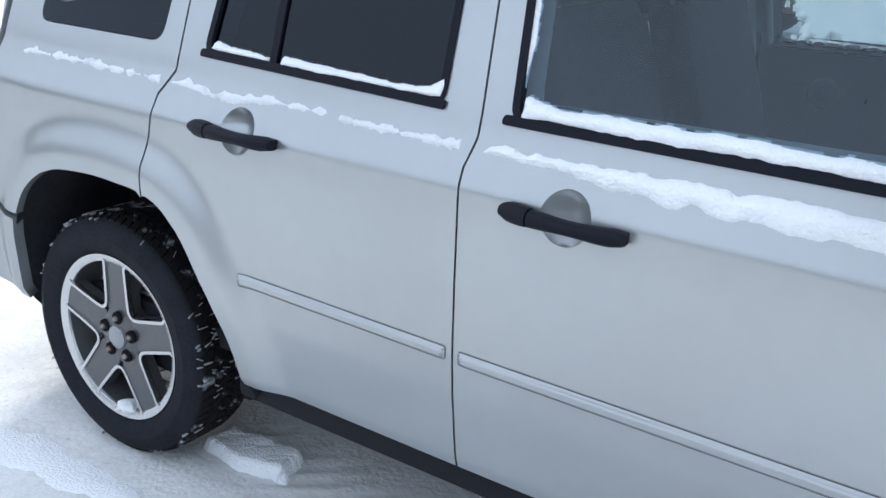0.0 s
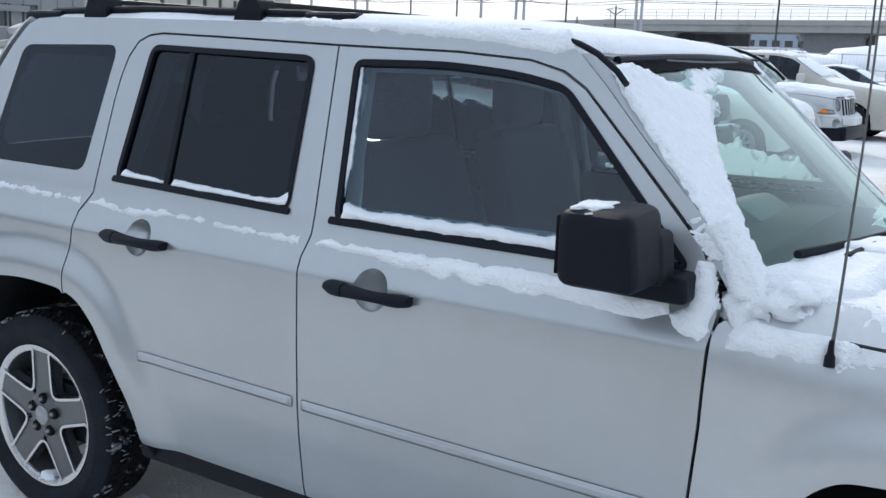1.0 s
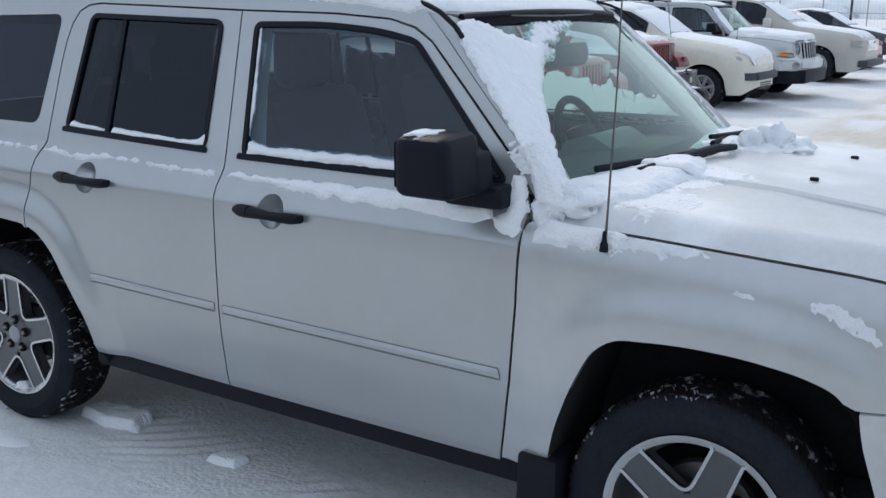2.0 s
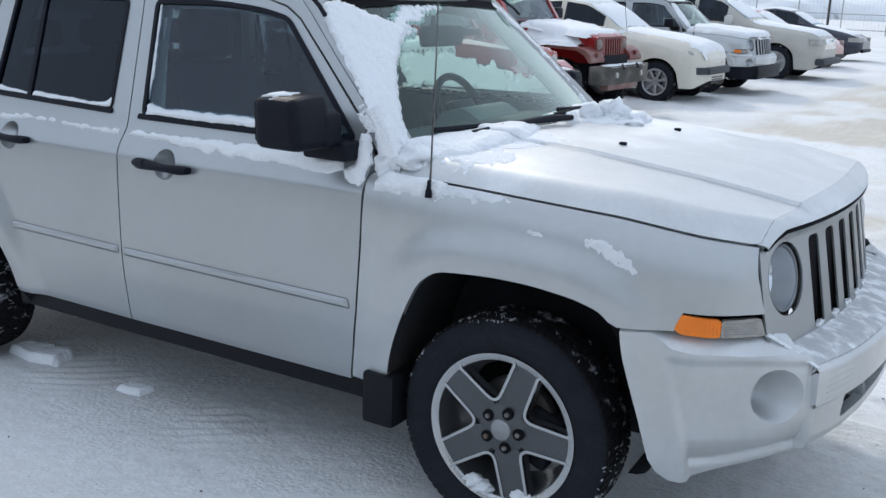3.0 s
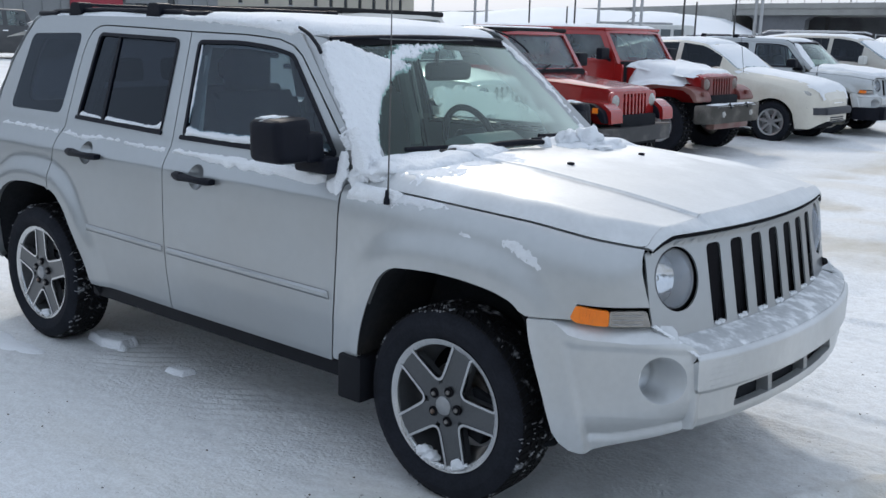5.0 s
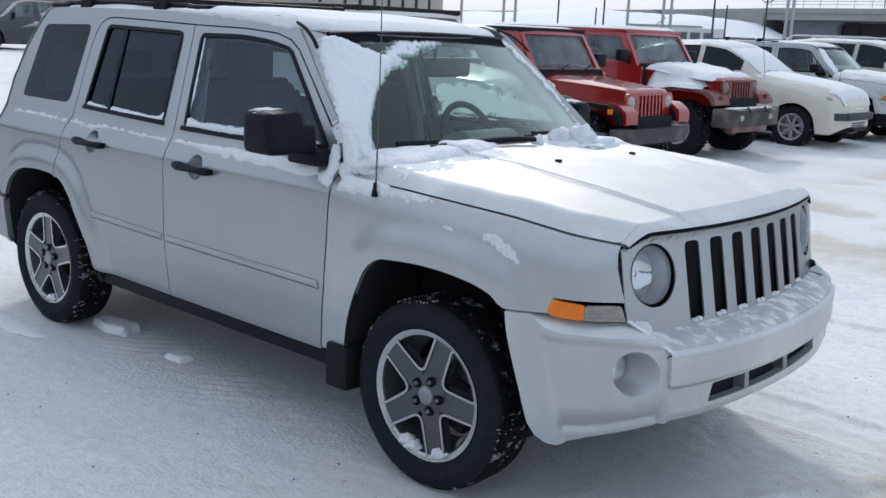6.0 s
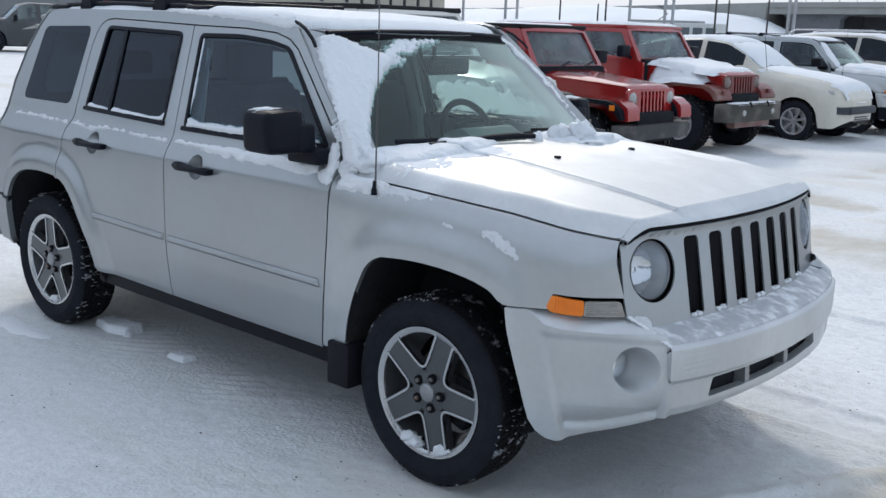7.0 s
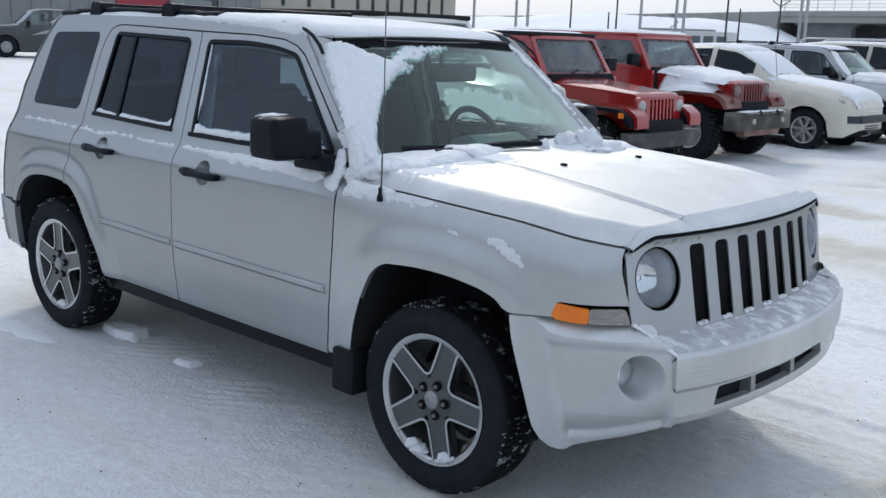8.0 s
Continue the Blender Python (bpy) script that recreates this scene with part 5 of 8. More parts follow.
snow_patch("fender_snow", [(2.175, 0.966), (2.20, 1.06), (2.40, 1.058), (2.425, 1.03), (2.40, 0.988), (2.33, 0.968), (2.25, 0.966)], F, (0, -1, 1), 0.026, 0.05, "snow packed round the aerial on the front wing", 0.006, 0.012, 41, 44, 0.35)
snow_patch("fender_snow", [(2.34, 0.958), (2.40, 1.055), (2.50, 1.055), (2.60, 1.038), (2.65, 1.005), (2.52, 0.978)], F, (0, -1, 1), 0.002, 0.03, "thin powder of snow on the front wing", 0.003, 0.024, 43, 70, gaps=0.14, mat=THIN_FROST)
snow_patch("fender_snow", [(2.86, 0.942), (2.90, 0.948), (3.00, 0.915), (3.022, 0.86), (3.0, 0.865), (2.94, 0.892), (2.87, 0.912)], F, (0, -1, 0), 0.0018, 0.03, "patch of wind-blown snow stuck on the front wing", 0.003, 0.014, 46, 60, gaps=0.01, mat=THIN_FROST)
snow_patch("fender_snow", [(2.68, 0.924), (2.70, 0.94), (2.745, 0.93), (2.75, 0.915), (2.70, 0.912)], F, (0, -1, 0), 0.0015, 0.012, "small patch of snow stuck on the front wing", 0.003, 0.008, 48, 60, mat=THIN_FROST)
snow_patch("door_snow", [(1.115, 1.052), (1.13, 1.068), (1.4, 1.074), (1.75, 1.076), (2.04, 1.078), (2.05, 1.040), (2.0, 1.022), (1.75, 1.028), (1.5, 1.03), (1.27, 1.044)], R, (0, -1, 1), 0.018, 0.032, "ridge of snow on the shoulder of the front door", 0.0035, 0.008, 51, 30, 0.2, gaps=0.02)
snow_patch("door_snow", [(2.075, 1.005), (2.05, 1.04), (2.085, 1.06), (2.083, 1.10), (2.090, 1.15), (2.125, 1.145), (2.138, 1.08), (2.140, 1.02), (2.12, 1.000)], R, (0, -1, 0), 0.012, 0.020, "snow stuck round the foot of the mirror", 0.004, 0.010, 54, 30)
snow_patch("door_snow", [(0.245, 1.062), (0.30, 1.075), (0.40, 1.062), (0.55, 1.072), (0.72, 1.072), (0.74, 1.060), (0.55, 1.055), (0.42, 1.040), (0.35, 1.052)], R, (0, -1, 1), 0.006, 0.014, "thin ragged line of snow on the rear door shoulder", 0.003, 0.009, 57, 44, gaps=0.03, mat=THIN_FROST)
snow_patch("door_snow", [(0.75, 1.052), (0.76, 1.066), (1.06, 1.062), (1.06, 1.048)], R, (0, -1, 1), 0.007, 0.010, "crumbs of snow on the rear door shoulder", 0.003, 0.011, 59, 50, gaps=0.02, mat=THIN_FROST)
snow_patch("quarter_snow", [(-0.35, 1.06), (-0.30, 1.076), (0.05, 1.075), (0.20, 1.07), (0.205, 1.055), (-0.1, 1.06)], R, (0, -1, 1), 0.007, 0.010, "crumbs of snow on the rear wing shoulder", 0.003, 0.011, 61, 50, gaps=0.02, mat=THIN_FROST)
G = side(-1, -0.004)
snow_patch("sill_snow", [(1.178, 1.120), (1.182, 1.16), (1.25, 1.148), (1.5, 1.152), (1.75, 1.152), (2.0, 1.146), (2.03, 1.120)], G, (0, -1, 0), 0.020, 0.02, "snow lying along the front window ledge", 0.004, 0.006, 63, 26)
snow_patch("sill_snow", [(0.352, 1.143), (0.36, 1.168), (0.42, 1.158), (0.53, 1.152), (0.53, 1.138)], G, (0, -1, 0), 0.012, 0.01, "thin snow along the rear window ledge", 0.0035, 0.005, 65, 30)
snow_patch("sill_snow", [(0.565, 1.135), (0.57, 1.160), (0.70, 1.152), (0.90, 1.145), (0.96, 1.149), (1.0, 1.175), (1.004, 1.128)], G, (0, -1, 0), 0.012, 0.01, "thin snow along the rear window ledge", 0.0035, 0.005, 67, 30)
snow_patch("sill_snow", [(1.166, 1.18), (1.138, 1.495), (1.144, 1.495), (1.170, 1.25)], G, (0, -1, 0), 0.003, 0.006, "streak of snow up the window frame", 0.003, 0.003, 69, 50)
# far side glass, snowed over below, seen through the cabin
L = side(1, -0.002)
snow_patch("window_snow", [(1.19, 1.12), (1.19, 1.29), (1.35, 1.295), (1.48, 1.30), (1.60, 1.275), (1.75, 1.25), (1.93, 1.21), (2.03, 1.13)], L, (0, 1, 0), 0.012, 0.02, "snow caked on the lower half of the driver's window", 0.005, 0.035, 71, 38, 0.4, gaps=0.14, mat=THIN_SNOW)
snow_patch("window_snow", [(0.36, 1.15), (0.42, 1.36), (0.70, 1.32), (1.00, 1.34), (1.01, 1.13)], L, (0, 1, 0), 0.012, 0.02, "snow caked on the far rear window", 0.009, 0.030, 73, 32)
lumps("mirror_snow", [((1.948, -0.985, 1.264), (0.048, 0.060, 0.011))], "cap of snow on top of the door mirror", 6)
lumps("mirror_snow", [((1.965, 0.92, 1.250), (0.055, 0.046, 0.012))], "cap of snow on top of the far door mirror", 7)
for hub, bits in (((2.635, -0.86, 0.335), ((-0.085, -0.185), (-0.055, -0.20), (0.075, -0.19))), ((0.0, -0.86, 0.335), ((0.02, -0.205),))):
    lumps("wheel_snow", [((hub[0] + a, hub[1] + 0.03, hub[2] + b), (0.03, 0.03, 0.016)) for a, b in bits], "snow packed inside the wheel rim", int(hub[0]))


lumps("grille_snow", [((float(front_x(np.array(c), np.array(0.70))) - 0.004, c + d, 0.700 + 0.3 * abs(d)), (0.010, 0.014, 0.007)) for c in (np.arange(7) - 3) * 0.1335 for d in (-0.018, 0.016)], "crumbs of snow at the foot of the grille slots", 17)
snow_patch("bumper_snow", [(3.328, -0.706), (3.345, -0.696), (3.40, -0.661), (3.455, -0.644), (3.455, -0.652), (3.40, -0.676), (3.34, -0.708)], lambda x, y: (x, y, 0.742 - 0.66 * np.clip(x - 3.335, 0, 0.13)), (0, 0, 1), 0.003, 0.010, "thin line of snow on the bumper corner below the headlight", 0.003, 0.008, 79, 60, gaps=0.02)

on_ground = lambda x, y: (x, y, 0.4 * ground_height(x, y) - 0.006)
snow_patch("snow_slab", [(0.17, -0.70), (0.20, -0.60), (0.44, -0.58), (0.47, -0.69), (0.33, -0.73)], on_ground, (0, 0, 1), 0.045, 0.012, "broken slab of packed snow beside the car", 0.006, 0.006, 205, 25, 0.12)
snow_patch("snow_slab", [(0.86, -0.73), (0.88, -0.65), (1.00, -0.64), (0.99, -0.72)], on_ground, (0, 0, 1), 0.030, 0.014, "small block of packed snow beside the car", 0.007, 0.008, 206, 30, 0.3)
snow_patch("snow_ridge", [(-0.9, -1.02), (-0.3, -0.95), (0.1, -0.93), (0.35, -0.98), (0.1, -1.08), (-0.4, -1.12)], on_ground, (0, 0, 1), 0.016, 0.09, "low ridge of loose snow pushed aside by the wheels", 0.014, 0.04, 207, 12, 0.5)


def scatter_grit():
    """Dark grit and crumbs of dirt lying on the driven snow."""
    rng = random.Random(12)
    bm = bmesh.new()
    for k in range(1500):
        x, y = rng.uniform(-0.5, 6.2), rng.uniform(-2.9, 3.0)
        if (abs(y) < 0.9 and x < 3.5) or rng.random() > 0.12 + 1.1 * ease((float(rough_noise(np.array(x), np.array(y), 1.4, 3, 83)) - 0.45) / 0.25):
            continue
        r = rng.choice((0.0012, 0.0015, 0.0015, 0.002, 0.002, 0.0025, 0.004))
        z = float(ground_height(np.array([x]), np.array([y]))[0])
        for v in bmesh.ops.create_icosphere(bm, subdivisions=1, radius=1)["verts"]:
            v.co = Vector((x + v.co.x * r * rng.uniform(0.8, 2.0), y + v.co.y * r * rng.uniform(0.8, 1.6), z + 0.001 + v.co.z * r * 0.6))
    ob = part("grit", bm, material("dark_grit", (0.10, 0.078, 0.055), 0.9, mottle=0.3, scale=90, second=(0.03, 0.028, 0.025), amount=0.6), None, "", 0)
    return tagged(ob, "dark grit scattered over the driven snow", "grit", kind="stuff")


scatter_grit()


def add_fittings(car):
    """Roof bars, aerial, wipers, washer jets and the cabin."""
    for q in (-1, 1):
        rail = new("roof_rail")
        rail.parent = car
        bm = bmesh.new()
        tube(bm, [(-0.30, q * 0.548, 1.605), (-0.22, q * 0.552, 1.622), (0.2, q * 0.556, 1.634), (0.85, q * 0.556, 1.630), (0.98, q * 0.552, 1.612)], 0.012, 10)
        part("rail_bar", bm, BLACK_PLASTIC, rail, "black roof rail")
        for x in (0.95, -0.27):
            bm = bmesh.new()
            box(bm, x - 0.09, x + 0.09, q * 0.552 - 0.028, q * 0.552 + 0.028, 1.592 if x > 0 else 1.582, 1.636 if x > 0 else 1.624, 0.018, 3)
            part("rail_foot", bm, BLACK_PLASTIC, rail, "black rail foot")
    for x in (0.01, 0.665):
        bar = new("cross_bar")
        bar.parent = car
        bm = bmesh.new()
        box(bm, x - 0.028, x + 0.028, -0.56, 0.56, 1.648, 1.664, 0.007)
        for v in bm.verts:
            v.co.x -= 0.04 * (v.co.y + 0.56)
        part("bar_beam", bm, BLACK_PLASTIC, bar)
        for q in (-1, 1):
            bm = bmesh.new()
            xo = -0.04 * (q * 0.56 + 0.56)
            prism(bm, rounded([(x - 0.062 + xo, 1.60), (x - 0.036 + xo, 1.668), (x + 0.036 + xo, 1.668), (x + 0.050 + xo, 1.60)], 0.015), q * 0.585, q * 0.515)
            part("bar_foot", bm, BLACK_PLASTIC, bar)
    # aerial
    aerial = new("aerial")
    aerial.parent = car
    bm = bmesh.new()
    lathe(bm, [(0.0, 0.0), (0.011, 0.0), (0.010, 0.018), (0.0065, 0.026), (0.0045, 0.050), (0.0, 0.051)], 16)
    bmesh.ops.transform(bm, matrix=Matrix.Translation((2.374, -0.856, 1.0)) @ Matrix.Rotation(radians(90), 4, "X"), verts=bm.verts)
    part("aerial_base", bm, BLACK_PLASTIC, aerial)
    bm = bmesh.new()
    tube(bm, [(2.374, -0.85, 1.03), (2.377, -0.852, 1.08), (2.388, -0.86, 1.40), (2.393, -0.867, 1.84)], [0.0045, 0.003, 0.0022, 0.0018], 8)
    part("aerial_rod", bm, material("aerial_steel", (0.12, 0.12, 0.12), 0.4, 0.8), aerial)
    # wipers
    for pts in (((2.335, -0.52), (2.40, -0.22), (2.415, -0.10), (2.45, -0.02)), ((2.33, 0.12), (2.40, 0.34), (2.37, 0.55), (2.33, 0.68))):
        wiper = new("wiper")
        wiper.parent = car
        bm = bmesh.new()
        tube(bm, [(x - 0.01, y, float(hood(np.array(x), np.array(y))[2]) + 0.022) for x, y in pts], [0.008, 0.012, 0.014, 0.010], 8)
        part("wiper_arm", bm, BLACK_PLASTIC, wiper)
        bm = bmesh.new()
        ay, by = pts[0][1], pts[1][1]
        tube(bm, [tuple(float(c) + d for c, d in zip(screen(np.array(y), np.array(v)), (0.026, 0, 0.020))) for y, v in ((ay - 0.10, 0.05), ((ay + by) / 2, 0.045), (by + 0.10, 0.030))], 0.010, 6)
        part("wiper_blade", bm, RUBBER, wiper)
    for x, y in ((2.728, -0.263), (2.745, 0.225)):
        bm = bmesh.new()
        z = float(hood(np.array(x), np.array(y))[2])
        box(bm, x - 0.013, x + 0.010, y - 0.009, y + 0.009, z - 0.003, z + 0.009, 0.004)
        part("washer_jet", bm, BLACK_PLASTIC, car)
    # cabin
    for y in (-0.36, 0.36):
        seat = new("front_seat")
        seat.parent = car
        bm = bmesh.new()
        box(bm, 1.20, 1.68, y - 0.25, y + 0.25, 0.60, 0.76, 0.05, 3)
        part("seat_cushion", bm, SEAT_CLOTH, seat)
        bm = bmesh.new()
        prism(bm, rounded([(1.28, 0.70), (1.15, 0.70), (1.00, 1.28), (1.10, 1.30)], 0.04), y - 0.24, y + 0.24)
        bmesh.ops.bevel(bm, geom=[e for e in bm.edges if abs(e.verts[0].co.y - e.verts[1].co.y) < 1e-4], offset=0.03, segments=3, affect="EDGES")
        part("backrest", bm, SEAT_CLOTH, seat)
        bm = bmesh.new()
        box(bm, 0.985, 1.10, y - 0.112, y + 0.112, 1.29, 1.485, 0.055, 5)
        part("headrest", bm, SEAT_CLOTH, seat)
        for dy in (-0.06, 0.06):
            bm = bmesh.new()
            tube(bm, [(1.05, y + dy, 1.26), (1.05, y + dy, 1.37)], 0.006, 8)
            part("headrest_post", bm, BLACK_PLASTIC, seat)
    bench = new("rear_bench")
    bench.parent = car
    bm = bmesh.new()
    box(bm, 0.22, 0.72, -0.62, 0.62, 0.62, 0.78, 0.05, 3)
    part("seat_cushion", bm, SEAT_CLOTH, bench)
    bm = bmesh.new()
    prism(bm, rounded([(0.28, 0.74), (0.14, 0.74), (0.02, 1.24), (0.14, 1.26)], 0.04), -0.62, 0.62)
    part("backrest", bm, SEAT_CLOTH, bench)
    for y in (-0.38, 0.0, 0.38):
        bm = bmesh.new()
        box(bm, 0.01, 0.11, y - 0.12, y + 0.12, 1.28, 1.40, 0.04, 3)
        part("headrest", bm, SEAT_CLOTH, bench)
    dash = new("dashboard")
    dash.parent = car
    bm = bmesh.new()
    prism(bm, rounded([(2.33, 1.075), (2.33, 0.70), (1.80, 0.70), (1.76, 0.98), (1.82, 1.075), (2.0, 1.095)], 0.05), -0.72, 0.72)
    part("dash_top", bm, material("dash_plastic", (0.055, 0.065, 0.065), 0.65, mottle=0.1, scale=20), dash)
    bm = bmesh.new()
    prism(bm, rounded([(1.98, 1.08), (1.76, 1.02), (1.77, 1.10), (1.88, 1.135)], 0.03), 0.18, 0.54)
    part("instrument_hood", bm, TRIM, dash)
    wheel = new("steering_wheel")
    wheel.parent = car
    m = Matrix.Translation((1.77, 0.38, 1.07)) @ Matrix.Rotation(radians(65), 4, "Y")
    bm = bmesh.new()
    tube(bm, [m @ Vector((0.178 * math.cos(a), 0.178 * math.sin(a), 0)) for a in np.arange(32) * math.pi / 16], 0.016, 8, closed=True)
    part("wheel_ring", bm, BLACK_PLASTIC, wheel)
    bm = bmesh.new()
    box(bm, -0.07, 0.09, -0.09, 0.09, -0.02, 0.03, 0.02, 2, m)
    box(bm, -0.03, 0.03, -0.18, 0.18, -0.012, 0.008, 0.006, 2, m)
    part("wheel_hub", bm, BLACK_PLASTIC, wheel)
    bm = bmesh.new()
    tube(bm, [(1.72, 0.38, 1.06), (1.97, 0.38, 0.94)], 0.03, 10)
    part("steering_column", bm, TRIM, wheel)
    bm = bmesh.new()
    box(bm, 1.755, 1.80, 0.03, 0.33, 1.365, 1.445, 0.032, 3)
    part("rear_view_mirror", bm, BLACK_PLASTIC, car)
    bm = bmesh.new()
    tube(bm, [(1.79, 0.08, 1.43), (1.83, 0.04, 1.51)], 0.010, 8)
    part("mirror_stem", bm, BLACK_PLASTIC, car)
    # pale pillars and headlining
    for q in (-1, 1):
        for pts in ([(1.09, 0.75, 0.98), (1.08, 0.745, 1.10), (1.05, 0.625, 1.52)], [(0.28, 0.74, 1.10), (0.38, 0.62, 1.50)], [(2.20, 0.70, 1.07), (1.98, 0.66, 1.28), (1.76, 0.585, 1.50)]):
            bm = bmesh.new()
            tube(bm, [(x, q * y, z) for x, y, z in pts], 0.035, 8)
            part("pillar_trim", bm, LIGHT_TRIM, car)
    for y in (-1, 1):
        bm = bmesh.new()
        tube(bm, [(1.165, y * 0.715, 1.12), (1.13, y * 0.645, 1.45)], 0.010, 6)
        part("seat_belt", bm, LIGHT_TRIM, car)
    sheet("headlining", [[(-0.75, -0.56), (1.74, -0.52), (1.74, 0.52), (-0.75, 0.56)]], lambda x, y: tuple(c + d for c, d in zip(roof(x, y), (0, 0, -0.05))), LIGHT_TRIM, car, (0, 0, -1), 0, (0.2, 0.1))
    bm = bmesh.new()
    box(bm, -0.8, 2.2, -0.76, 0.76, 0.445, 0.455)
    part("cabin_floor", bm, TRIM, car)
    return car


add_fittings(suv)


# ---- the other parked vehicles ----
RED = material("red_paint", (0.34, 0.016, 0.016), 0.2, 0.15, 0.8, mottle=0.10, scale=3, second=(0.28, 0.045, 0.04), amount=0.25)
DUSTY_RED = material("dusty_red_paint", (0.16, 0.030, 0.025), 0.5, 0.0, 0.15, mottle=0.2, scale=4, second=(0.24, 0.145, 0.12), amount=0.75)
SOFT_TOP = material("black_soft_top", (0.02, 0.021, 0.023), 0.8, spec=0.2, mottle=0.2, scale=10, bump=0.001, bump_scale=300)
STEEL_BUMPER = material("dull_grey_bumper", (0.042, 0.043, 0.046), 0.6, 0.1, mottle=0.25, scale=8, second=(0.15, 0.14, 0.13), amount=0.4)
PALE_BUMPER = material("pale_grey_bumper", (0.075, 0.071, 0.064), 0.75, 0.0, spec=0.2, mottle=0.25, scale=6, second=(0.20, 0.185, 0.165), amount=0.45)
WHITE_PAINT = material("cream_white_paint", (0.68, 0.67, 0.63), 0.35, 0.0, 0.6, mottle=0.06, scale=3, second=(0.52, 0.47, 0.38), amount=0.35)
BEIGE_PAINT = material("beige_paint", (0.44, 0.425, 0.385), 0.4, 0.3, 0.3, mottle=0.08, scale=3, second=(0.36, 0.32, 0.27), amount=0.45)
CREAM = material("cream_paint", (0.62, 0.59, 0.51), 0.35, 0.0, 0.5, mottle=0.06, scale=3, second=(0.50, 0.45, 0.36), amount=0.35)
NAVY = material("dark_blue_paint", (0.012, 0.016, 0.035), 0.3, 0.2, 0.6, mottle=0.15, scale=4)
CHARCOAL = material("charcoal_paint", (0.045, 0.048, 0.052), 0.4, 0.2, 0.4, mottle=0.15, scale=3, second=(0.12, 0.12, 0.12), amount=0.35)
GREY_STRIP = material("grey_bumper_strip", (0.038, 0.042, 0.052), 0.6, mottle=0.15, scale=10)
DULL_ALLOY = material("dull_alloy", (0.42, 0.425, 0.43), 0.42, 0.8, mottle=0.2, scale=12)
# the strong pale veil stands in for bright sky mirrored in these panes
FAR_GLASS = glass("vehicle_glass", (0.42, 0.52, 0.51), film=0.24, veil_colour=(0.58, 0.63, 0.62))
LAMP_GLASS = material("lamp_glass", (0.40, 0.40, 0.38), 0.2, 0.35, 0.5, mottle=0.35, scale=30)
DUSTY_LAMP = material("dusty_lamp_glass", (0.22, 0.175, 0.155), 0.4, 0.1, 0.2, mottle=0.3, scale=20)
TAIL_RED = material("red_lamp", (0.45, 0.02, 0.02), 0.25, coat=0.5)


def plain_wheel(parent, x, y, s, radius, rim, width=0.22, spokes=6, paint=None, turn=0.0):
    """A simpler wheel for vehicles further off; its outer face looks along s * y."""
    w = new("wheel")
    w.parent = parent
    w.matrix_local = pose(x, y, radius - 0.01, 0, turn, 0)
    bm = bmesh.new()
    lathe(bm, [(rim, -s * 0.03), (rim + 0.02, -s * 0.005), (radius - 0.04, 0.0), (radius - 0.008, -s * 0.03), (radius, -s * 0.06), (radius, -s * (width - 0.05)), (radius - 0.03, -s * width), (rim, -s * width)], 40)
    part("tyre", bm, RUBBER, w)
    bm = bmesh.new()
    for k in range(44):
        a = k * math.pi / 22
        for c in (0.045, width / 2, width - 0.045):
            box(bm, -0.018, 0.018, -0.028, 0.028, -0.01, 0.012, 0, 0, Matrix.Rotation(-a, 4, "Y") @ Matrix.Translation((radius, -s * c, 0)) @ Matrix.Rotation(radians(90), 4, "Y"))
    part("tread", bm, TREAD_SNOW, w, smooth=0)
    bm = bmesh.new()
    lathe(bm, [(rim + 0.004, -s * 0.03), (rim + 0.002, -s * 0.012), (rim - 0.02, -s * 0.022), (rim - 0.03, -s * 0.10), (0.0, -s * 0.11)], 40)
    part("rim", bm, paint or ALLOY, w)
    for k in range(spokes):
        bm = bmesh.new()
        box(bm, 0.03, rim - 0.012, min(-s * 0.02, -s * 0.06), max(-s * 0.02, -s * 0.06), -0.026 * 6 / spokes, 0.026 * 6 / spokes, 0.006, 1, Matrix.Rotation(-k * 2 * math.pi / spokes - 0.3, 4, "Y"))
        part("spoke", bm, paint or ALLOY, w)
    bm = bmesh.new()
    lathe(bm, [(0.0, -s * 0.012), (0.05, -s * 0.018), (0.06, -s * 0.05)], 20)
    part("hub_cap", bm, paint or ALLOY, w)
    return w


def dome(name, x0, x1, y0, y1, z, thick, label, seed, m):
    """Snow on a flat top in a vehicle's own coordinates; z(x, y) is the surface."""
    s = snow_patch(name, rounded([(x0, y0), (x1, y0), (x1, y1), (x0, y1)], 0.1), lambda x, y: (x, y, z(x, y) + 0 * x), (0, 0, 1), thick, 0.10, label, 0.03, 0.04, seed, 9)
    s.matrix_world = m
    return s


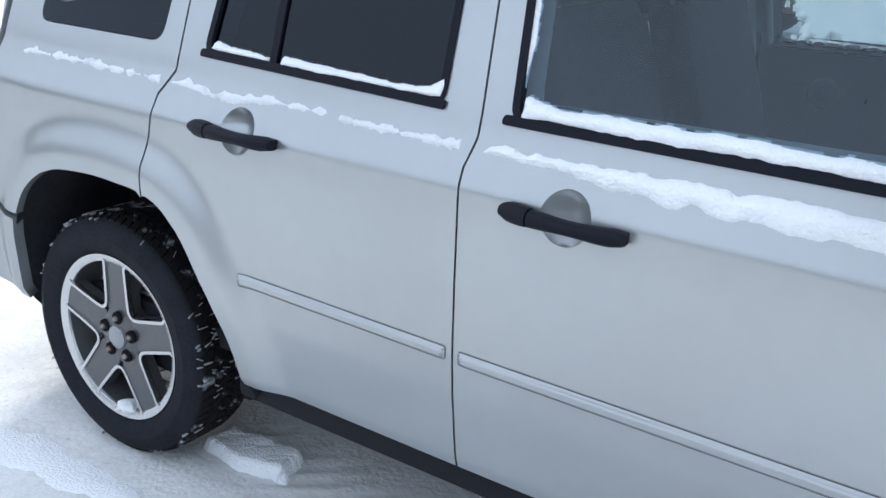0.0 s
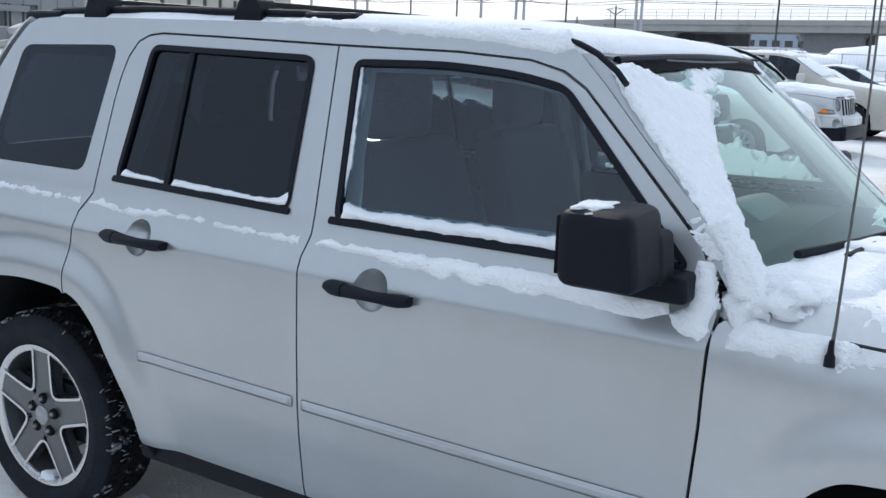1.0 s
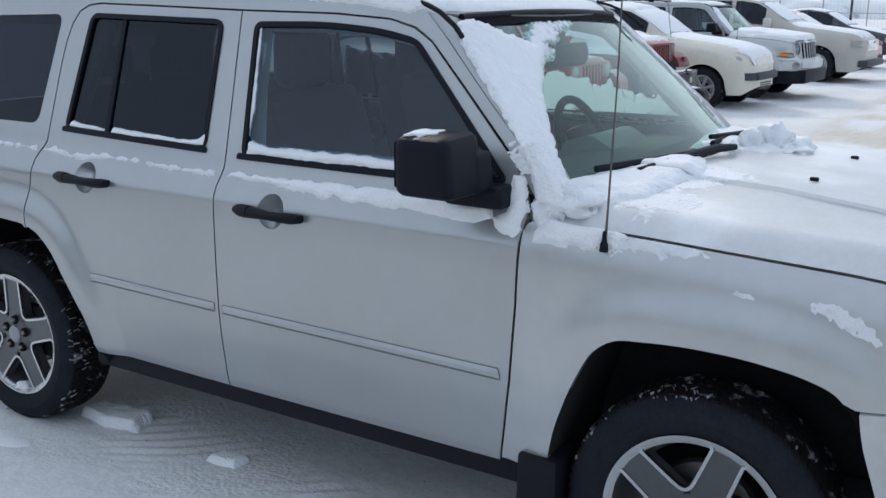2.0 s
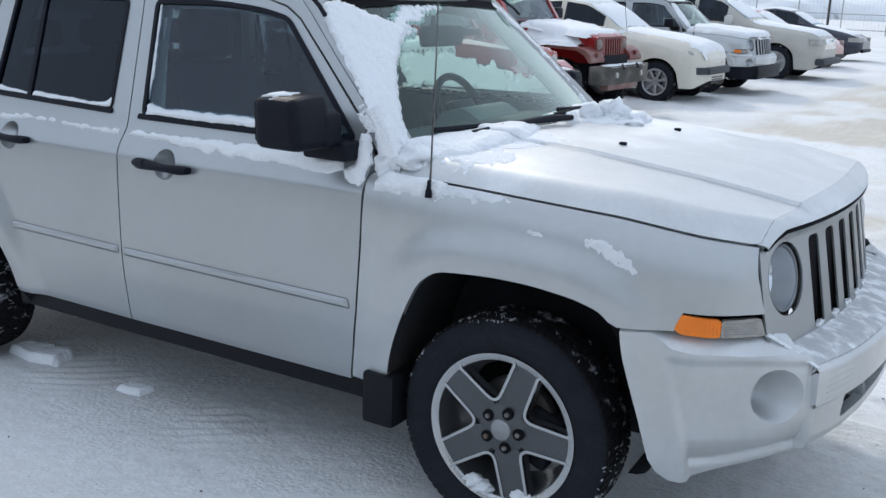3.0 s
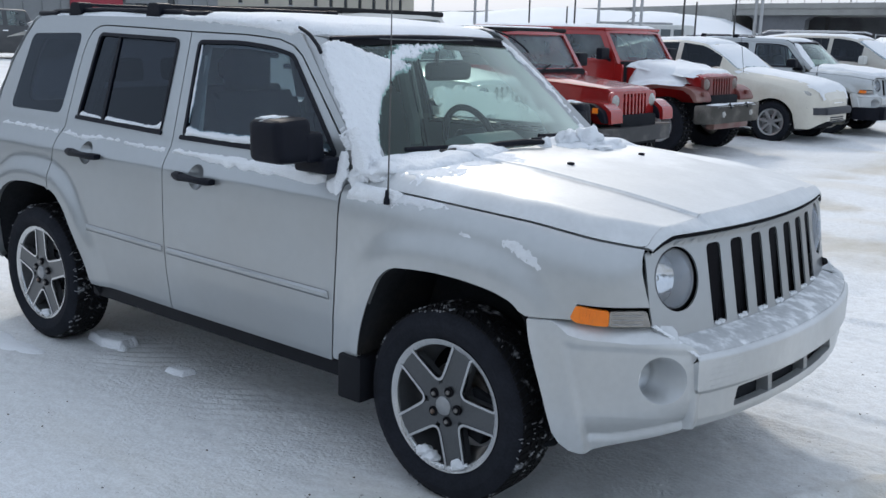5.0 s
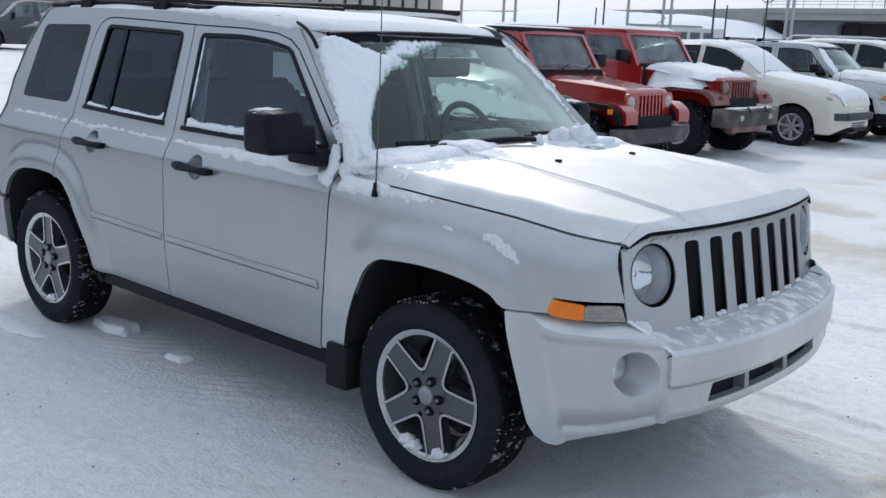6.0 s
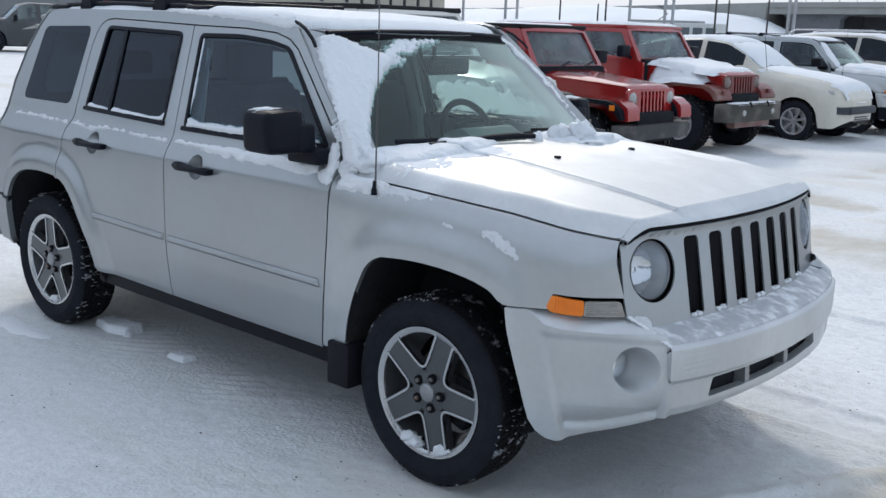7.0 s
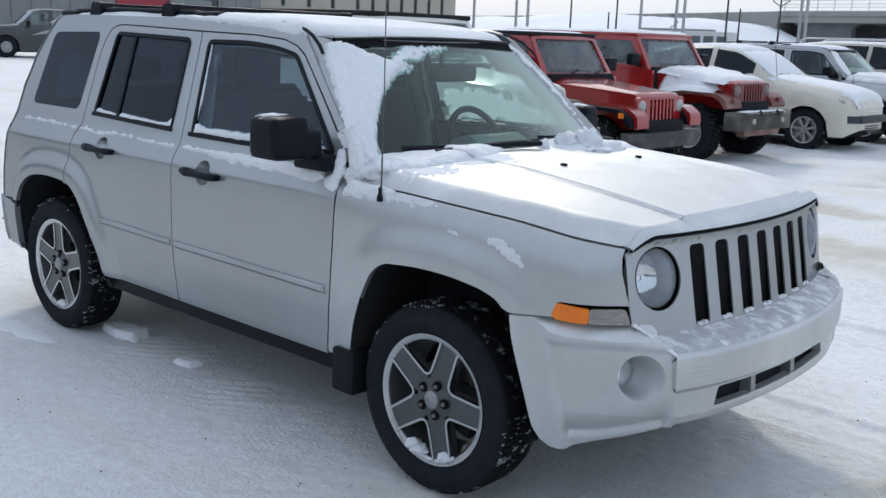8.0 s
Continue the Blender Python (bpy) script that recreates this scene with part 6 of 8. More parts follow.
def wrangler(name, label, m, paint, top, flares, bumper, long=False, tall=1.0, dusty=None):
    """A boxy open-wheeled off-roader; x = 0 at the grille, facing +x."""
    car = thing(name, label, "car", m)
    gw, lw = (0.50, 0.66) if long else (0.44, 0.62)
    zl, zh = (1.00, 1.13) if long else (0.865, 1.0)
    front = dusty or paint

    def hood_z(x, y):
        return zh + 0.012 - 0.10 * x * 1.1 - 0.05 * np.clip((np.abs(y) - 0.3) / 0.3, 0, 1) ** 2
    hl = -1.12
    sheet("hood", [rounded([(hl, -lw), (0.015, -gw), (0.015, gw), (hl, lw)], 0.04)], lambda x, y: (x, y, hood_z(x, y) - 0.10 * np.clip((x + 0.08) / 0.09, 0, 1) ** 2), paint, car, (0, 0, 1), 0.05, (0.06, 0.05))
    for q in (-1, 1):
        bm = bmesh.new()
        a = [bm.verts.new(c) for c in ((0.0, q * (gw - 0.005), zl - 0.26), (0.0, q * (gw - 0.005), zh - 0.03), (hl, q * (lw - 0.005), zh + 0.075), (hl, q * (lw - 0.005), zl - 0.26))]
        bm.faces.new(a)
        bm2 = bmesh.ops.extrude_face_region(bm, geom=bm.faces[:])
        bmesh.ops.translate(bm, vec=(0, -q * 0.03, 0), verts=[v for v in bm2["geom"] if isinstance(v, bmesh.types.BMVert)])
        part("hood_side", bm, paint, car, smooth=0)
    # grille
    slots = [rounded([(c - 0.024, zl - 0.16), (c - 0.024, zl + 0.085), (c + 0.024, zl + 0.085), (c + 0.024, zl - 0.16)], 0.012, 2) for c in (np.arange(7) - 3) * 0.078]
    lamps = [circle(q * (gw - 0.085 if long else gw - 0.035), zl, 0.086 if long else 0.075, 20) for q in (-1, 1)]
    gw2 = gw if long else gw + 0.06
    sheet("grille", [rounded([(-gw2, zl - 0.24), (-gw2 - 0.01, zh - 0.02, 0.08), (gw2 + 0.01, zh - 0.02, 0.08), (gw2, zl - 0.24)], 0.03)] + slots + lamps, lambda y, z: (0.03 - 0.05 * (z - zl) - 0.06 * y * y, y, z), front, car, (1, 0, 0), 0.04, (0.1, 0.1))
    bm = bmesh.new()
    box(bm, -0.06, -0.04, -gw + 0.03, gw - 0.03, zl - 0.22, zh - 0.05)
    part("grille_backing", bm, DARK, car)
    for c, loop in zip((-1, 1), lamps):
        y = sum(p[0] for p in loop) / len(loop)
        bm = bmesh.new()
        lathe(bm, [(0.0, -0.03), (0.05, -0.022), (0.08, 0.0), (0.088, 0.01), (0.09, 0.03)], 24)
        bmesh.ops.transform(bm, matrix=Matrix.Translation((0.015, y, zl)) @ Matrix.Rotation(radians(90), 4, "Z"), verts=bm.verts)
        part("headlight", bm, DUSTY_LAMP if dusty else LAMP_GLASS, car)
    # flat fenders
    for q in (-1, 1):
        bm = bmesh.new()
        y0, y1 = sorted((q * 0.44, q * (0.86 if long else 0.78)))
        fz = 0.92 if long else 0.80
        prism(bm, rounded([(-1.08, fz - 0.26), (-1.0, fz), (-0.55, fz + 0.07), (-0.05, fz + 0.05), (0.09, fz - 0.03), (0.12, fz - 0.15), (0.08, fz - 0.16), (-0.04, fz - 0.0), (-0.52, fz + 0.025), (-0.92, fz - 0.05), (-1.0, fz - 0.26)], 0.06, 4), y0, y1)
        bmesh.ops.bevel(bm, geom=[e for e in bm.edges if abs(e.verts[0].co.y - e.verts[1].co.y) < 1e-4], offset=0.018, segments=2, affect="EDGES", profile=0.6)
        part("fender", bm, flares, car, smooth=40)
        bm = bmesh.new()
        if not long:
            prism(bm, rounded([(-0.55, fz + 0.083), (0.02, fz + 0.063), (0.145, fz - 0.025), (0.155, fz - 0.165), (0.12, fz - 0.165), (-0.02, fz - 0.0), (-0.52, fz + 0.035)], 0.035, 3), q * 0.46, q * 0.70)
            part("fender_top", bm, front, car, smooth=40)
            bm = bmesh.new()
            box(bm, -0.05, 0.02, min(q * 0.772, q * 0.79), max(q * 0.772, q * 0.79), fz - 0.05, fz + 0.01, 0.008)
        else:
            box(bm, 0.08, 0.13, min(q * 0.60, q * 0.70), max(q * 0.60, q * 0.70), fz - 0.07, fz - 0.01, 0.01)
        part("turn_signal", bm, front if long else AMBER, car)
    # bumper, frame, inner mass
    bx = 0.30 if long else 0.19
    bm = bmesh.new()
    bw, zb = (0.88, 0.60) if long else (0.78, 0.50)
    bh = 0.125 if long else 0.085
    prism(bm, rounded([(bx - 0.22, -bw), (bx - 0.10, -bw), (bx, -bw + 0.20), (bx, bw - 0.20), (bx - 0.10, bw), (bx - 0.22, bw)], 0.06, 4), zb - bh, zb + bh, "z")
    bmesh.ops.bevel(bm, geom=[e for e in bm.edges if abs(e.verts[0].co.z - e.verts[1].co.z) < 1e-4], offset=0.035, segments=3, affect="EDGES", profile=0.6)
    part("front_bumper", bm, bumper, car, smooth=40)
    if long:
        bm = bmesh.new()
        box(bm, bx - 0.20, bx - 0.07, -0.52, 0.52, zb - 0.22, zb - 0.10, 0.03)
        part("valance", bm, front, car)
        for q in (-1, 1):
            bm = bmesh.new()
            lathe(bm, [(0.0, -0.02), (0.04, -0.015), (0.05, 0.01)], 16)
            bmesh.ops.transform(bm, matrix=Matrix.Translation((bx, q * 0.42, zb)) @ Matrix.Rotation(radians(90), 4, "Z"), verts=bm.verts)
            part("fog_lamp", bm, LAMP_GLASS, car)
            bm = bmesh.new()
            tube(bm, [(bx - 0.05, q * 0.25, zb + 0.08), (bx + 0.0, q * 0.25, zb + 0.15), (bx + 0.03, q * 0.25, zb + 0.08)], 0.012, 6)
            part("tow_hook", bm, BLACK_PLASTIC, car)
    bm = bmesh.new()
    box(bm, -0.9, 0.1, -0.40, 0.40, zl - 0.50, zl - 0.15, 0.03)
    box(bm, -3.4 if long else -2.9, bx - 0.1, -0.36, 0.36, 0.42, 0.58, 0.03)
    part("chassis", bm, DARK, car)
    # tub, doors, windscreen frame, top
    bw, wb = (0.80, -1.12) if long else (0.72, -1.10)
    xe = -4.0 if long else -2.95
    zs = 1.30 if long else 1.20
    zr = 1.74 if long else 1.64
    for q in (-1, 1):
        bm = bmesh.new()
        prism(bm, rounded([(wb, 0.56), (wb, zs - 0.06), (xe, zs - 0.03), (xe, 0.60), (xe + 0.45, 0.62), (xe + 0.60, 0.90), (xe + 1.05, 0.90), (xe + 1.22, 0.56)], 0.03, 2), q * (bw - 0.05), q * bw)
        part("body_side", bm, paint, car, smooth=30)
        bm = bmesh.new()
        dx = wb - 0.12
        win = rounded([(dx - 0.10, zs + 0.01), (dx - 0.30, zr - 0.09), (dx - 0.98, zr - 0.09), (dx - 0.98, zs + 0.01)], 0.04, 3)
        lean = lambda x, z: (x, q * (bw + 0.012 - 0.16 * np.clip(z - zs, 0, 1)), z)
        door = sheet("door", [rounded([(dx, 0.66), (dx, zs - 0.02), (dx - 0.24, zr - 0.02), (dx - 1.05, zr - 0.02), (dx - 1.05, 0.70)], 0.05, 3), win], lean, paint, car, (0, q, 0), 0.04, (0.2, 0.1))
        bm.free()
        sheet("window_pane", [inset(win, -0.005)], lambda x, z: tuple(c + d for c, d in zip(lean(x, z), (0, -q * 0.02, 0))), FAR_GLASS, door, (0, q, 0), 0, (0.3, 0.2)).visible_shadow = False
        bm = bmesh.new()
        box(bm, dx - 0.95, dx - 0.82, min(q * bw, q * (bw + 0.04)), max(q * bw, q * (bw + 0.04)), zs - 0.14, zs - 0.09, 0.01)
        part("door_handle", bm, BLACK_PLASTIC, door)
        bm = bmesh.new()
        box(bm, dx - 0.16, dx - 0.06, min(q * (bw + 0.05), q * (bw + 0.27)), max(q * (bw + 0.05), q * (bw + 0.27)), zs + 0.00, zs + 0.17, 0.03, 3)
        tube(bm, [(dx - 0.08, q * (bw - 0.02), zs - 0.02), (dx - 0.10, q * (bw + 0.12), zs + 0.04)], 0.025, 8)
        part("door_mirror", bm, BLACK_PLASTIC, car)
        # side of the top behind the doors
        rearw = rounded([(dx - 1.15, zs + 0.04), (dx - 1.15, zr - 0.08), (xe + 0.22, zr - 0.08), (xe + 0.16, zs + 0.04)], 0.05, 3)
        rear = sheet("hard_top_side", [rounded([(dx - 1.06, zs - 0.03), (dx - 1.06, zr - 0.02), (xe + 0.1, zr - 0.02), (xe, zs - 0.03)], 0.04, 3), rearw], lean, top, car, (0, q, 0), 0.03, (0.3, 0.1))
        sheet("window_pane", [inset(rearw, -0.005)], lambda x, z: tuple(c + d for c, d in zip(lean(x, z), (0, -q * 0.02, 0))), DARK_GLASS, rear, (0, q, 0), 0, (0.3, 0.2)).visible_shadow = False
    fw = bw - 0.02
    pane = rounded([(-fw + 0.07, 0.10), (-fw + 0.10, 0.92), (fw - 0.10, 0.92), (fw - 0.07, 0.10)], 0.05, 3)

    def glass_at(y, v):
        return wb - 0.02 - 0.30 * v - 0.04 * (y / fw) ** 2, y, zs - 0.06 + (zr - zs + 0.04) * v
    sheet("windscreen_frame", [rounded([(-fw - 0.03, 0.0), (-fw + 0.04, 1.0), (fw - 0.04, 1.0), (fw + 0.03, 0.0)], 0.05, 3), pane], glass_at, paint, car, (1, 0, 0.5), 0.05, (0.3, 0.2))
    sheet("windscreen", [inset(pane, -0.006)], lambda y, v: tuple(c + d for c, d in zip(glass_at(y, v), (-0.02, 0, -0.01))), FAR_GLASS, car, (1, 0, 0.5), 0, (0.3, 0.3)).visible_shadow = False
    for q in (-0.35, 0.15):
        bm = bmesh.new()
        tube(bm, [(wb + 0.0, q, zs - 0.05), (wb - 0.05, q + 0.30, zs + 0.03)], 0.010, 6)
        part("wiper", bm, BLACK_PLASTIC, car)
    bm = bmesh.new()
    box(bm, xe + 0.06, wb - 0.33, -fw + 0.02, fw - 0.02, zr - 0.03, zr + 0.022, 0.022, 3)
    part("hard_top_roof", bm, top, car)
    bm = bmesh.new()
    box(bm, xe, xe + 0.05, -bw + 0.02, bw - 0.02, 0.60, zr - 0.05, 0.02)
    part("tailgate", bm, paint, car)
    bm = bmesh.new()
    box(bm, xe + 0.04, wb, -bw + 0.05, bw - 0.05, 0.55, 0.62)
    box(bm, wb - 0.35, wb, -bw + 0.06, bw - 0.06, 0.62, zs - 0.02, 0.03)
    part("cabin_floor", bm, DARK, car)
    for y in (-0.34, 0.34):
        seat = new("front_seat")
        seat.parent = car
        bm = bmesh.new()
        box(bm, wb - 1.15, wb - 0.65, y - 0.24, y + 0.24, 0.62, 0.86, 0.05)
        part("seat_cushion", bm, SEAT_CLOTH, seat)
        bm = bmesh.new()
        box(bm, wb - 1.22, wb - 1.10, y - 0.24, y + 0.24, 0.80, zs + 0.12, 0.05)
        part("backrest", bm, SEAT_CLOTH, seat)
        bm = bmesh.new()
        box(bm, wb - 1.20, wb - 1.11, y - 0.12, y + 0.12, zs + 0.16, zs + 0.32, 0.04)
        part("headrest", bm, SEAT_CLOTH, seat)
    r = 0.405 if long else 0.37
    for x, y in ((-0.46, 0.58), (-0.46, -0.58), (xe + 0.82, 0.58), (xe + 0.82, -0.58)):
        q = 1 if y > 0 else -1
        plain_wheel(car, x, q * (0.86 if long else 0.77), q, r, 0.215, 0.26, 5, DULL_ALLOY if long else STEEL_BUMPER)
    car.scale = (1, 1, tall)
    return car


def loft_car(name, label, m, paint, length, stations, axles, radius, rim, windows, screen_range, rear_range, glass_side=None, spokes=7):
    """A vehicle body drawn through cross-sections. stations: x, half width, belt height, roof half width, roof height; x = 0 at the nose."""
    car = thing(name, label, "car", m)
    st = np.array(stations)
    xs = [0.0]
    while xs[-1] > -length:
        xs.append(xs[-1] - 0.045)
    xs = np.array(xs)
    tab = [smooth_table(list(st[::-1, 0]), list(st[::-1, k]), 0.045) for k in range(1, 5)]
    w, belt, wr, zr = (t(xs) for t in tab)
    low = np.full_like(xs, 0.24) + 0.12 * np.clip((xs + 0.15) / 0.15, 0, 1)
    for ax in axles:
        d = np.abs(xs - ax)
        rr = radius + 0.055
        low = np.maximum(low, np.where(d < rr, radius + np.sqrt(np.clip(rr ** 2 - d ** 2, 0, None)) - 0.015, 0))
    low = np.minimum(low, belt - 0.12)
    rings = []
    for i in range(len(xs)):
        r = []
        for t in (0.0, 0.12, 0.35, 0.6, 0.85, 1.0):
            z = low[i] + (belt[i] - low[i]) * t
            h = (z - 0.24) / max(belt[i] - 0.24, 0.1)
            r.append((w[i] * (0.955 + 0.045 * math.sin(math.pi * min(1, 0.15 + 0.8 * h)) - 0.02 * (h > 0.95)), z))
        for t in (0.12, 0.55, 0.88):
            r.append((w[i] * 0.96 + (wr[i] - w[i] * 0.96) * t, belt[i] + (zr[i] - belt[i]) * t))
        for t in (0.0, 0.25, 0.55, 1.0):
            a = t * math.pi / 2
            r.append((wr[i] * (1 - t) if t else wr[i] * 0.985, zr[i] - 0.055 * wr[i] * (1 - math.sin(a)) * (1 - t)))
        rings.append(r)
    full = [[(xs[i], -y, z) for y, z in rings[i]] + [(xs[i], y, z) for y, z in rings[i][-2::-1]] for i in range(len(xs))]
    k = len(full[0])
    body, panes = [], {}

    def kind(i, j):
        x = xs[i] - 0.022
        jj = min(j, k - 2 - j)
        if 6 <= jj <= 7:
            for a, b in windows:
                if b < x < a:
                    return ("side", j > k // 2, a)
        if jj >= 8 and screen_range[1] < x < screen_range[0] and jj >= 9:
            return ("screen",)
        if rear_range and jj >= 9 and rear_range[1] < x < rear_range[0]:
            return ("rear",)
        return None
    for i in range(len(xs) - 1):
        for j in range(k - 1):
            q = kind(i, j)
            f = (i * k + j, i * k + j + 1, (i + 1) * k + j + 1, (i + 1) * k + j)
            (panes.setdefault(q, []) if q else body).append(f)
    verts = [v for r in full for v in r]
    body.append(tuple(range(k)))
    body.append(tuple((len(xs) - 1) * k + j for j in range(k))[::-1])

    def mesh(nm, faces, mat):
        used = sorted({v for f in faces for v in f})
        at = {v: i for i, v in enumerate(used)}
        me = bpy.data.meshes.new(nm)
        me.from_pydata([verts[v] for v in used], [], [[at[v] for v in f] for f in faces])
        return finish(nm, me, mat, car, "", 50)
    mesh("body", body, paint)
    for q, f in panes.items():
        mesh("windscreen" if q[0] == "screen" else "window_pane", f, (FAR_GLASS if q[0] != "rear" else DARK_GLASS) if not glass_side or q[0] == "screen" else glass_side).visible_shadow = False
    bm = bmesh.new()
    box(bm, -length + 0.2, -0.3, -w.max() + 0.16, w.max() - 0.16, 0.20, 0.5, 0.04)
    part("underbody", bm, DARK, car)
    for ax in axles:
        for q in (-1, 1):
            wy = float(np.interp(-ax, -xs, w)) * 0.985
            plain_wheel(car, ax, q * wy, q, radius, rim, 0.20, spokes, DULL_ALLOY)
            bm = bmesh.new()
            ring = [(ax + (radius + 0.07) * math.cos(a), radius + (radius + 0.07) * math.sin(a)) for a in np.linspace(-0.2, math.pi + 0.2, 18)]
            a_ = [bm.verts.new((px, q * (wy - 0.03), pz)) for px, pz in ring]
            b_ = [bm.verts.new((px, q * (wy - 0.34), pz)) for px, pz in ring]
            for i in range(len(ring) - 1):
                bm.faces.new((a_[i], a_[i + 1], b_[i + 1], b_[i]))
            bm.faces.new(b_)
            part("wheel_well", bm, DARK, car)
    return car, (xs, w, belt, wr, zr)


def add_box(car, name, mat, dims, bevel=0.01):
    bm = bmesh.new()
    box(bm, *dims, bevel)
    return part(name, bm, mat, car)


def seats(car, x, z, w=0.36):
    for y in (-w, w):
        seat = new("front_seat")
        seat.parent = car
        bm = bmesh.new()
        box(bm, x - 0.08, x + 0.06, y - 0.23, y + 0.23, z - 0.55, z + 0.08, 0.05)
        part("backrest", bm, SEAT_CLOTH, seat)
        bm = bmesh.new()
        box(bm, x - 0.08, x + 0.02, y - 0.12, y + 0.12, z + 0.12, z + 0.28, 0.04)
        part("headrest", bm, SEAT_CLOTH, seat)


def lay_snow(prof, m, x0, x1, ymax, thick, label, seed, fill=0.9):
    """Snow along the top of a lofted vehicle between two stations."""
    xs, w, belt, wr, zr = prof

    def top(x, y):
        r = np.interp(-x, -xs, wr)
        z = np.interp(-x, -xs, zr)
        t = np.clip(1 - np.abs(y) / r, 0, 1)
        return x, y, z - 0.055 * r * (1 - np.sin(t * math.pi / 2)) * (1 - t) - 0.25 * np.clip(np.abs(y) - r, 0, 1)
    span = np.linspace(x1, x0, 14)
    edge = [(x, -fill * min(ymax, float(np.interp(-x, -xs, wr)))) for x in span]
    ob = snow_patch("car_snow", edge + [(x, -y) for x, y in edge[::-1]], top, (0, 0, 1), thick, 0.16, label, 0.025, 0.03, seed, 10, 0.25)
    ob.matrix_world = m
    return ob


M_BLACK, M_TJ, M_JK = pose(-0.87, 4.30, 0), pose(-1.15, 7.13, -0.03, 0, 0, -1), pose(-1.47, 10.15, -0.03, 0, 0, -2)
wrangler("pale_offroader", "pale off-roader with black soft top and black fenders", M_BLACK, WHITE_PAINT, SOFT_TOP, BLACK_PLASTIC, STEEL_BUMPER, True, 1.0)
wrangler("red_offroader", "red off-roader with black roof and black fenders", M_TJ, RED, SOFT_TOP, BLACK_PLASTIC, STEEL_BUMPER, False)
wrangler("dusty_red_offroader", "tall red off-roader with salt-dusted nose and snowy bonnet", M_JK, RED, RED, DUSTY_RED, PALE_BUMPER, True, 0.97, dusty=DUSTY_RED)
jk_fender = lambda x, y: 0.97 * np.interp(x, [-1.0, -0.55, 0.02, 0.14], [0.92, 1.0, 0.98, 0.89])
jk_drape = lambda x, y: jk_fender(x, y) + (0.97 * (1.14 - 0.11 * x) - jk_fender(x, y)) * (1 - ease((np.abs(y) - 0.52) / 0.24)) * (1 - 0.8 * ease((x + 0.55) / 0.35))
for q in (-1, 1):
    dome("car_snow", -1.04, -0.22, min(q * 0.36, q * 0.86), max(q * 0.36, q * 0.86), jk_drape, 0.06, "snow on the front wing of the red off-roader", 91 + q, M_JK)
jk_hood = lambda x, y: 0.97 * (1.142 - 0.11 * x - 0.05 * np.clip((np.abs(y) - 0.3) / 0.3, 0, 1) ** 2)
dome("car_snow", -1.17, -0.10, -0.64, 0.64, jk_hood, 0.045, "thick snow on the bonnet of the red off-roader", 81, M_JK)
dome("car_snow", -3.9, -1.5, -0.70, 0.70, lambda x, y: 0.97 * 1.775 + 0 * x, 0.03, "snow on the roof of the red off-roader", 82, M_JK)
dome("car_snow", -2.9, -1.6, -0.58, 0.58, lambda x, y: 1.675 + 0 * x, 0.008, "frost on the black roof of the red off-roader", 83, M_TJ)
dome("car_snow", 0.10, 0.27, -0.62, 0.62, lambda x, y: 0.97 * 0.724 + 0 * x, 0.018, "snow along the front bumper of the red off-roader", 84, M_JK)

# cream hatchback with a tall rounded nose
M_PT = pose(-0.76, 13.02, -0.02, 0, 0, -2)
pt, prof = loft_car("cream_hatchback", "rounded cream-white retro hatchback with snow on bonnet and roof", M_PT, CREAM, 4.2,
    [(0.0, 0.40, 0.58, 0.34, 0.71), (-0.04, 0.56, 0.66, 0.46, 0.82), (-0.15, 0.72, 0.74, 0.50, 0.91), (-0.40, 0.78, 0.82, 0.50, 0.98), (-0.8, 0.81, 0.90, 0.52, 1.035), (-1.25, 0.83, 0.96, 0.58, 1.08), (-1.42, 0.84, 0.98, 0.66, 1.12), (-1.75, 0.85, 1.0, 0.64, 1.36), (-2.05, 0.85, 1.02, 0.62, 1.52), (-2.5, 0.85, 1.03, 0.62, 1.575), (-3.3, 0.84, 1.05, 0.60, 1.54), (-3.85, 0.80, 1.06, 0.56, 1.42), (-4.12, 0.70, 0.95, 0.50, 1.05), (-4.2, 0.55, 0.8, 0.4, 0.9)],
    (-0.75, -3.37), 0.325, 0.21, ((-1.72, -2.42), (-2.50, -3.12), (-3.22, -3.68)), (-1.44, -1.98), (-3.75, -4.05), DARK_GLASS)
add_box(pt, "bumper_strip", GREY_STRIP, (-0.06, 0.05, -0.50, 0.50, 0.46, 0.58), 0.04)
for q in (-1, 1):
    bm = bmesh.new()
    prism(bm, rounded([(0.02, q * 0.48), (-0.06, q * 0.62), (-0.22, q * 0.735), (-0.24, q * 0.69), (-0.08, q * 0.56)], 0.02), 0.465, 0.575, "z")
    part("bumper_strip", bm, GREY_STRIP, pt)
    add_box(pt, "fog_lamp", LAMP_GLASS, (-0.10, -0.045, min(q * 0.40, q * 0.52), max(q * 0.40, q * 0.52), 0.33, 0.41), 0.02)
    bm = bmesh.new()
    bmesh.ops.create_icosphere(bm, subdivisions=2, radius=1)
    bmesh.ops.transform(bm, matrix=Matrix.Translation((-0.30, q * 0.655, 0.755)) @ Matrix.Diagonal((0.13, 0.05, 0.075, 1)), verts=bm.verts)
    part("headlight", bm, LAMP_GLASS, pt, "", 180)
    add_box(pt, "door_mirror", CREAM, (-1.72, -1.60, min(q * 0.84, q * 1.02), max(q * 0.84, q * 1.02), 1.02, 1.14), 0.035)
for k in range(4):
    add_box(pt, "grille_bar", CHROME, (-0.05 - 0.02 * k, 0.012 - 0.02 * k, -0.20, 0.20, 0.635 + 0.034 * k, 0.650 + 0.034 * k), 0.004)
for k in range(3):
    add_box(pt, "lower_grille_bar", GREY_STRIP, (-0.04, 0.012, -0.26, 0.26, 0.335 + 0.035 * k, 0.353 + 0.035 * k), 0.004)
seats(pt, -2.35, 1.05)
bm = bmesh.new()
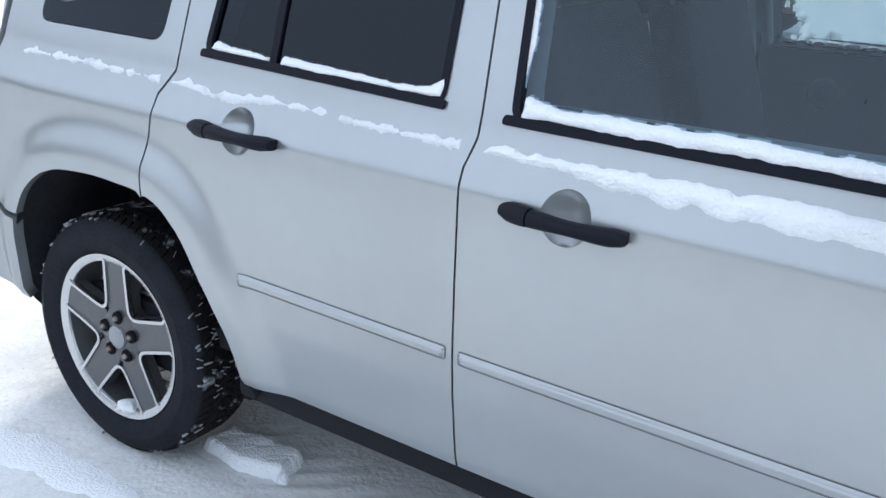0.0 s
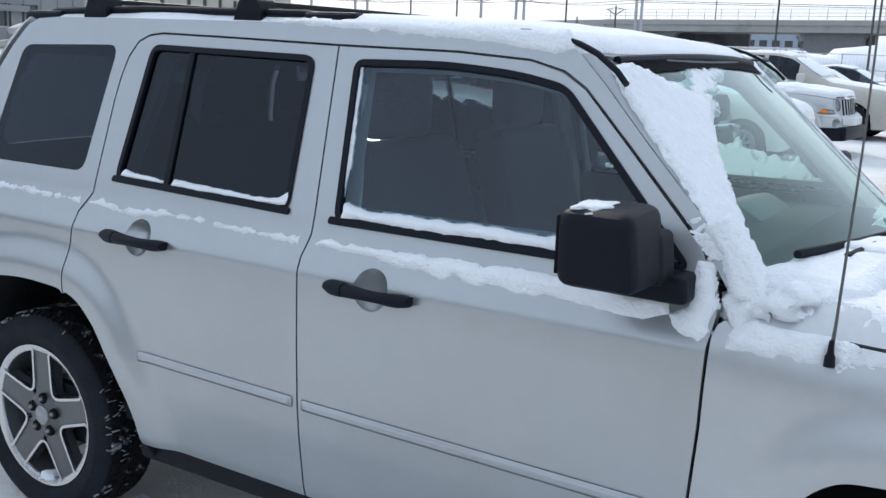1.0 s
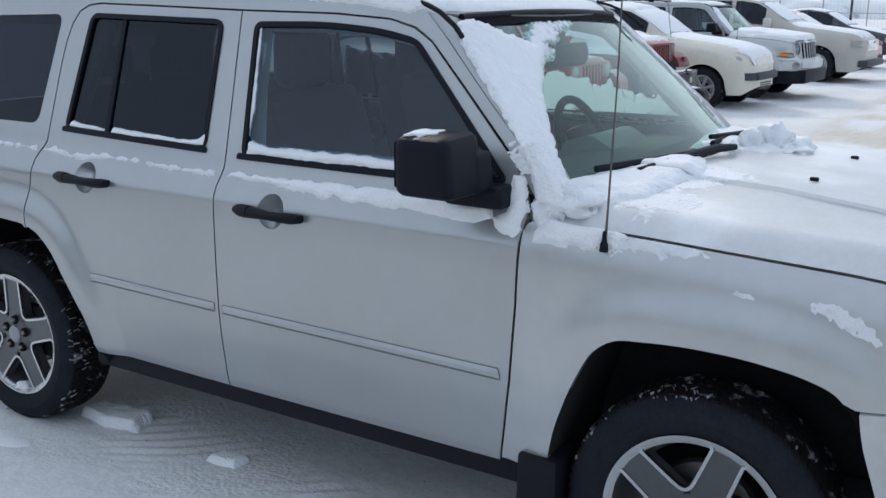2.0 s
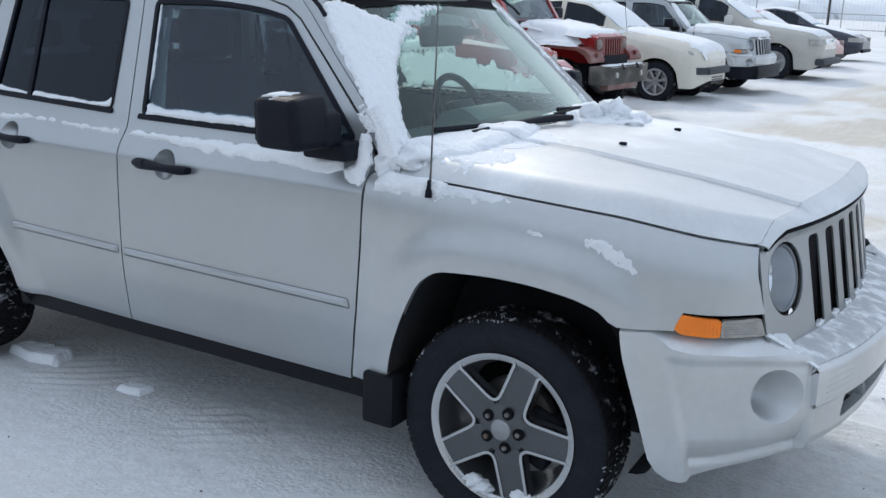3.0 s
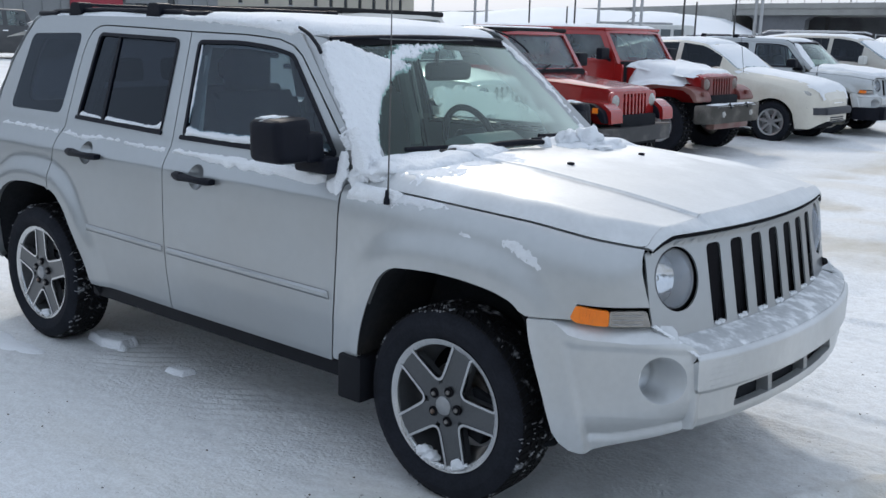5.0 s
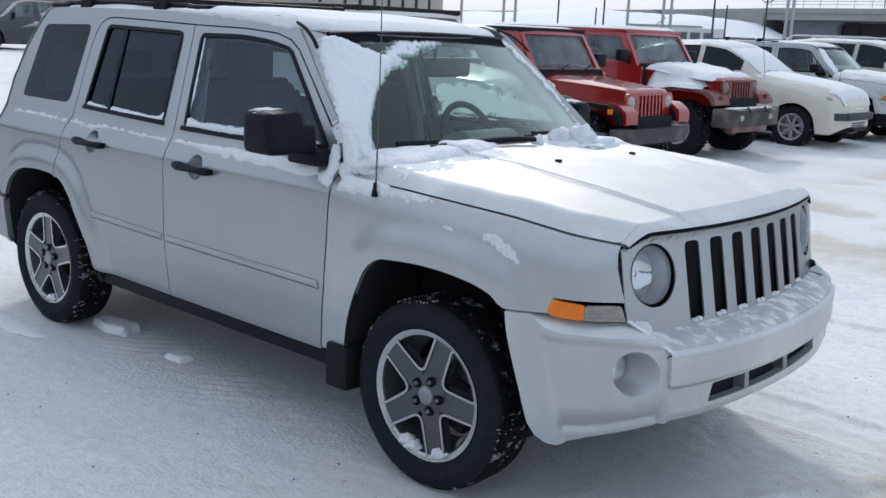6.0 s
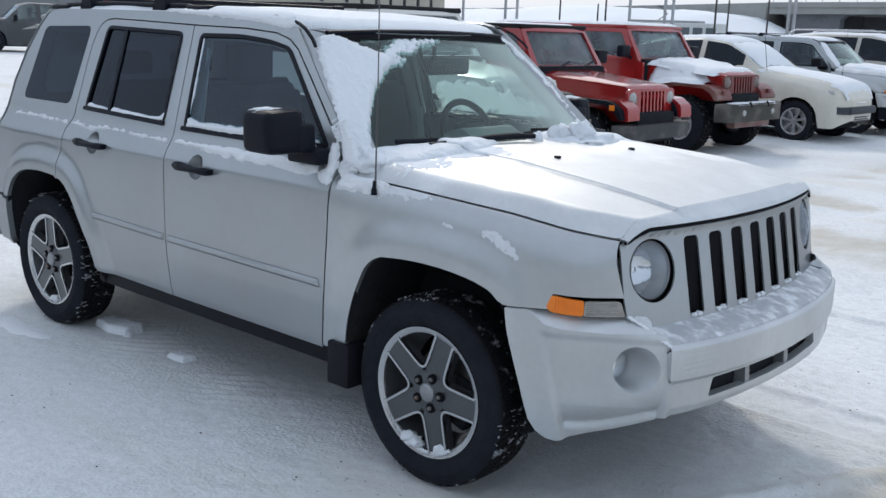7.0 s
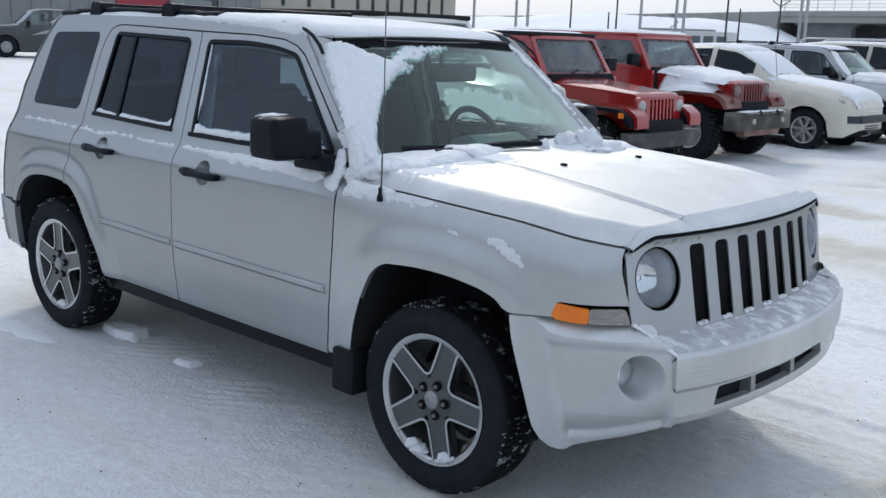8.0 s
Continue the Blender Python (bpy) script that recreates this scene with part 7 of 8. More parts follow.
tube(bm, [(-1.32, -0.66, 1.02), (-1.42, -0.66, 1.62)], 0.004, 6)
part("aerial", bm, BLACK_PLASTIC, pt)
lay_snow(prof, M_PT, -0.06, -1.42, 0.74, 0.034, "smooth snow covering the hatchback's bonnet", 91, 1.12)
lay_snow(prof, M_PT, -1.45, -2.0, 0.62, 0.03, "snow covering the hatchback's windscreen", 92, 0.97)
lay_snow(prof, M_PT, -2.0, -3.8, 0.60, 0.035, "snow on the hatchback's roof", 93, 0.95)

# a second silver SUV of the same kind
M_TWIN = pose(-4.02, 15.45, -0.02, 0, 0, -2)
twin = copy_thing(suv, M_TWIN)
twin.name = "parked_suv"
tagged(twin, "second silver boxy SUV with dark lower bumper, snow-covered bonnet", "car")
add_box(twin, "bumper_apron", BLACK_PLASTIC, (3.22, 3.545, -0.70, 0.70, 0.29, 0.52), 0.05)
for q in (-1, 1):
    bm = bmesh.new()
    prism(bm, rounded([(3.50, q * 0.66), (3.30, q * 0.84), (3.06, q * 0.895), (3.06, q * 0.80), (3.3, q * 0.6)], 0.05), 0.29, 0.50, "z")
    part("bumper_corner", bm, BLACK_PLASTIC, twin)
for nm, loop, shp, th, sd_ in (("car_snow", [(2.25, -0.70), (3.25, -0.66), (3.38, -0.3), (3.38, 0.3), (3.25, 0.66), (2.25, 0.70)], hood, 0.045, 101), ("car_snow", [(-0.2, -0.6), (1.65, -0.6), (1.8, 0), (1.65, 0.6), (-0.2, 0.6)], roof, 0.03, 102)):
    ob = snow_patch(nm, loop, shp, (0, 0, 1), th, 0.06, "snow lying on the second silver SUV", 0.03, 0.03, sd_, 12)
    ob.matrix_world = M_TWIN
ob = snow_patch("car_snow", [(-0.56, 1.0), (-0.70, 0.5), (-0.74, 0.0), (-0.60, 0.0), (-0.50, 0.5), (-0.40, 0.95)], screen, (1, 0, 1), 0.02, 0.03, "snow on the second SUV's windscreen edge", 0.02, 0.03, 103, 20)
ob.matrix_world = M_TWIN

# beige large SUV
M_BEIGE = pose(-0.35, 20.0, -0.02, 0, 0, -2)
big, prof = loft_car("beige_suv", "large dirty pale beige SUV with snow on its bonnet", M_BEIGE, BEIGE_PAINT, 4.9,
    [(0.0, 0.62, 0.72, 0.50, 0.80), (-0.06, 0.76, 0.82, 0.60, 0.93), (-0.25, 0.88, 0.90, 0.66, 1.02), (-0.8, 0.94, 0.98, 0.70, 1.09), (-1.40, 0.95, 1.04, 0.74, 1.15), (-1.60, 0.95, 1.08, 0.74, 1.25), (-2.25, 0.95, 1.10, 0.68, 1.66), (-2.6, 0.95, 1.10, 0.68, 1.72), (-3.8, 0.94, 1.12, 0.66, 1.72), (-4.6, 0.92, 1.12, 0.62, 1.64), (-4.85, 0.86, 1.0, 0.6, 1.1), (-4.9, 0.8, 0.9, 0.55, 1.0)],
    (-0.92, -3.75), 0.365, 0.24, ((-2.05, -2.75), (-2.85, -3.62), (-3.74, -4.45)), (-1.62, -2.22), (-4.62, -4.82), DARK_GLASS, 6)
for q in (-1, 1):
    bm = bmesh.new()
    prism(bm, rounded([(0.0, q * 0.58), (-0.06, q * 0.80), (-0.24, q * 0.89), (-0.26, q * 0.84), (-0.1, q * 0.55)], 0.02), 0.76, 0.88, "z")
    part("headlight", bm, LAMP_GLASS, big)
    add_box(big, "door_mirror", LIGHT_TRIM, (-2.02, -1.88, min(q * 0.95, q * 1.16), max(q * 0.95, q * 1.16), 1.12, 1.30), 0.04)
    bm = bmesh.new()
    tube(bm, [(-2.4, q * 0.62, 1.76), (-2.55, q * 0.63, 1.80), (-4.3, q * 0.60, 1.78), (-4.45, q * 0.60, 1.72)], 0.018, 8)
    part("roof_rail", bm, ALLOY, big)
add_box(big, "front_bumper", GREY_STRIP, (-0.10, 0.10, -0.80, 0.80, 0.34, 0.48), 0.04)
add_box(big, "grille", CHROME, (-0.03, 0.03, -0.44, 0.44, 0.66, 0.88), 0.03)
seats(big, -2.75, 1.15, 0.4)
lay_snow(prof, M_BEIGE, -0.12, -1.55, 0.70, 0.045, "snow on the beige SUV's bonnet", 111, 0.95)
lay_snow(prof, M_BEIGE, -1.64, -2.2, 0.66, 0.02, "snow on the beige SUV's windscreen", 112, 0.9)
lay_snow(prof, M_BEIGE, -2.3, -4.5, 0.62, 0.03, "snow on the beige SUV's roof", 113, 0.95)

# two saloons further along
SALOON = [(0.0, 0.55, 0.50, 0.40, 0.58), (-0.08, 0.72, 0.58, 0.55, 0.68), (-0.4, 0.84, 0.68, 0.62, 0.80), (-1.0, 0.87, 0.80, 0.66, 0.92), (-1.35, 0.88, 0.86, 0.66, 0.98), (-2.05, 0.88, 0.90, 0.58, 1.38), (-2.6, 0.88, 0.91, 0.56, 1.45), (-3.2, 0.87, 0.92, 0.55, 1.38), (-3.9, 0.86, 0.93, 0.60, 1.03), (-4.4, 0.82, 0.90, 0.60, 0.98), (-4.55, 0.7, 0.8, 0.5, 0.85)]
for nm, label, mt, x, y, seed in (("red_saloon", "red saloon car with snow on it", RED, -0.9, 24.3, 121), ("dark_blue_saloon", "dark blue saloon car with a snowy bonnet", NAVY, -0.9, 28.6, 125)):
    m = pose(x, y, 0, 0, 0, -2)
    car, prof = loft_car(nm, label, m, mt, 4.55, SALOON, (-0.95, -3.55), 0.315, 0.20, ((-1.85, -2.55), (-2.63, -3.3)), (-1.40, -2.0), (-3.3, -3.85), DARK_GLASS)
    for q in (-1, 1):
        bm = bmesh.new()
        prism(bm, rounded([(0.0, q * 0.50), (-0.08, q * 0.72), (-0.36, q * 0.84), (-0.38, q * 0.76), (-0.12, q * 0.48)], 0.02), 0.56, 0.68, "z")
        part("headlight", bm, LAMP_GLASS, car)
        add_box(car, "door_mirror", mt, (-1.75, -1.63, min(q * 0.86, q * 1.02), max(q * 0.86, q * 1.02), 0.93, 1.04), 0.03)
    add_box(car, "front_bumper", BLACK_PLASTIC, (-0.06, 0.04, -0.55, 0.55, 0.26, 0.36), 0.03)
    lay_snow(prof, m, -0.3, -1.38, 0.62, 0.03, "snow on the saloon's bonnet", seed, 0.95)
    lay_snow(prof, m, -1.45, -2.0, 0.60, 0.02, "snow on the saloon's windscreen", seed + 1, 0.95)
    lay_snow(prof, m, -2.1, -3.2, 0.55, 0.03, "snow on the saloon's roof", seed + 2, 0.95)

# dark pickup across the yard
M_PICK = pose(-35.3, 14.0, 0, 0, 0, 255)
pick, prof = loft_car("pickup_truck", "dark grey crew-cab pickup truck standing across the yard", M_PICK, CHARCOAL, 5.8,
    [(0.0, 0.82, 0.85, 0.66, 0.98), (-0.10, 0.96, 0.98, 0.74, 1.12), (-0.9, 1.0, 1.08, 0.78, 1.20), (-1.45, 1.0, 1.12, 0.78, 1.25), (-2.05, 1.0, 1.18, 0.68, 1.82), (-2.4, 1.0, 1.18, 0.68, 1.90), (-3.5, 1.0, 1.18, 0.68, 1.88), (-3.72, 1.0, 1.20, 0.80, 1.28), (-5.6, 1.0, 1.20, 0.86, 1.26), (-5.8, 0.95, 1.15, 0.8, 1.2)],
    (-0.95, -4.55), 0.41, 0.21, ((-1.88, -2.58), (-2.76, -3.42)), (-1.5, -2.0), None, FAR_GLASS, 6)
for q in (-1, 1):
    add_box(pick, "headlight", LAMP_GLASS, (-0.12, 0.02, min(q * 0.62, q * 0.92), max(q * 0.62, q * 0.92), 0.84, 1.02), 0.03)
    add_box(pick, "door_mirror", BLACK_PLASTIC, (-1.80, -1.68, min(q * 1.0, q * 1.25), max(q * 1.0, q * 1.25), 1.18, 1.42), 0.03)
    for x in (-2.62, -3.42):
        add_box(pick, "door_handle", CHROME, (x - 0.1, x + 0.1, min(q * 0.985, q * 1.02), max(q * 0.985, q * 1.02), 1.04, 1.09), 0.01)
add_box(pick, "front_bumper", CHROME, (-0.05, 0.12, -0.95, 0.95, 0.45, 0.66), 0.04)
seats(pick, -2.6, 1.25, 0.45)
for q in (-1, 1):
    add_box(pick, "tail_lamp", TAIL_RED, (-5.82, -5.66, min(q * 0.80, q * 0.98), max(q * 0.80, q * 0.98), 0.88, 1.20), 0.02)
add_box(pick, "rear_bumper", CHROME, (-5.98, -5.76, -0.92, 0.92, 0.50, 0.68), 0.04)


# ---- the distance ----
CONCRETE = material("pale_concrete", (0.30, 0.30, 0.285), 0.85, mottle=0.12, scale=0.8, second=(0.22, 0.22, 0.21), amount=0.4)
# darker copy of the concrete, with the shade below the deck in its colour
SHADED_CONCRETE = material("shaded_concrete", (0.16, 0.165, 0.175), 0.9, mottle=0.2, scale=0.5, second=(0.10, 0.10, 0.105), amount=0.5)
GALVANISED = material("galvanised_steel", (0.38, 0.39, 0.40), 0.5, 0.6, mottle=0.1, scale=4)
DARK_POLE = material("dark_pole", (0.05, 0.05, 0.05), 0.7, mottle=0.2, scale=4)
CLADDING = material("beige_cladding", (0.42, 0.39, 0.33), 0.8, mottle=0.08, scale=0.6, second=(0.36, 0.34, 0.30), amount=0.35)
GREY_CLADDING = material("grey_cladding", (0.22, 0.23, 0.235), 0.6, 0.2, mottle=0.1, scale=0.7)
SIGN_RED = material("red_sign_panel", (0.32, 0.03, 0.05), 0.5, mottle=0.1, scale=2)


def build_bridge():
    """A concrete road bridge with a mesh rail, sloping down to its ramp."""
    b = thing("road_bridge", "grey concrete overpass with a mesh railing and shaded piers", "bridge")
    y0, y1 = 150, 163
    zt = lambda x: float(np.interp(x, [-190, -110, -80, -63, -22, 40], [3.6, 5.3, 6.2, 6.75, 7.3, 7.7]))
    xs = np.linspace(-64, 60, 32)
    for nm, top, bot, off, mt in (("parapet", 0.0, -0.75, -0.25, CONCRETE), ("girder", -0.75, -1.75, 0.0, CONCRETE)):
        bm = bmesh.new()
        rows = [[bm.verts.new((x, y, zt(x) + z)) for y, z in ((y0 + off, bot), (y0 + off, top), (y1 - off, top), (y1 - off, bot))] for x in xs]
        for u, v in zip(rows, rows[1:]):
            for i in range(4):
                bm.faces.new((u[i], u[(i + 1) % 4], v[(i + 1) % 4], v[i]))
        bm.faces.new(rows[0])
        bm.faces.new(rows[-1])
        part(nm, bm, mt, b, smooth=0)
    bm = bmesh.new()
    rows = [[bm.verts.new((x, y, z)) for y, z in ((y0 - 0.2, -1.0), (y0 - 0.2, zt(x) - 0.05), (y1, zt(x) - 0.05), (y1, -1.0))] for x in np.linspace(-190, -64, 20)]
    for u, v in zip(rows, rows[1:]):
        for i in range(3):
            bm.faces.new((u[i], u[i + 1], v[i + 1], v[i]))
    bm.faces.new(rows[-1])
    part("ramp_wall", bm, CONCRETE, b, smooth=0)
    for x in (-56.5, -28.5, 2.0, 32.0):
        bm = bmesh.new()
        prism(bm, [(x - 4.6, 0.0), (x - 4.6, zt(x) - 2.4), (x - 5.6, zt(x) - 1.75), (x + 4.6, zt(x) - 1.75), (x + 3.6, zt(x) - 2.4), (x + 3.6, 0.0)], y0 + 1.2, y0 + 3.0)
        part("pier", bm, SHADED_CONCRETE, b, smooth=0)
        bm = bmesh.new()
        prism(bm, [(x - 4.6, 0.0), (x - 4.6, zt(x) - 1.75), (x + 3.6, zt(x) - 1.75), (x + 3.6, 0.0)], y1 - 3.0, y1 - 1.4)
        part("pier", bm, SHADED_CONCRETE, b, smooth=0)
    # dark wall added behind the piers in place of the deep shadow there
    bm = bmesh.new()
    prism(bm, [(-64, 0.0), (-64, zt(-64) - 1.78), (-44, zt(-44) - 1.78), (-44, 0.0)], y1 - 1.2, y1 - 0.2)
    part("underpass_shade", bm, SHADED_CONCRETE, b, smooth=0)
    for x in np.arange(-63, 60, 2.55):
        bm = bmesh.new()
        tube(bm, [(x, y0 - 0.1, zt(x)), (x, y0 - 0.1, zt(x) + 1.55)], 0.05, 5)
        part("rail_post", bm, GALVANISED, b)
    for dz in (0.55, 1.0, 1.55):
        bm = bmesh.new()
        tube(bm, [(x, y0 - 0.1, zt(x) + dz) for x in xs], 0.035, 5)
        part("rail_bar", bm, GALVANISED, b)
    for x in (-47.0, -22.0, 3.0):
        bm = bmesh.new()
        tube(bm, [(x, y0 + 3, zt(x)), (x, y0 + 3, zt(x) + 11)], [0.11, 0.06], 6)
        part("lamp_post", bm, GALVANISED, b)
    return b


build_bridge()


def build_hill():
    """The snowy embankment in front of the ramp."""
    gx, gy = np.linspace(-150, -54, 70), np.linspace(104, 150.5, 30)
    X, Y = np.meshgrid(gx, gy)
    top = np.interp(X, [-150, -105, -82, -72, -65, -60, -54], [3.6, 4.4, 5.2, 5.1, 4.4, 2.4, 0.0])
    Z = top * ease((Y - 104) / 24) * (0.9 + 0.2 * rough_noise(X, Y, 0.15, 3, 9)) + 0.3 * (rough_noise(X, Y, 0.5, 3, 4) - 0.5) - 0.12
    i = np.arange(X.size).reshape(X.shape)
    f = np.stack([i[:-1, :-1], i[:-1, 1:], i[1:, 1:], i[1:, :-1]], -1).reshape(-1, 4)
    me = bpy.data.meshes.new("embankment")
    me.from_pydata(np.stack([X, Y, Z], -1).reshape(-1, 3).tolist(), [], f.tolist())
    return tagged(finish("embankment", me, SNOW, None, "", 180), "snow-covered embankment below the bridge ramp", "ground", kind="structure")


build_hill()


def build_tram():
    t = thing("tram", "pale tram car standing at the foot of the embankment", "tram")
    bm = bmesh.new()
    box(bm, -60.5, -47.5, 101.0, 103.4, -0.1, 2.75, 0.25, 3)
    part("body", bm, material("tram_paint", (0.55, 0.56, 0.55), 0.5, mottle=0.1, scale=0.8), t)
    for k in range(8):
        bm = bmesh.new()
        box(bm, -60.0 + 1.6 * k, -58.8 + 1.6 * k, 100.96, 101.0, 1.35, 2.25, 0.02)
        part("window", bm, material("tram_window", (0.10, 0.12, 0.13), 0.2), t)
    bm = bmesh.new()
    box(bm, -59.0, -50.0, 101.4, 103.0, 2.74, 3.0, 0.08)
    part("roof_unit", bm, GALVANISED, t)
    bm = bmesh.new()
    tube(bm, [(-55.5, 102.2, 3.0), (-54.4, 102.2, 3.7), (-55.3, 102.2, 4.5)], 0.05, 5)
    tube(bm, [(-55.3, 101.5, 4.5), (-55.3, 102.9, 4.5)], 0.05, 5)
    part("pantograph", bm, DARK_POLE, t)
    return t


build_tram()


def building(name, label, x, y0, y1, h, mat, openings, depth=18, cap=True):
    b = thing(name, label, "building")
    holes = [[(a, z0), (a, z1), (c, z1), (c, z0)] for a, c, z0, z1, _ in openings]
    bm = bmesh.new()
    box(bm, x - depth, x - 0.3, y0, y1, -0.2, h - 0.05)
    part("block", bm, mat, b, smooth=0)
    sheet("wall", [[(y0, -0.2), (y0, h), (y1, h), (y1, -0.2)]] + holes, lambda y, z: (x + 0 * y, y, z), mat, b, (1, 0, 0), 0.25, (30, 30))
    for a, c, z0, z1, mt in openings:
        bm = bmesh.new()
        box(bm, x - 0.2, x - 0.12, a, c, z0, z1)
        win = part("window", bm, mt, b, smooth=0)
        bm = bmesh.new()
        box(bm, x - 0.12, x + 0.06, a - 0.05, c + 0.05, z0 - 0.12, z0 - 0.005, 0.01)
        part("window_sill", bm, GALVANISED, win, smooth=0)
    if cap:
        bm = bmesh.new()
        box(bm, x - depth - 0.1, x + 0.12, y0 - 0.1, y1 + 0.1, h, h + 0.3, 0.03)
        part("roof_edge", bm, GALVANISED, b)
    return b


WINDOW_DARK = material("dark_window", (0.03, 0.035, 0.04), 0.15, coat=0.4)
beige_block = building("beige_building", "long beige building with narrow upright windows", -75, 56.5, 86.8, 9.0, CLADDING, [(y, y + 0.55, 3.55, 5.4, WINDOW_DARK) for y in (61.0, 64.3, 67.5, 71.0, 73.2, 75.4, 77.6, 79.8, 82.0, 84.2)])
bm = bmesh.new()
box(bm, -74.99, -74.9, 56.5, 86.8, -0.1, 3.1, 0.02)
part("base_band", bm, GREY_CLADDING, beige_block)
grey_hall = building("grey_hall", "large grey metal-clad hall with a red sign panel", -72, 6.0, 56.2, 8.5, GREY_CLADDING, [(47.5, 49.0, 1.8, 3.6, WINDOW_DARK), (50.0, 51.5, 1.8, 3.6, WINDOW_DARK)])
bm = bmesh.new()
box(bm, -71.98, -71.85, 41.4, 46.2, 2.4, 4.2, 0.03)
part("sign_panel", bm, SIGN_RED, grey_hall)
bm = bmesh.new()
box(bm, -71.98, -71.6, 46.3, 50.5, 3.0, 3.5, 0.03)
part("canopy", bm, GREY_CLADDING, grey_hall)
for y in np.arange(7.0, 56, 1.6):
    bm = bmesh.new()
    box(bm, -71.99, -71.93, y, y + 0.08, 0.0, 8.4)
    part("cladding_rib", bm, GREY_CLADDING, grey_hall, smooth=0)


def pole(name, label, x, y, h, r, mat, arms=()):
    p = thing(name, label, "pole", None)
    bm = bmesh.new()
    tube(bm, [(x, y, -0.1), (x, y, h)], [r, r * 0.7], 8)
    part("shaft", bm, mat, p)
    for z, dx in arms:
        bm = bmesh.new()
        tube(bm, [(x, y, z - 0.5), (x + dx, y, z)], 0.04, 5)
        tube(bm, [(x, y, z + 0.15), (x + dx, y, z)], 0.025, 5)
        part("arm", bm, mat, p)
    return p


for x, y in ((-66.3, 80), (-60.6, 80), (-59.1, 80), (-46.2, 80.5), (-42.2, 80), (-41.4, 80), (-30.6, 80), (-30.1, 80)):
    pole("catenary_pole", "galvanised overhead-line pole with bracket arms", x, y, 9.5, 0.16, GALVANISED, ((6.2, -2.0), (6.2, 2.0)) if x < -41 else ())
for x, y, h in ((-55.2, 82, 9.0), (-50.7, 82, 4.1), (-49.8, 82, 9.0), (-37.0, 82, 4.6), (-36.2, 78, 9.0), (-33.3, 82, 5.6), (-18.7, 80, 9.0), (-11.6, 80, 9.0)):
    pole("dark_pole", "thin dark pole standing in the snow", x, y, h, 0.10, DARK_POLE, ((h - 0.3, 0.8), (h - 0.3, -0.8)) if h == 5.6 else ())
wires = thing("overhead_wires", "overhead tram wires strung between poles", "wires")
for y, z in ((78.5, 5.9), (78.5, 6.9), (81.5, 5.9), (81.5, 7.1)):
    for x0, x1 in ((-110, -66.3), (-66.3, -42.2), (-42.2, -30.6), (-30.6, 30)):
        bm = bmesh.new()
        tube(bm, [(x0 + (x1 - x0) * t, y, z - 1.2 * t * (1 - t)) for t in np.linspace(0, 1, 9)], 0.022, 4)
        part("wire", bm, DARK_POLE, wires)
far = building("far_office_block", "pale blue-grey office block beyond the bridge", -40, 232, 262, 9.5, material("far_blue_cladding", (0.25, 0.30, 0.36), 0.5, mottle=0.1, scale=0.3), [(y, y + 2.0, z, z + 1.6, WINDOW_DARK) for y in np.arange(234, 260, 3.2) for z in (1.5, 4.5)], 20)
far.matrix_world = Matrix.Translation((-60, 262, 0)) @ Matrix.Rotation(radians(-90), 4, "Z") @ Matrix.Translation((40, -247, 0))


def mesh_fence():
    f = thing("yard_fence", "wire mesh yard fence with steel posts", "fence")
    for i in range(26):
        x = -14 + 2.4 * i
        bm = bmesh.new()
        tube(bm, [(x, 58, -0.1), (x, 58, 2.0)], 0.035, 6)
        part("fence_post", bm, GALVANISED, f)
    for z in (0.25, 1.1, 1.95):
        bm = bmesh.new()
        tube(bm, [(-14, 58, z), (46, 58, z)], 0.022, 5)
        part("fence_rail", bm, GALVANISED, f)
    bm = bmesh.new()
    for i in range(300):
        x = -14 + 0.2 * i
        tube(bm, [(x, 58, 0.05), (x, 58, 1.95)], 0.0035, 3, cap=False)
    part("fence_wires", bm, GALVANISED, f, smooth=0)
    return f


mesh_fence()
for x, y, w, h, sd_ in ((-26, 120, 9, 2.6, 1), (-13, 122, 12, 3.4, 2), (8, 126, 14, 2.4, 3)):
    lumps("snow_mound", [((x, y, 0), (w, 5, h)), ((x + w * 0.6, y + 2, 0), (w * 0.6, 4, h * 0.6))], "ploughed mound of snow at the edge of the yard", sd_)


def bare_tree(x, y, h, seed):
    rng = random.Random(seed)
    t = thing("bare_tree", "leafless winter tree with fine brown twigs", "tree")
    bark = bpy.data.materials.get("winter_bark") or material("winter_bark", (0.10, 0.085, 0.075), 0.9, mottle=0.2, scale=3)
    bm = bmesh.new()
    tube(bm, [(x, y, -0.1), (x + 0.1, y, h * 0.35), (x, y, h * 0.55)], [0.16, 0.11, 0.07], 7)
    part("trunk", bm, bark, t)
    bm = bmesh.new()

    def grow(p, d, ln, r, depth):
        q = p + d * ln
        tube(bm, [p, (p + q) / 2 + Vector((rng.uniform(-1, 1), rng.uniform(-1, 1), rng.uniform(-1, 1))) * ln * 0.06, q], [r, r * 0.8, r * 0.6], 4, cap=False)
        if depth:
            for _ in range(4 if depth > 1 else 5):
                nd = (d + Vector((rng.uniform(-1, 1), rng.uniform(-1, 1), rng.uniform(-0.3, 0.9))) * 0.75).normalized()
                grow(p + (q - p) * rng.uniform(0.5, 1), nd, ln * rng.uniform(0.5, 0.75), r * 0.55, depth - 1)
    for _ in range(6):
        grow(Vector((x, y, h * rng.uniform(0.25, 0.5))), Vector((rng.uniform(-1, 1), rng.uniform(-1, 1), rng.uniform(0.6, 1.4))).normalized(), h * 0.3, 0.06, 3)
    part("crown", bm, bark, t)
    return t


for x, y, h, sd_ in ((-40, 190, 7.5, 1), (-34, 185, 6.0, 2), (-46, 205, 8.0, 3)):
    bare_tree(x, y, h, sd_)


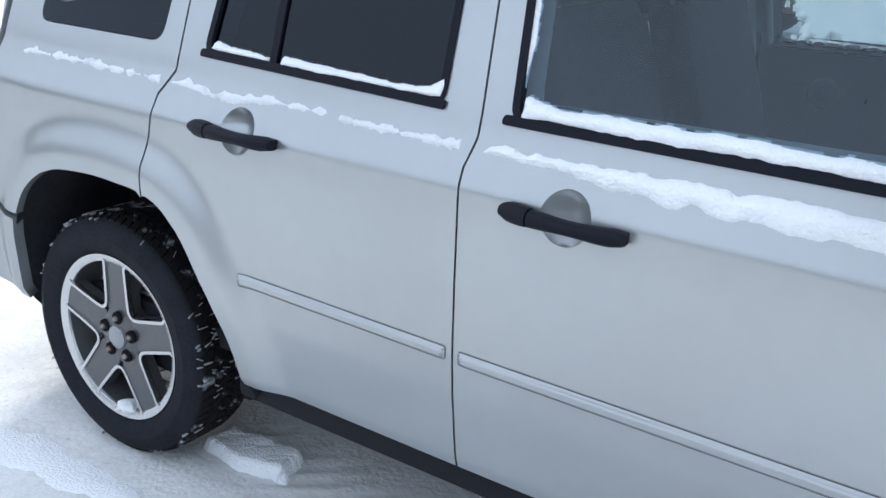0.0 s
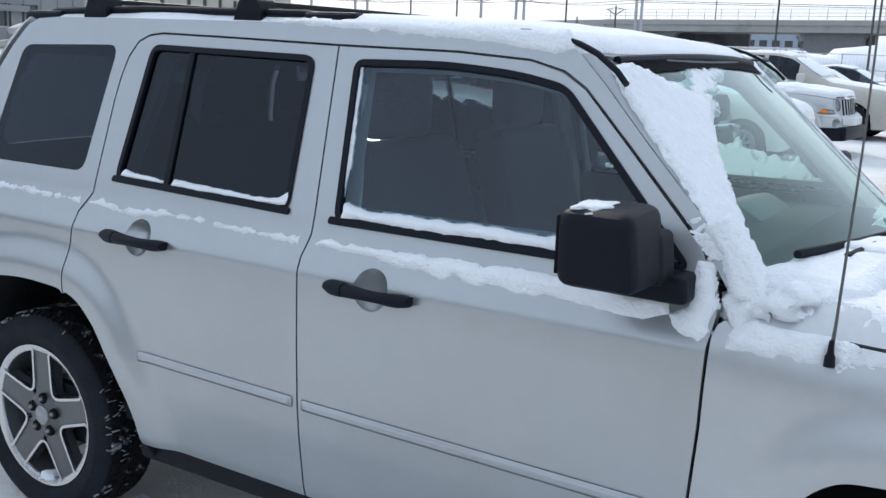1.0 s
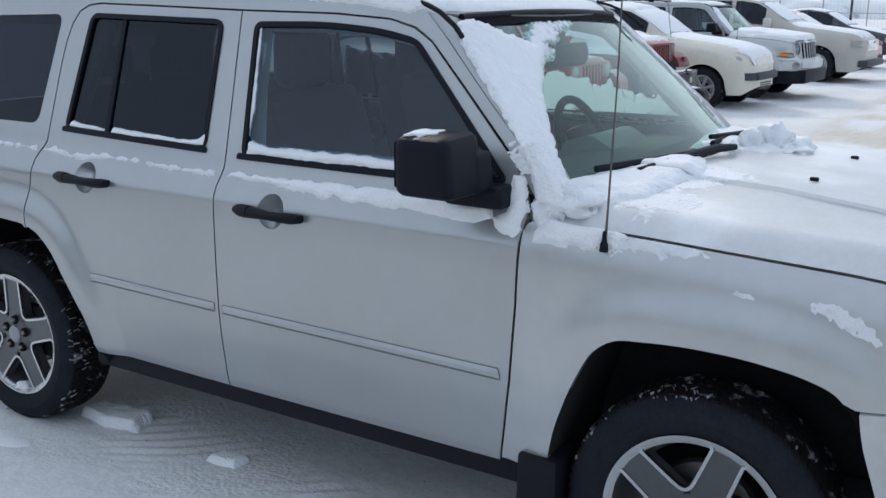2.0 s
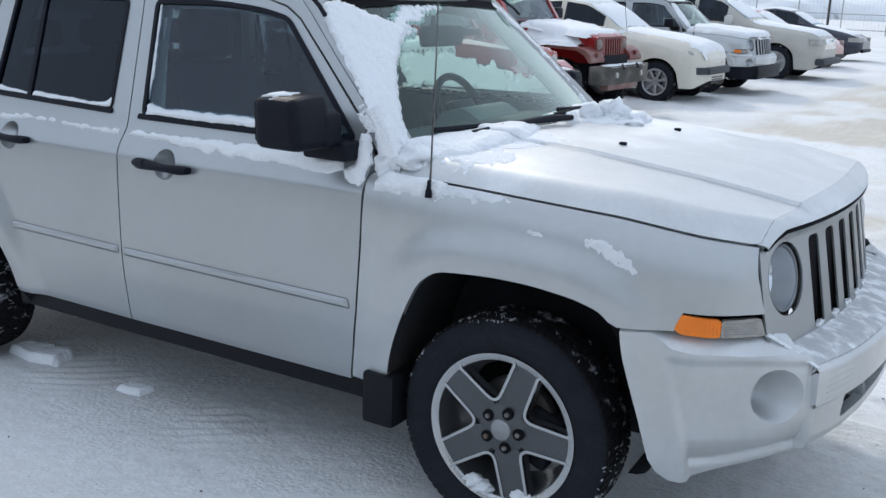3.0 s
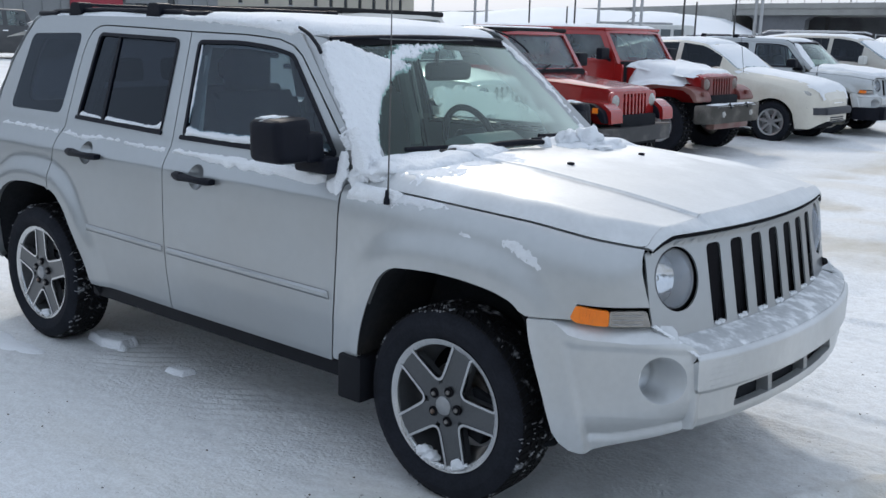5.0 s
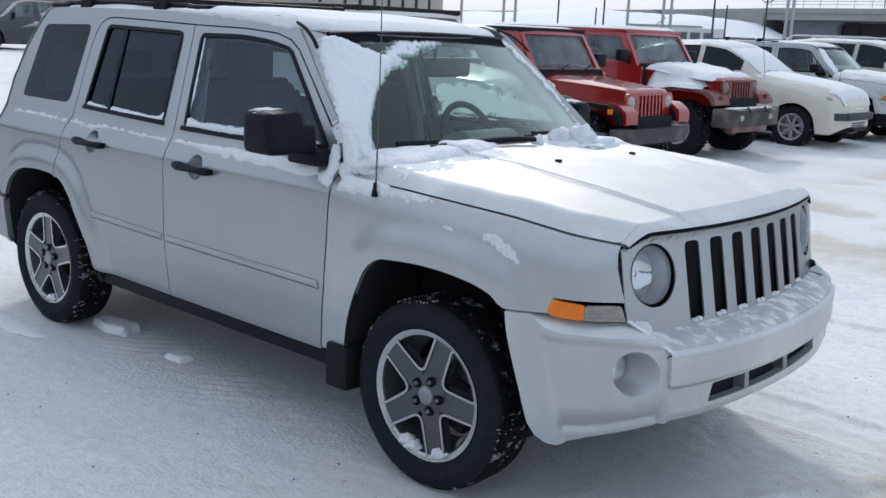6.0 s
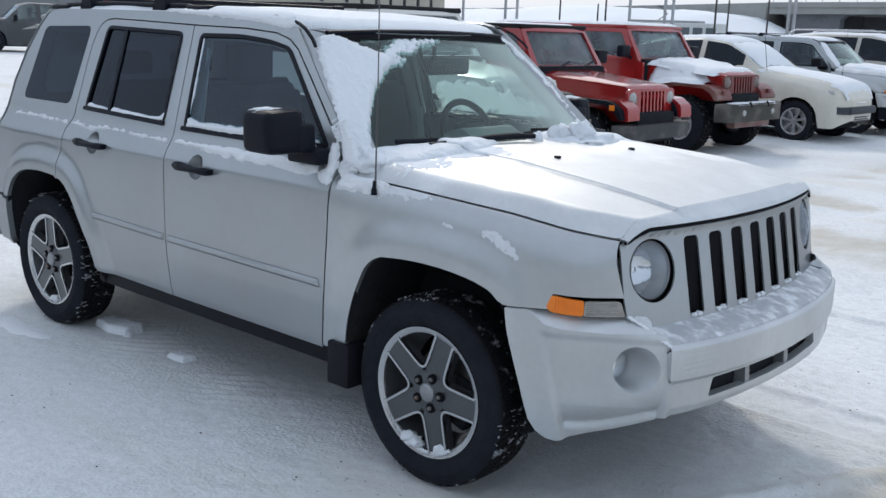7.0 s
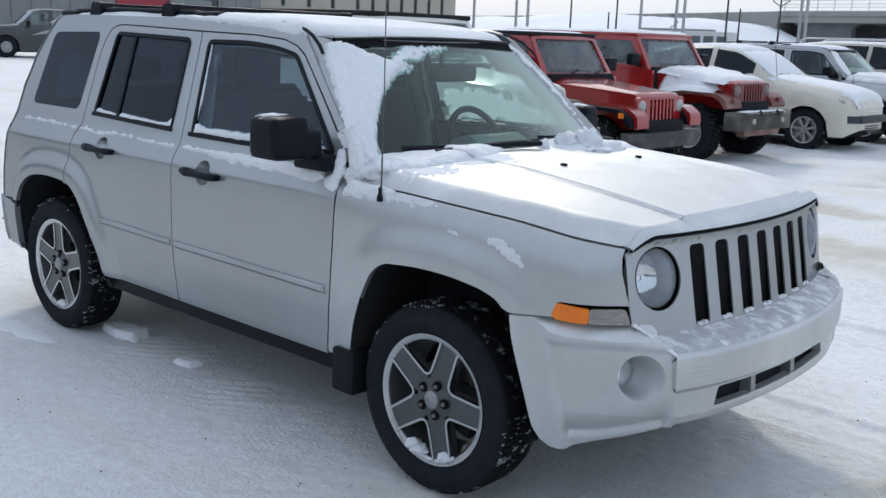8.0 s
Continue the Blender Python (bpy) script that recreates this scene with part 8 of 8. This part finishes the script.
def build_woods():
    """The dark belt of conifers behind the path, mirrored in the car's windows."""
    rng = random.Random(5)
    verts, faces = [], []
    for k in range(170):
        x, y, h = -206 + 1.7 * k + rng.uniform(-1, 1), -38 + rng.uniform(-5, 5), rng.uniform(6.0, 11.0)
        # unseen end of the belt, added taller and nearer to darken the rear doors' reflections
        if x < -36:
            y, h = y + 4, h * 1.15
        tiers = 9
        for t in range(tiers):
            z0, z1 = h * (0.06 + 0.94 * t / tiers), h * (0.06 + 0.94 * (t + 1.5) / tiers)
            r = 0.24 * h * (1 - t / tiers) + 0.15
            n = 13
            base = len(verts)
            verts.append((x, y, min(z1, h)))
            for j in range(n):
                a = j * 2 * math.pi / n + t
                rr = r * rng.uniform(0.55, 1.15)
                verts.append((x + rr * math.cos(a), y + rr * math.sin(a), z0 - 0.25 * rr * rng.random()))
            faces += [(base, base + 1 + j, base + 1 + (j + 1) % n) for j in range(n)]
    me = bpy.data.meshes.new("conifer_belt")
    me.from_pydata(verts, [], faces)
    needles = material("conifer_needles", (0.030, 0.042, 0.030), 0.9, mottle=0.3, scale=1.5, second=(0.35, 0.37, 0.39), amount=0.2)
    return tagged(finish("conifer_belt", me, needles, None, "", 0), "belt of dark snowy conifers along the far side of the yard", "woods", kind="stuff")


build_woods()


def brown_trailer():
    """A low brown trailer standing far off in the yard."""
    t = thing("brown_trailer", "low brown box trailer at the far side of the yard", "trailer")
    bm = bmesh.new()
    box(bm, -29.5, -23.5, 138.0, 140.4, 0.55, 2.1, 0.08)
    part("trailer_box", bm, material("brown_boards", (0.16, 0.11, 0.08), 0.8, mottle=0.2, scale=1.2, second=(0.24, 0.20, 0.17), amount=0.4), t)
    for x in (-28.4, -24.6):
        for y in (138.1, 140.2):
            bm = bmesh.new()
            lathe(bm, [(0.0, -0.12), (0.40, -0.12), (0.42, 0.0), (0.40, 0.12), (0.0, 0.12)], 20)
            bmesh.ops.translate(bm, vec=(x, y, 0.40), verts=bm.verts)
            part("wheel", bm, RUBBER, t)
    bm = bmesh.new()
    box(bm, -29.3, -23.7, 138.2, 140.2, 2.1, 2.2, 0.04)
    part("snow_cover", bm, SNOW, t)


brown_trailer()
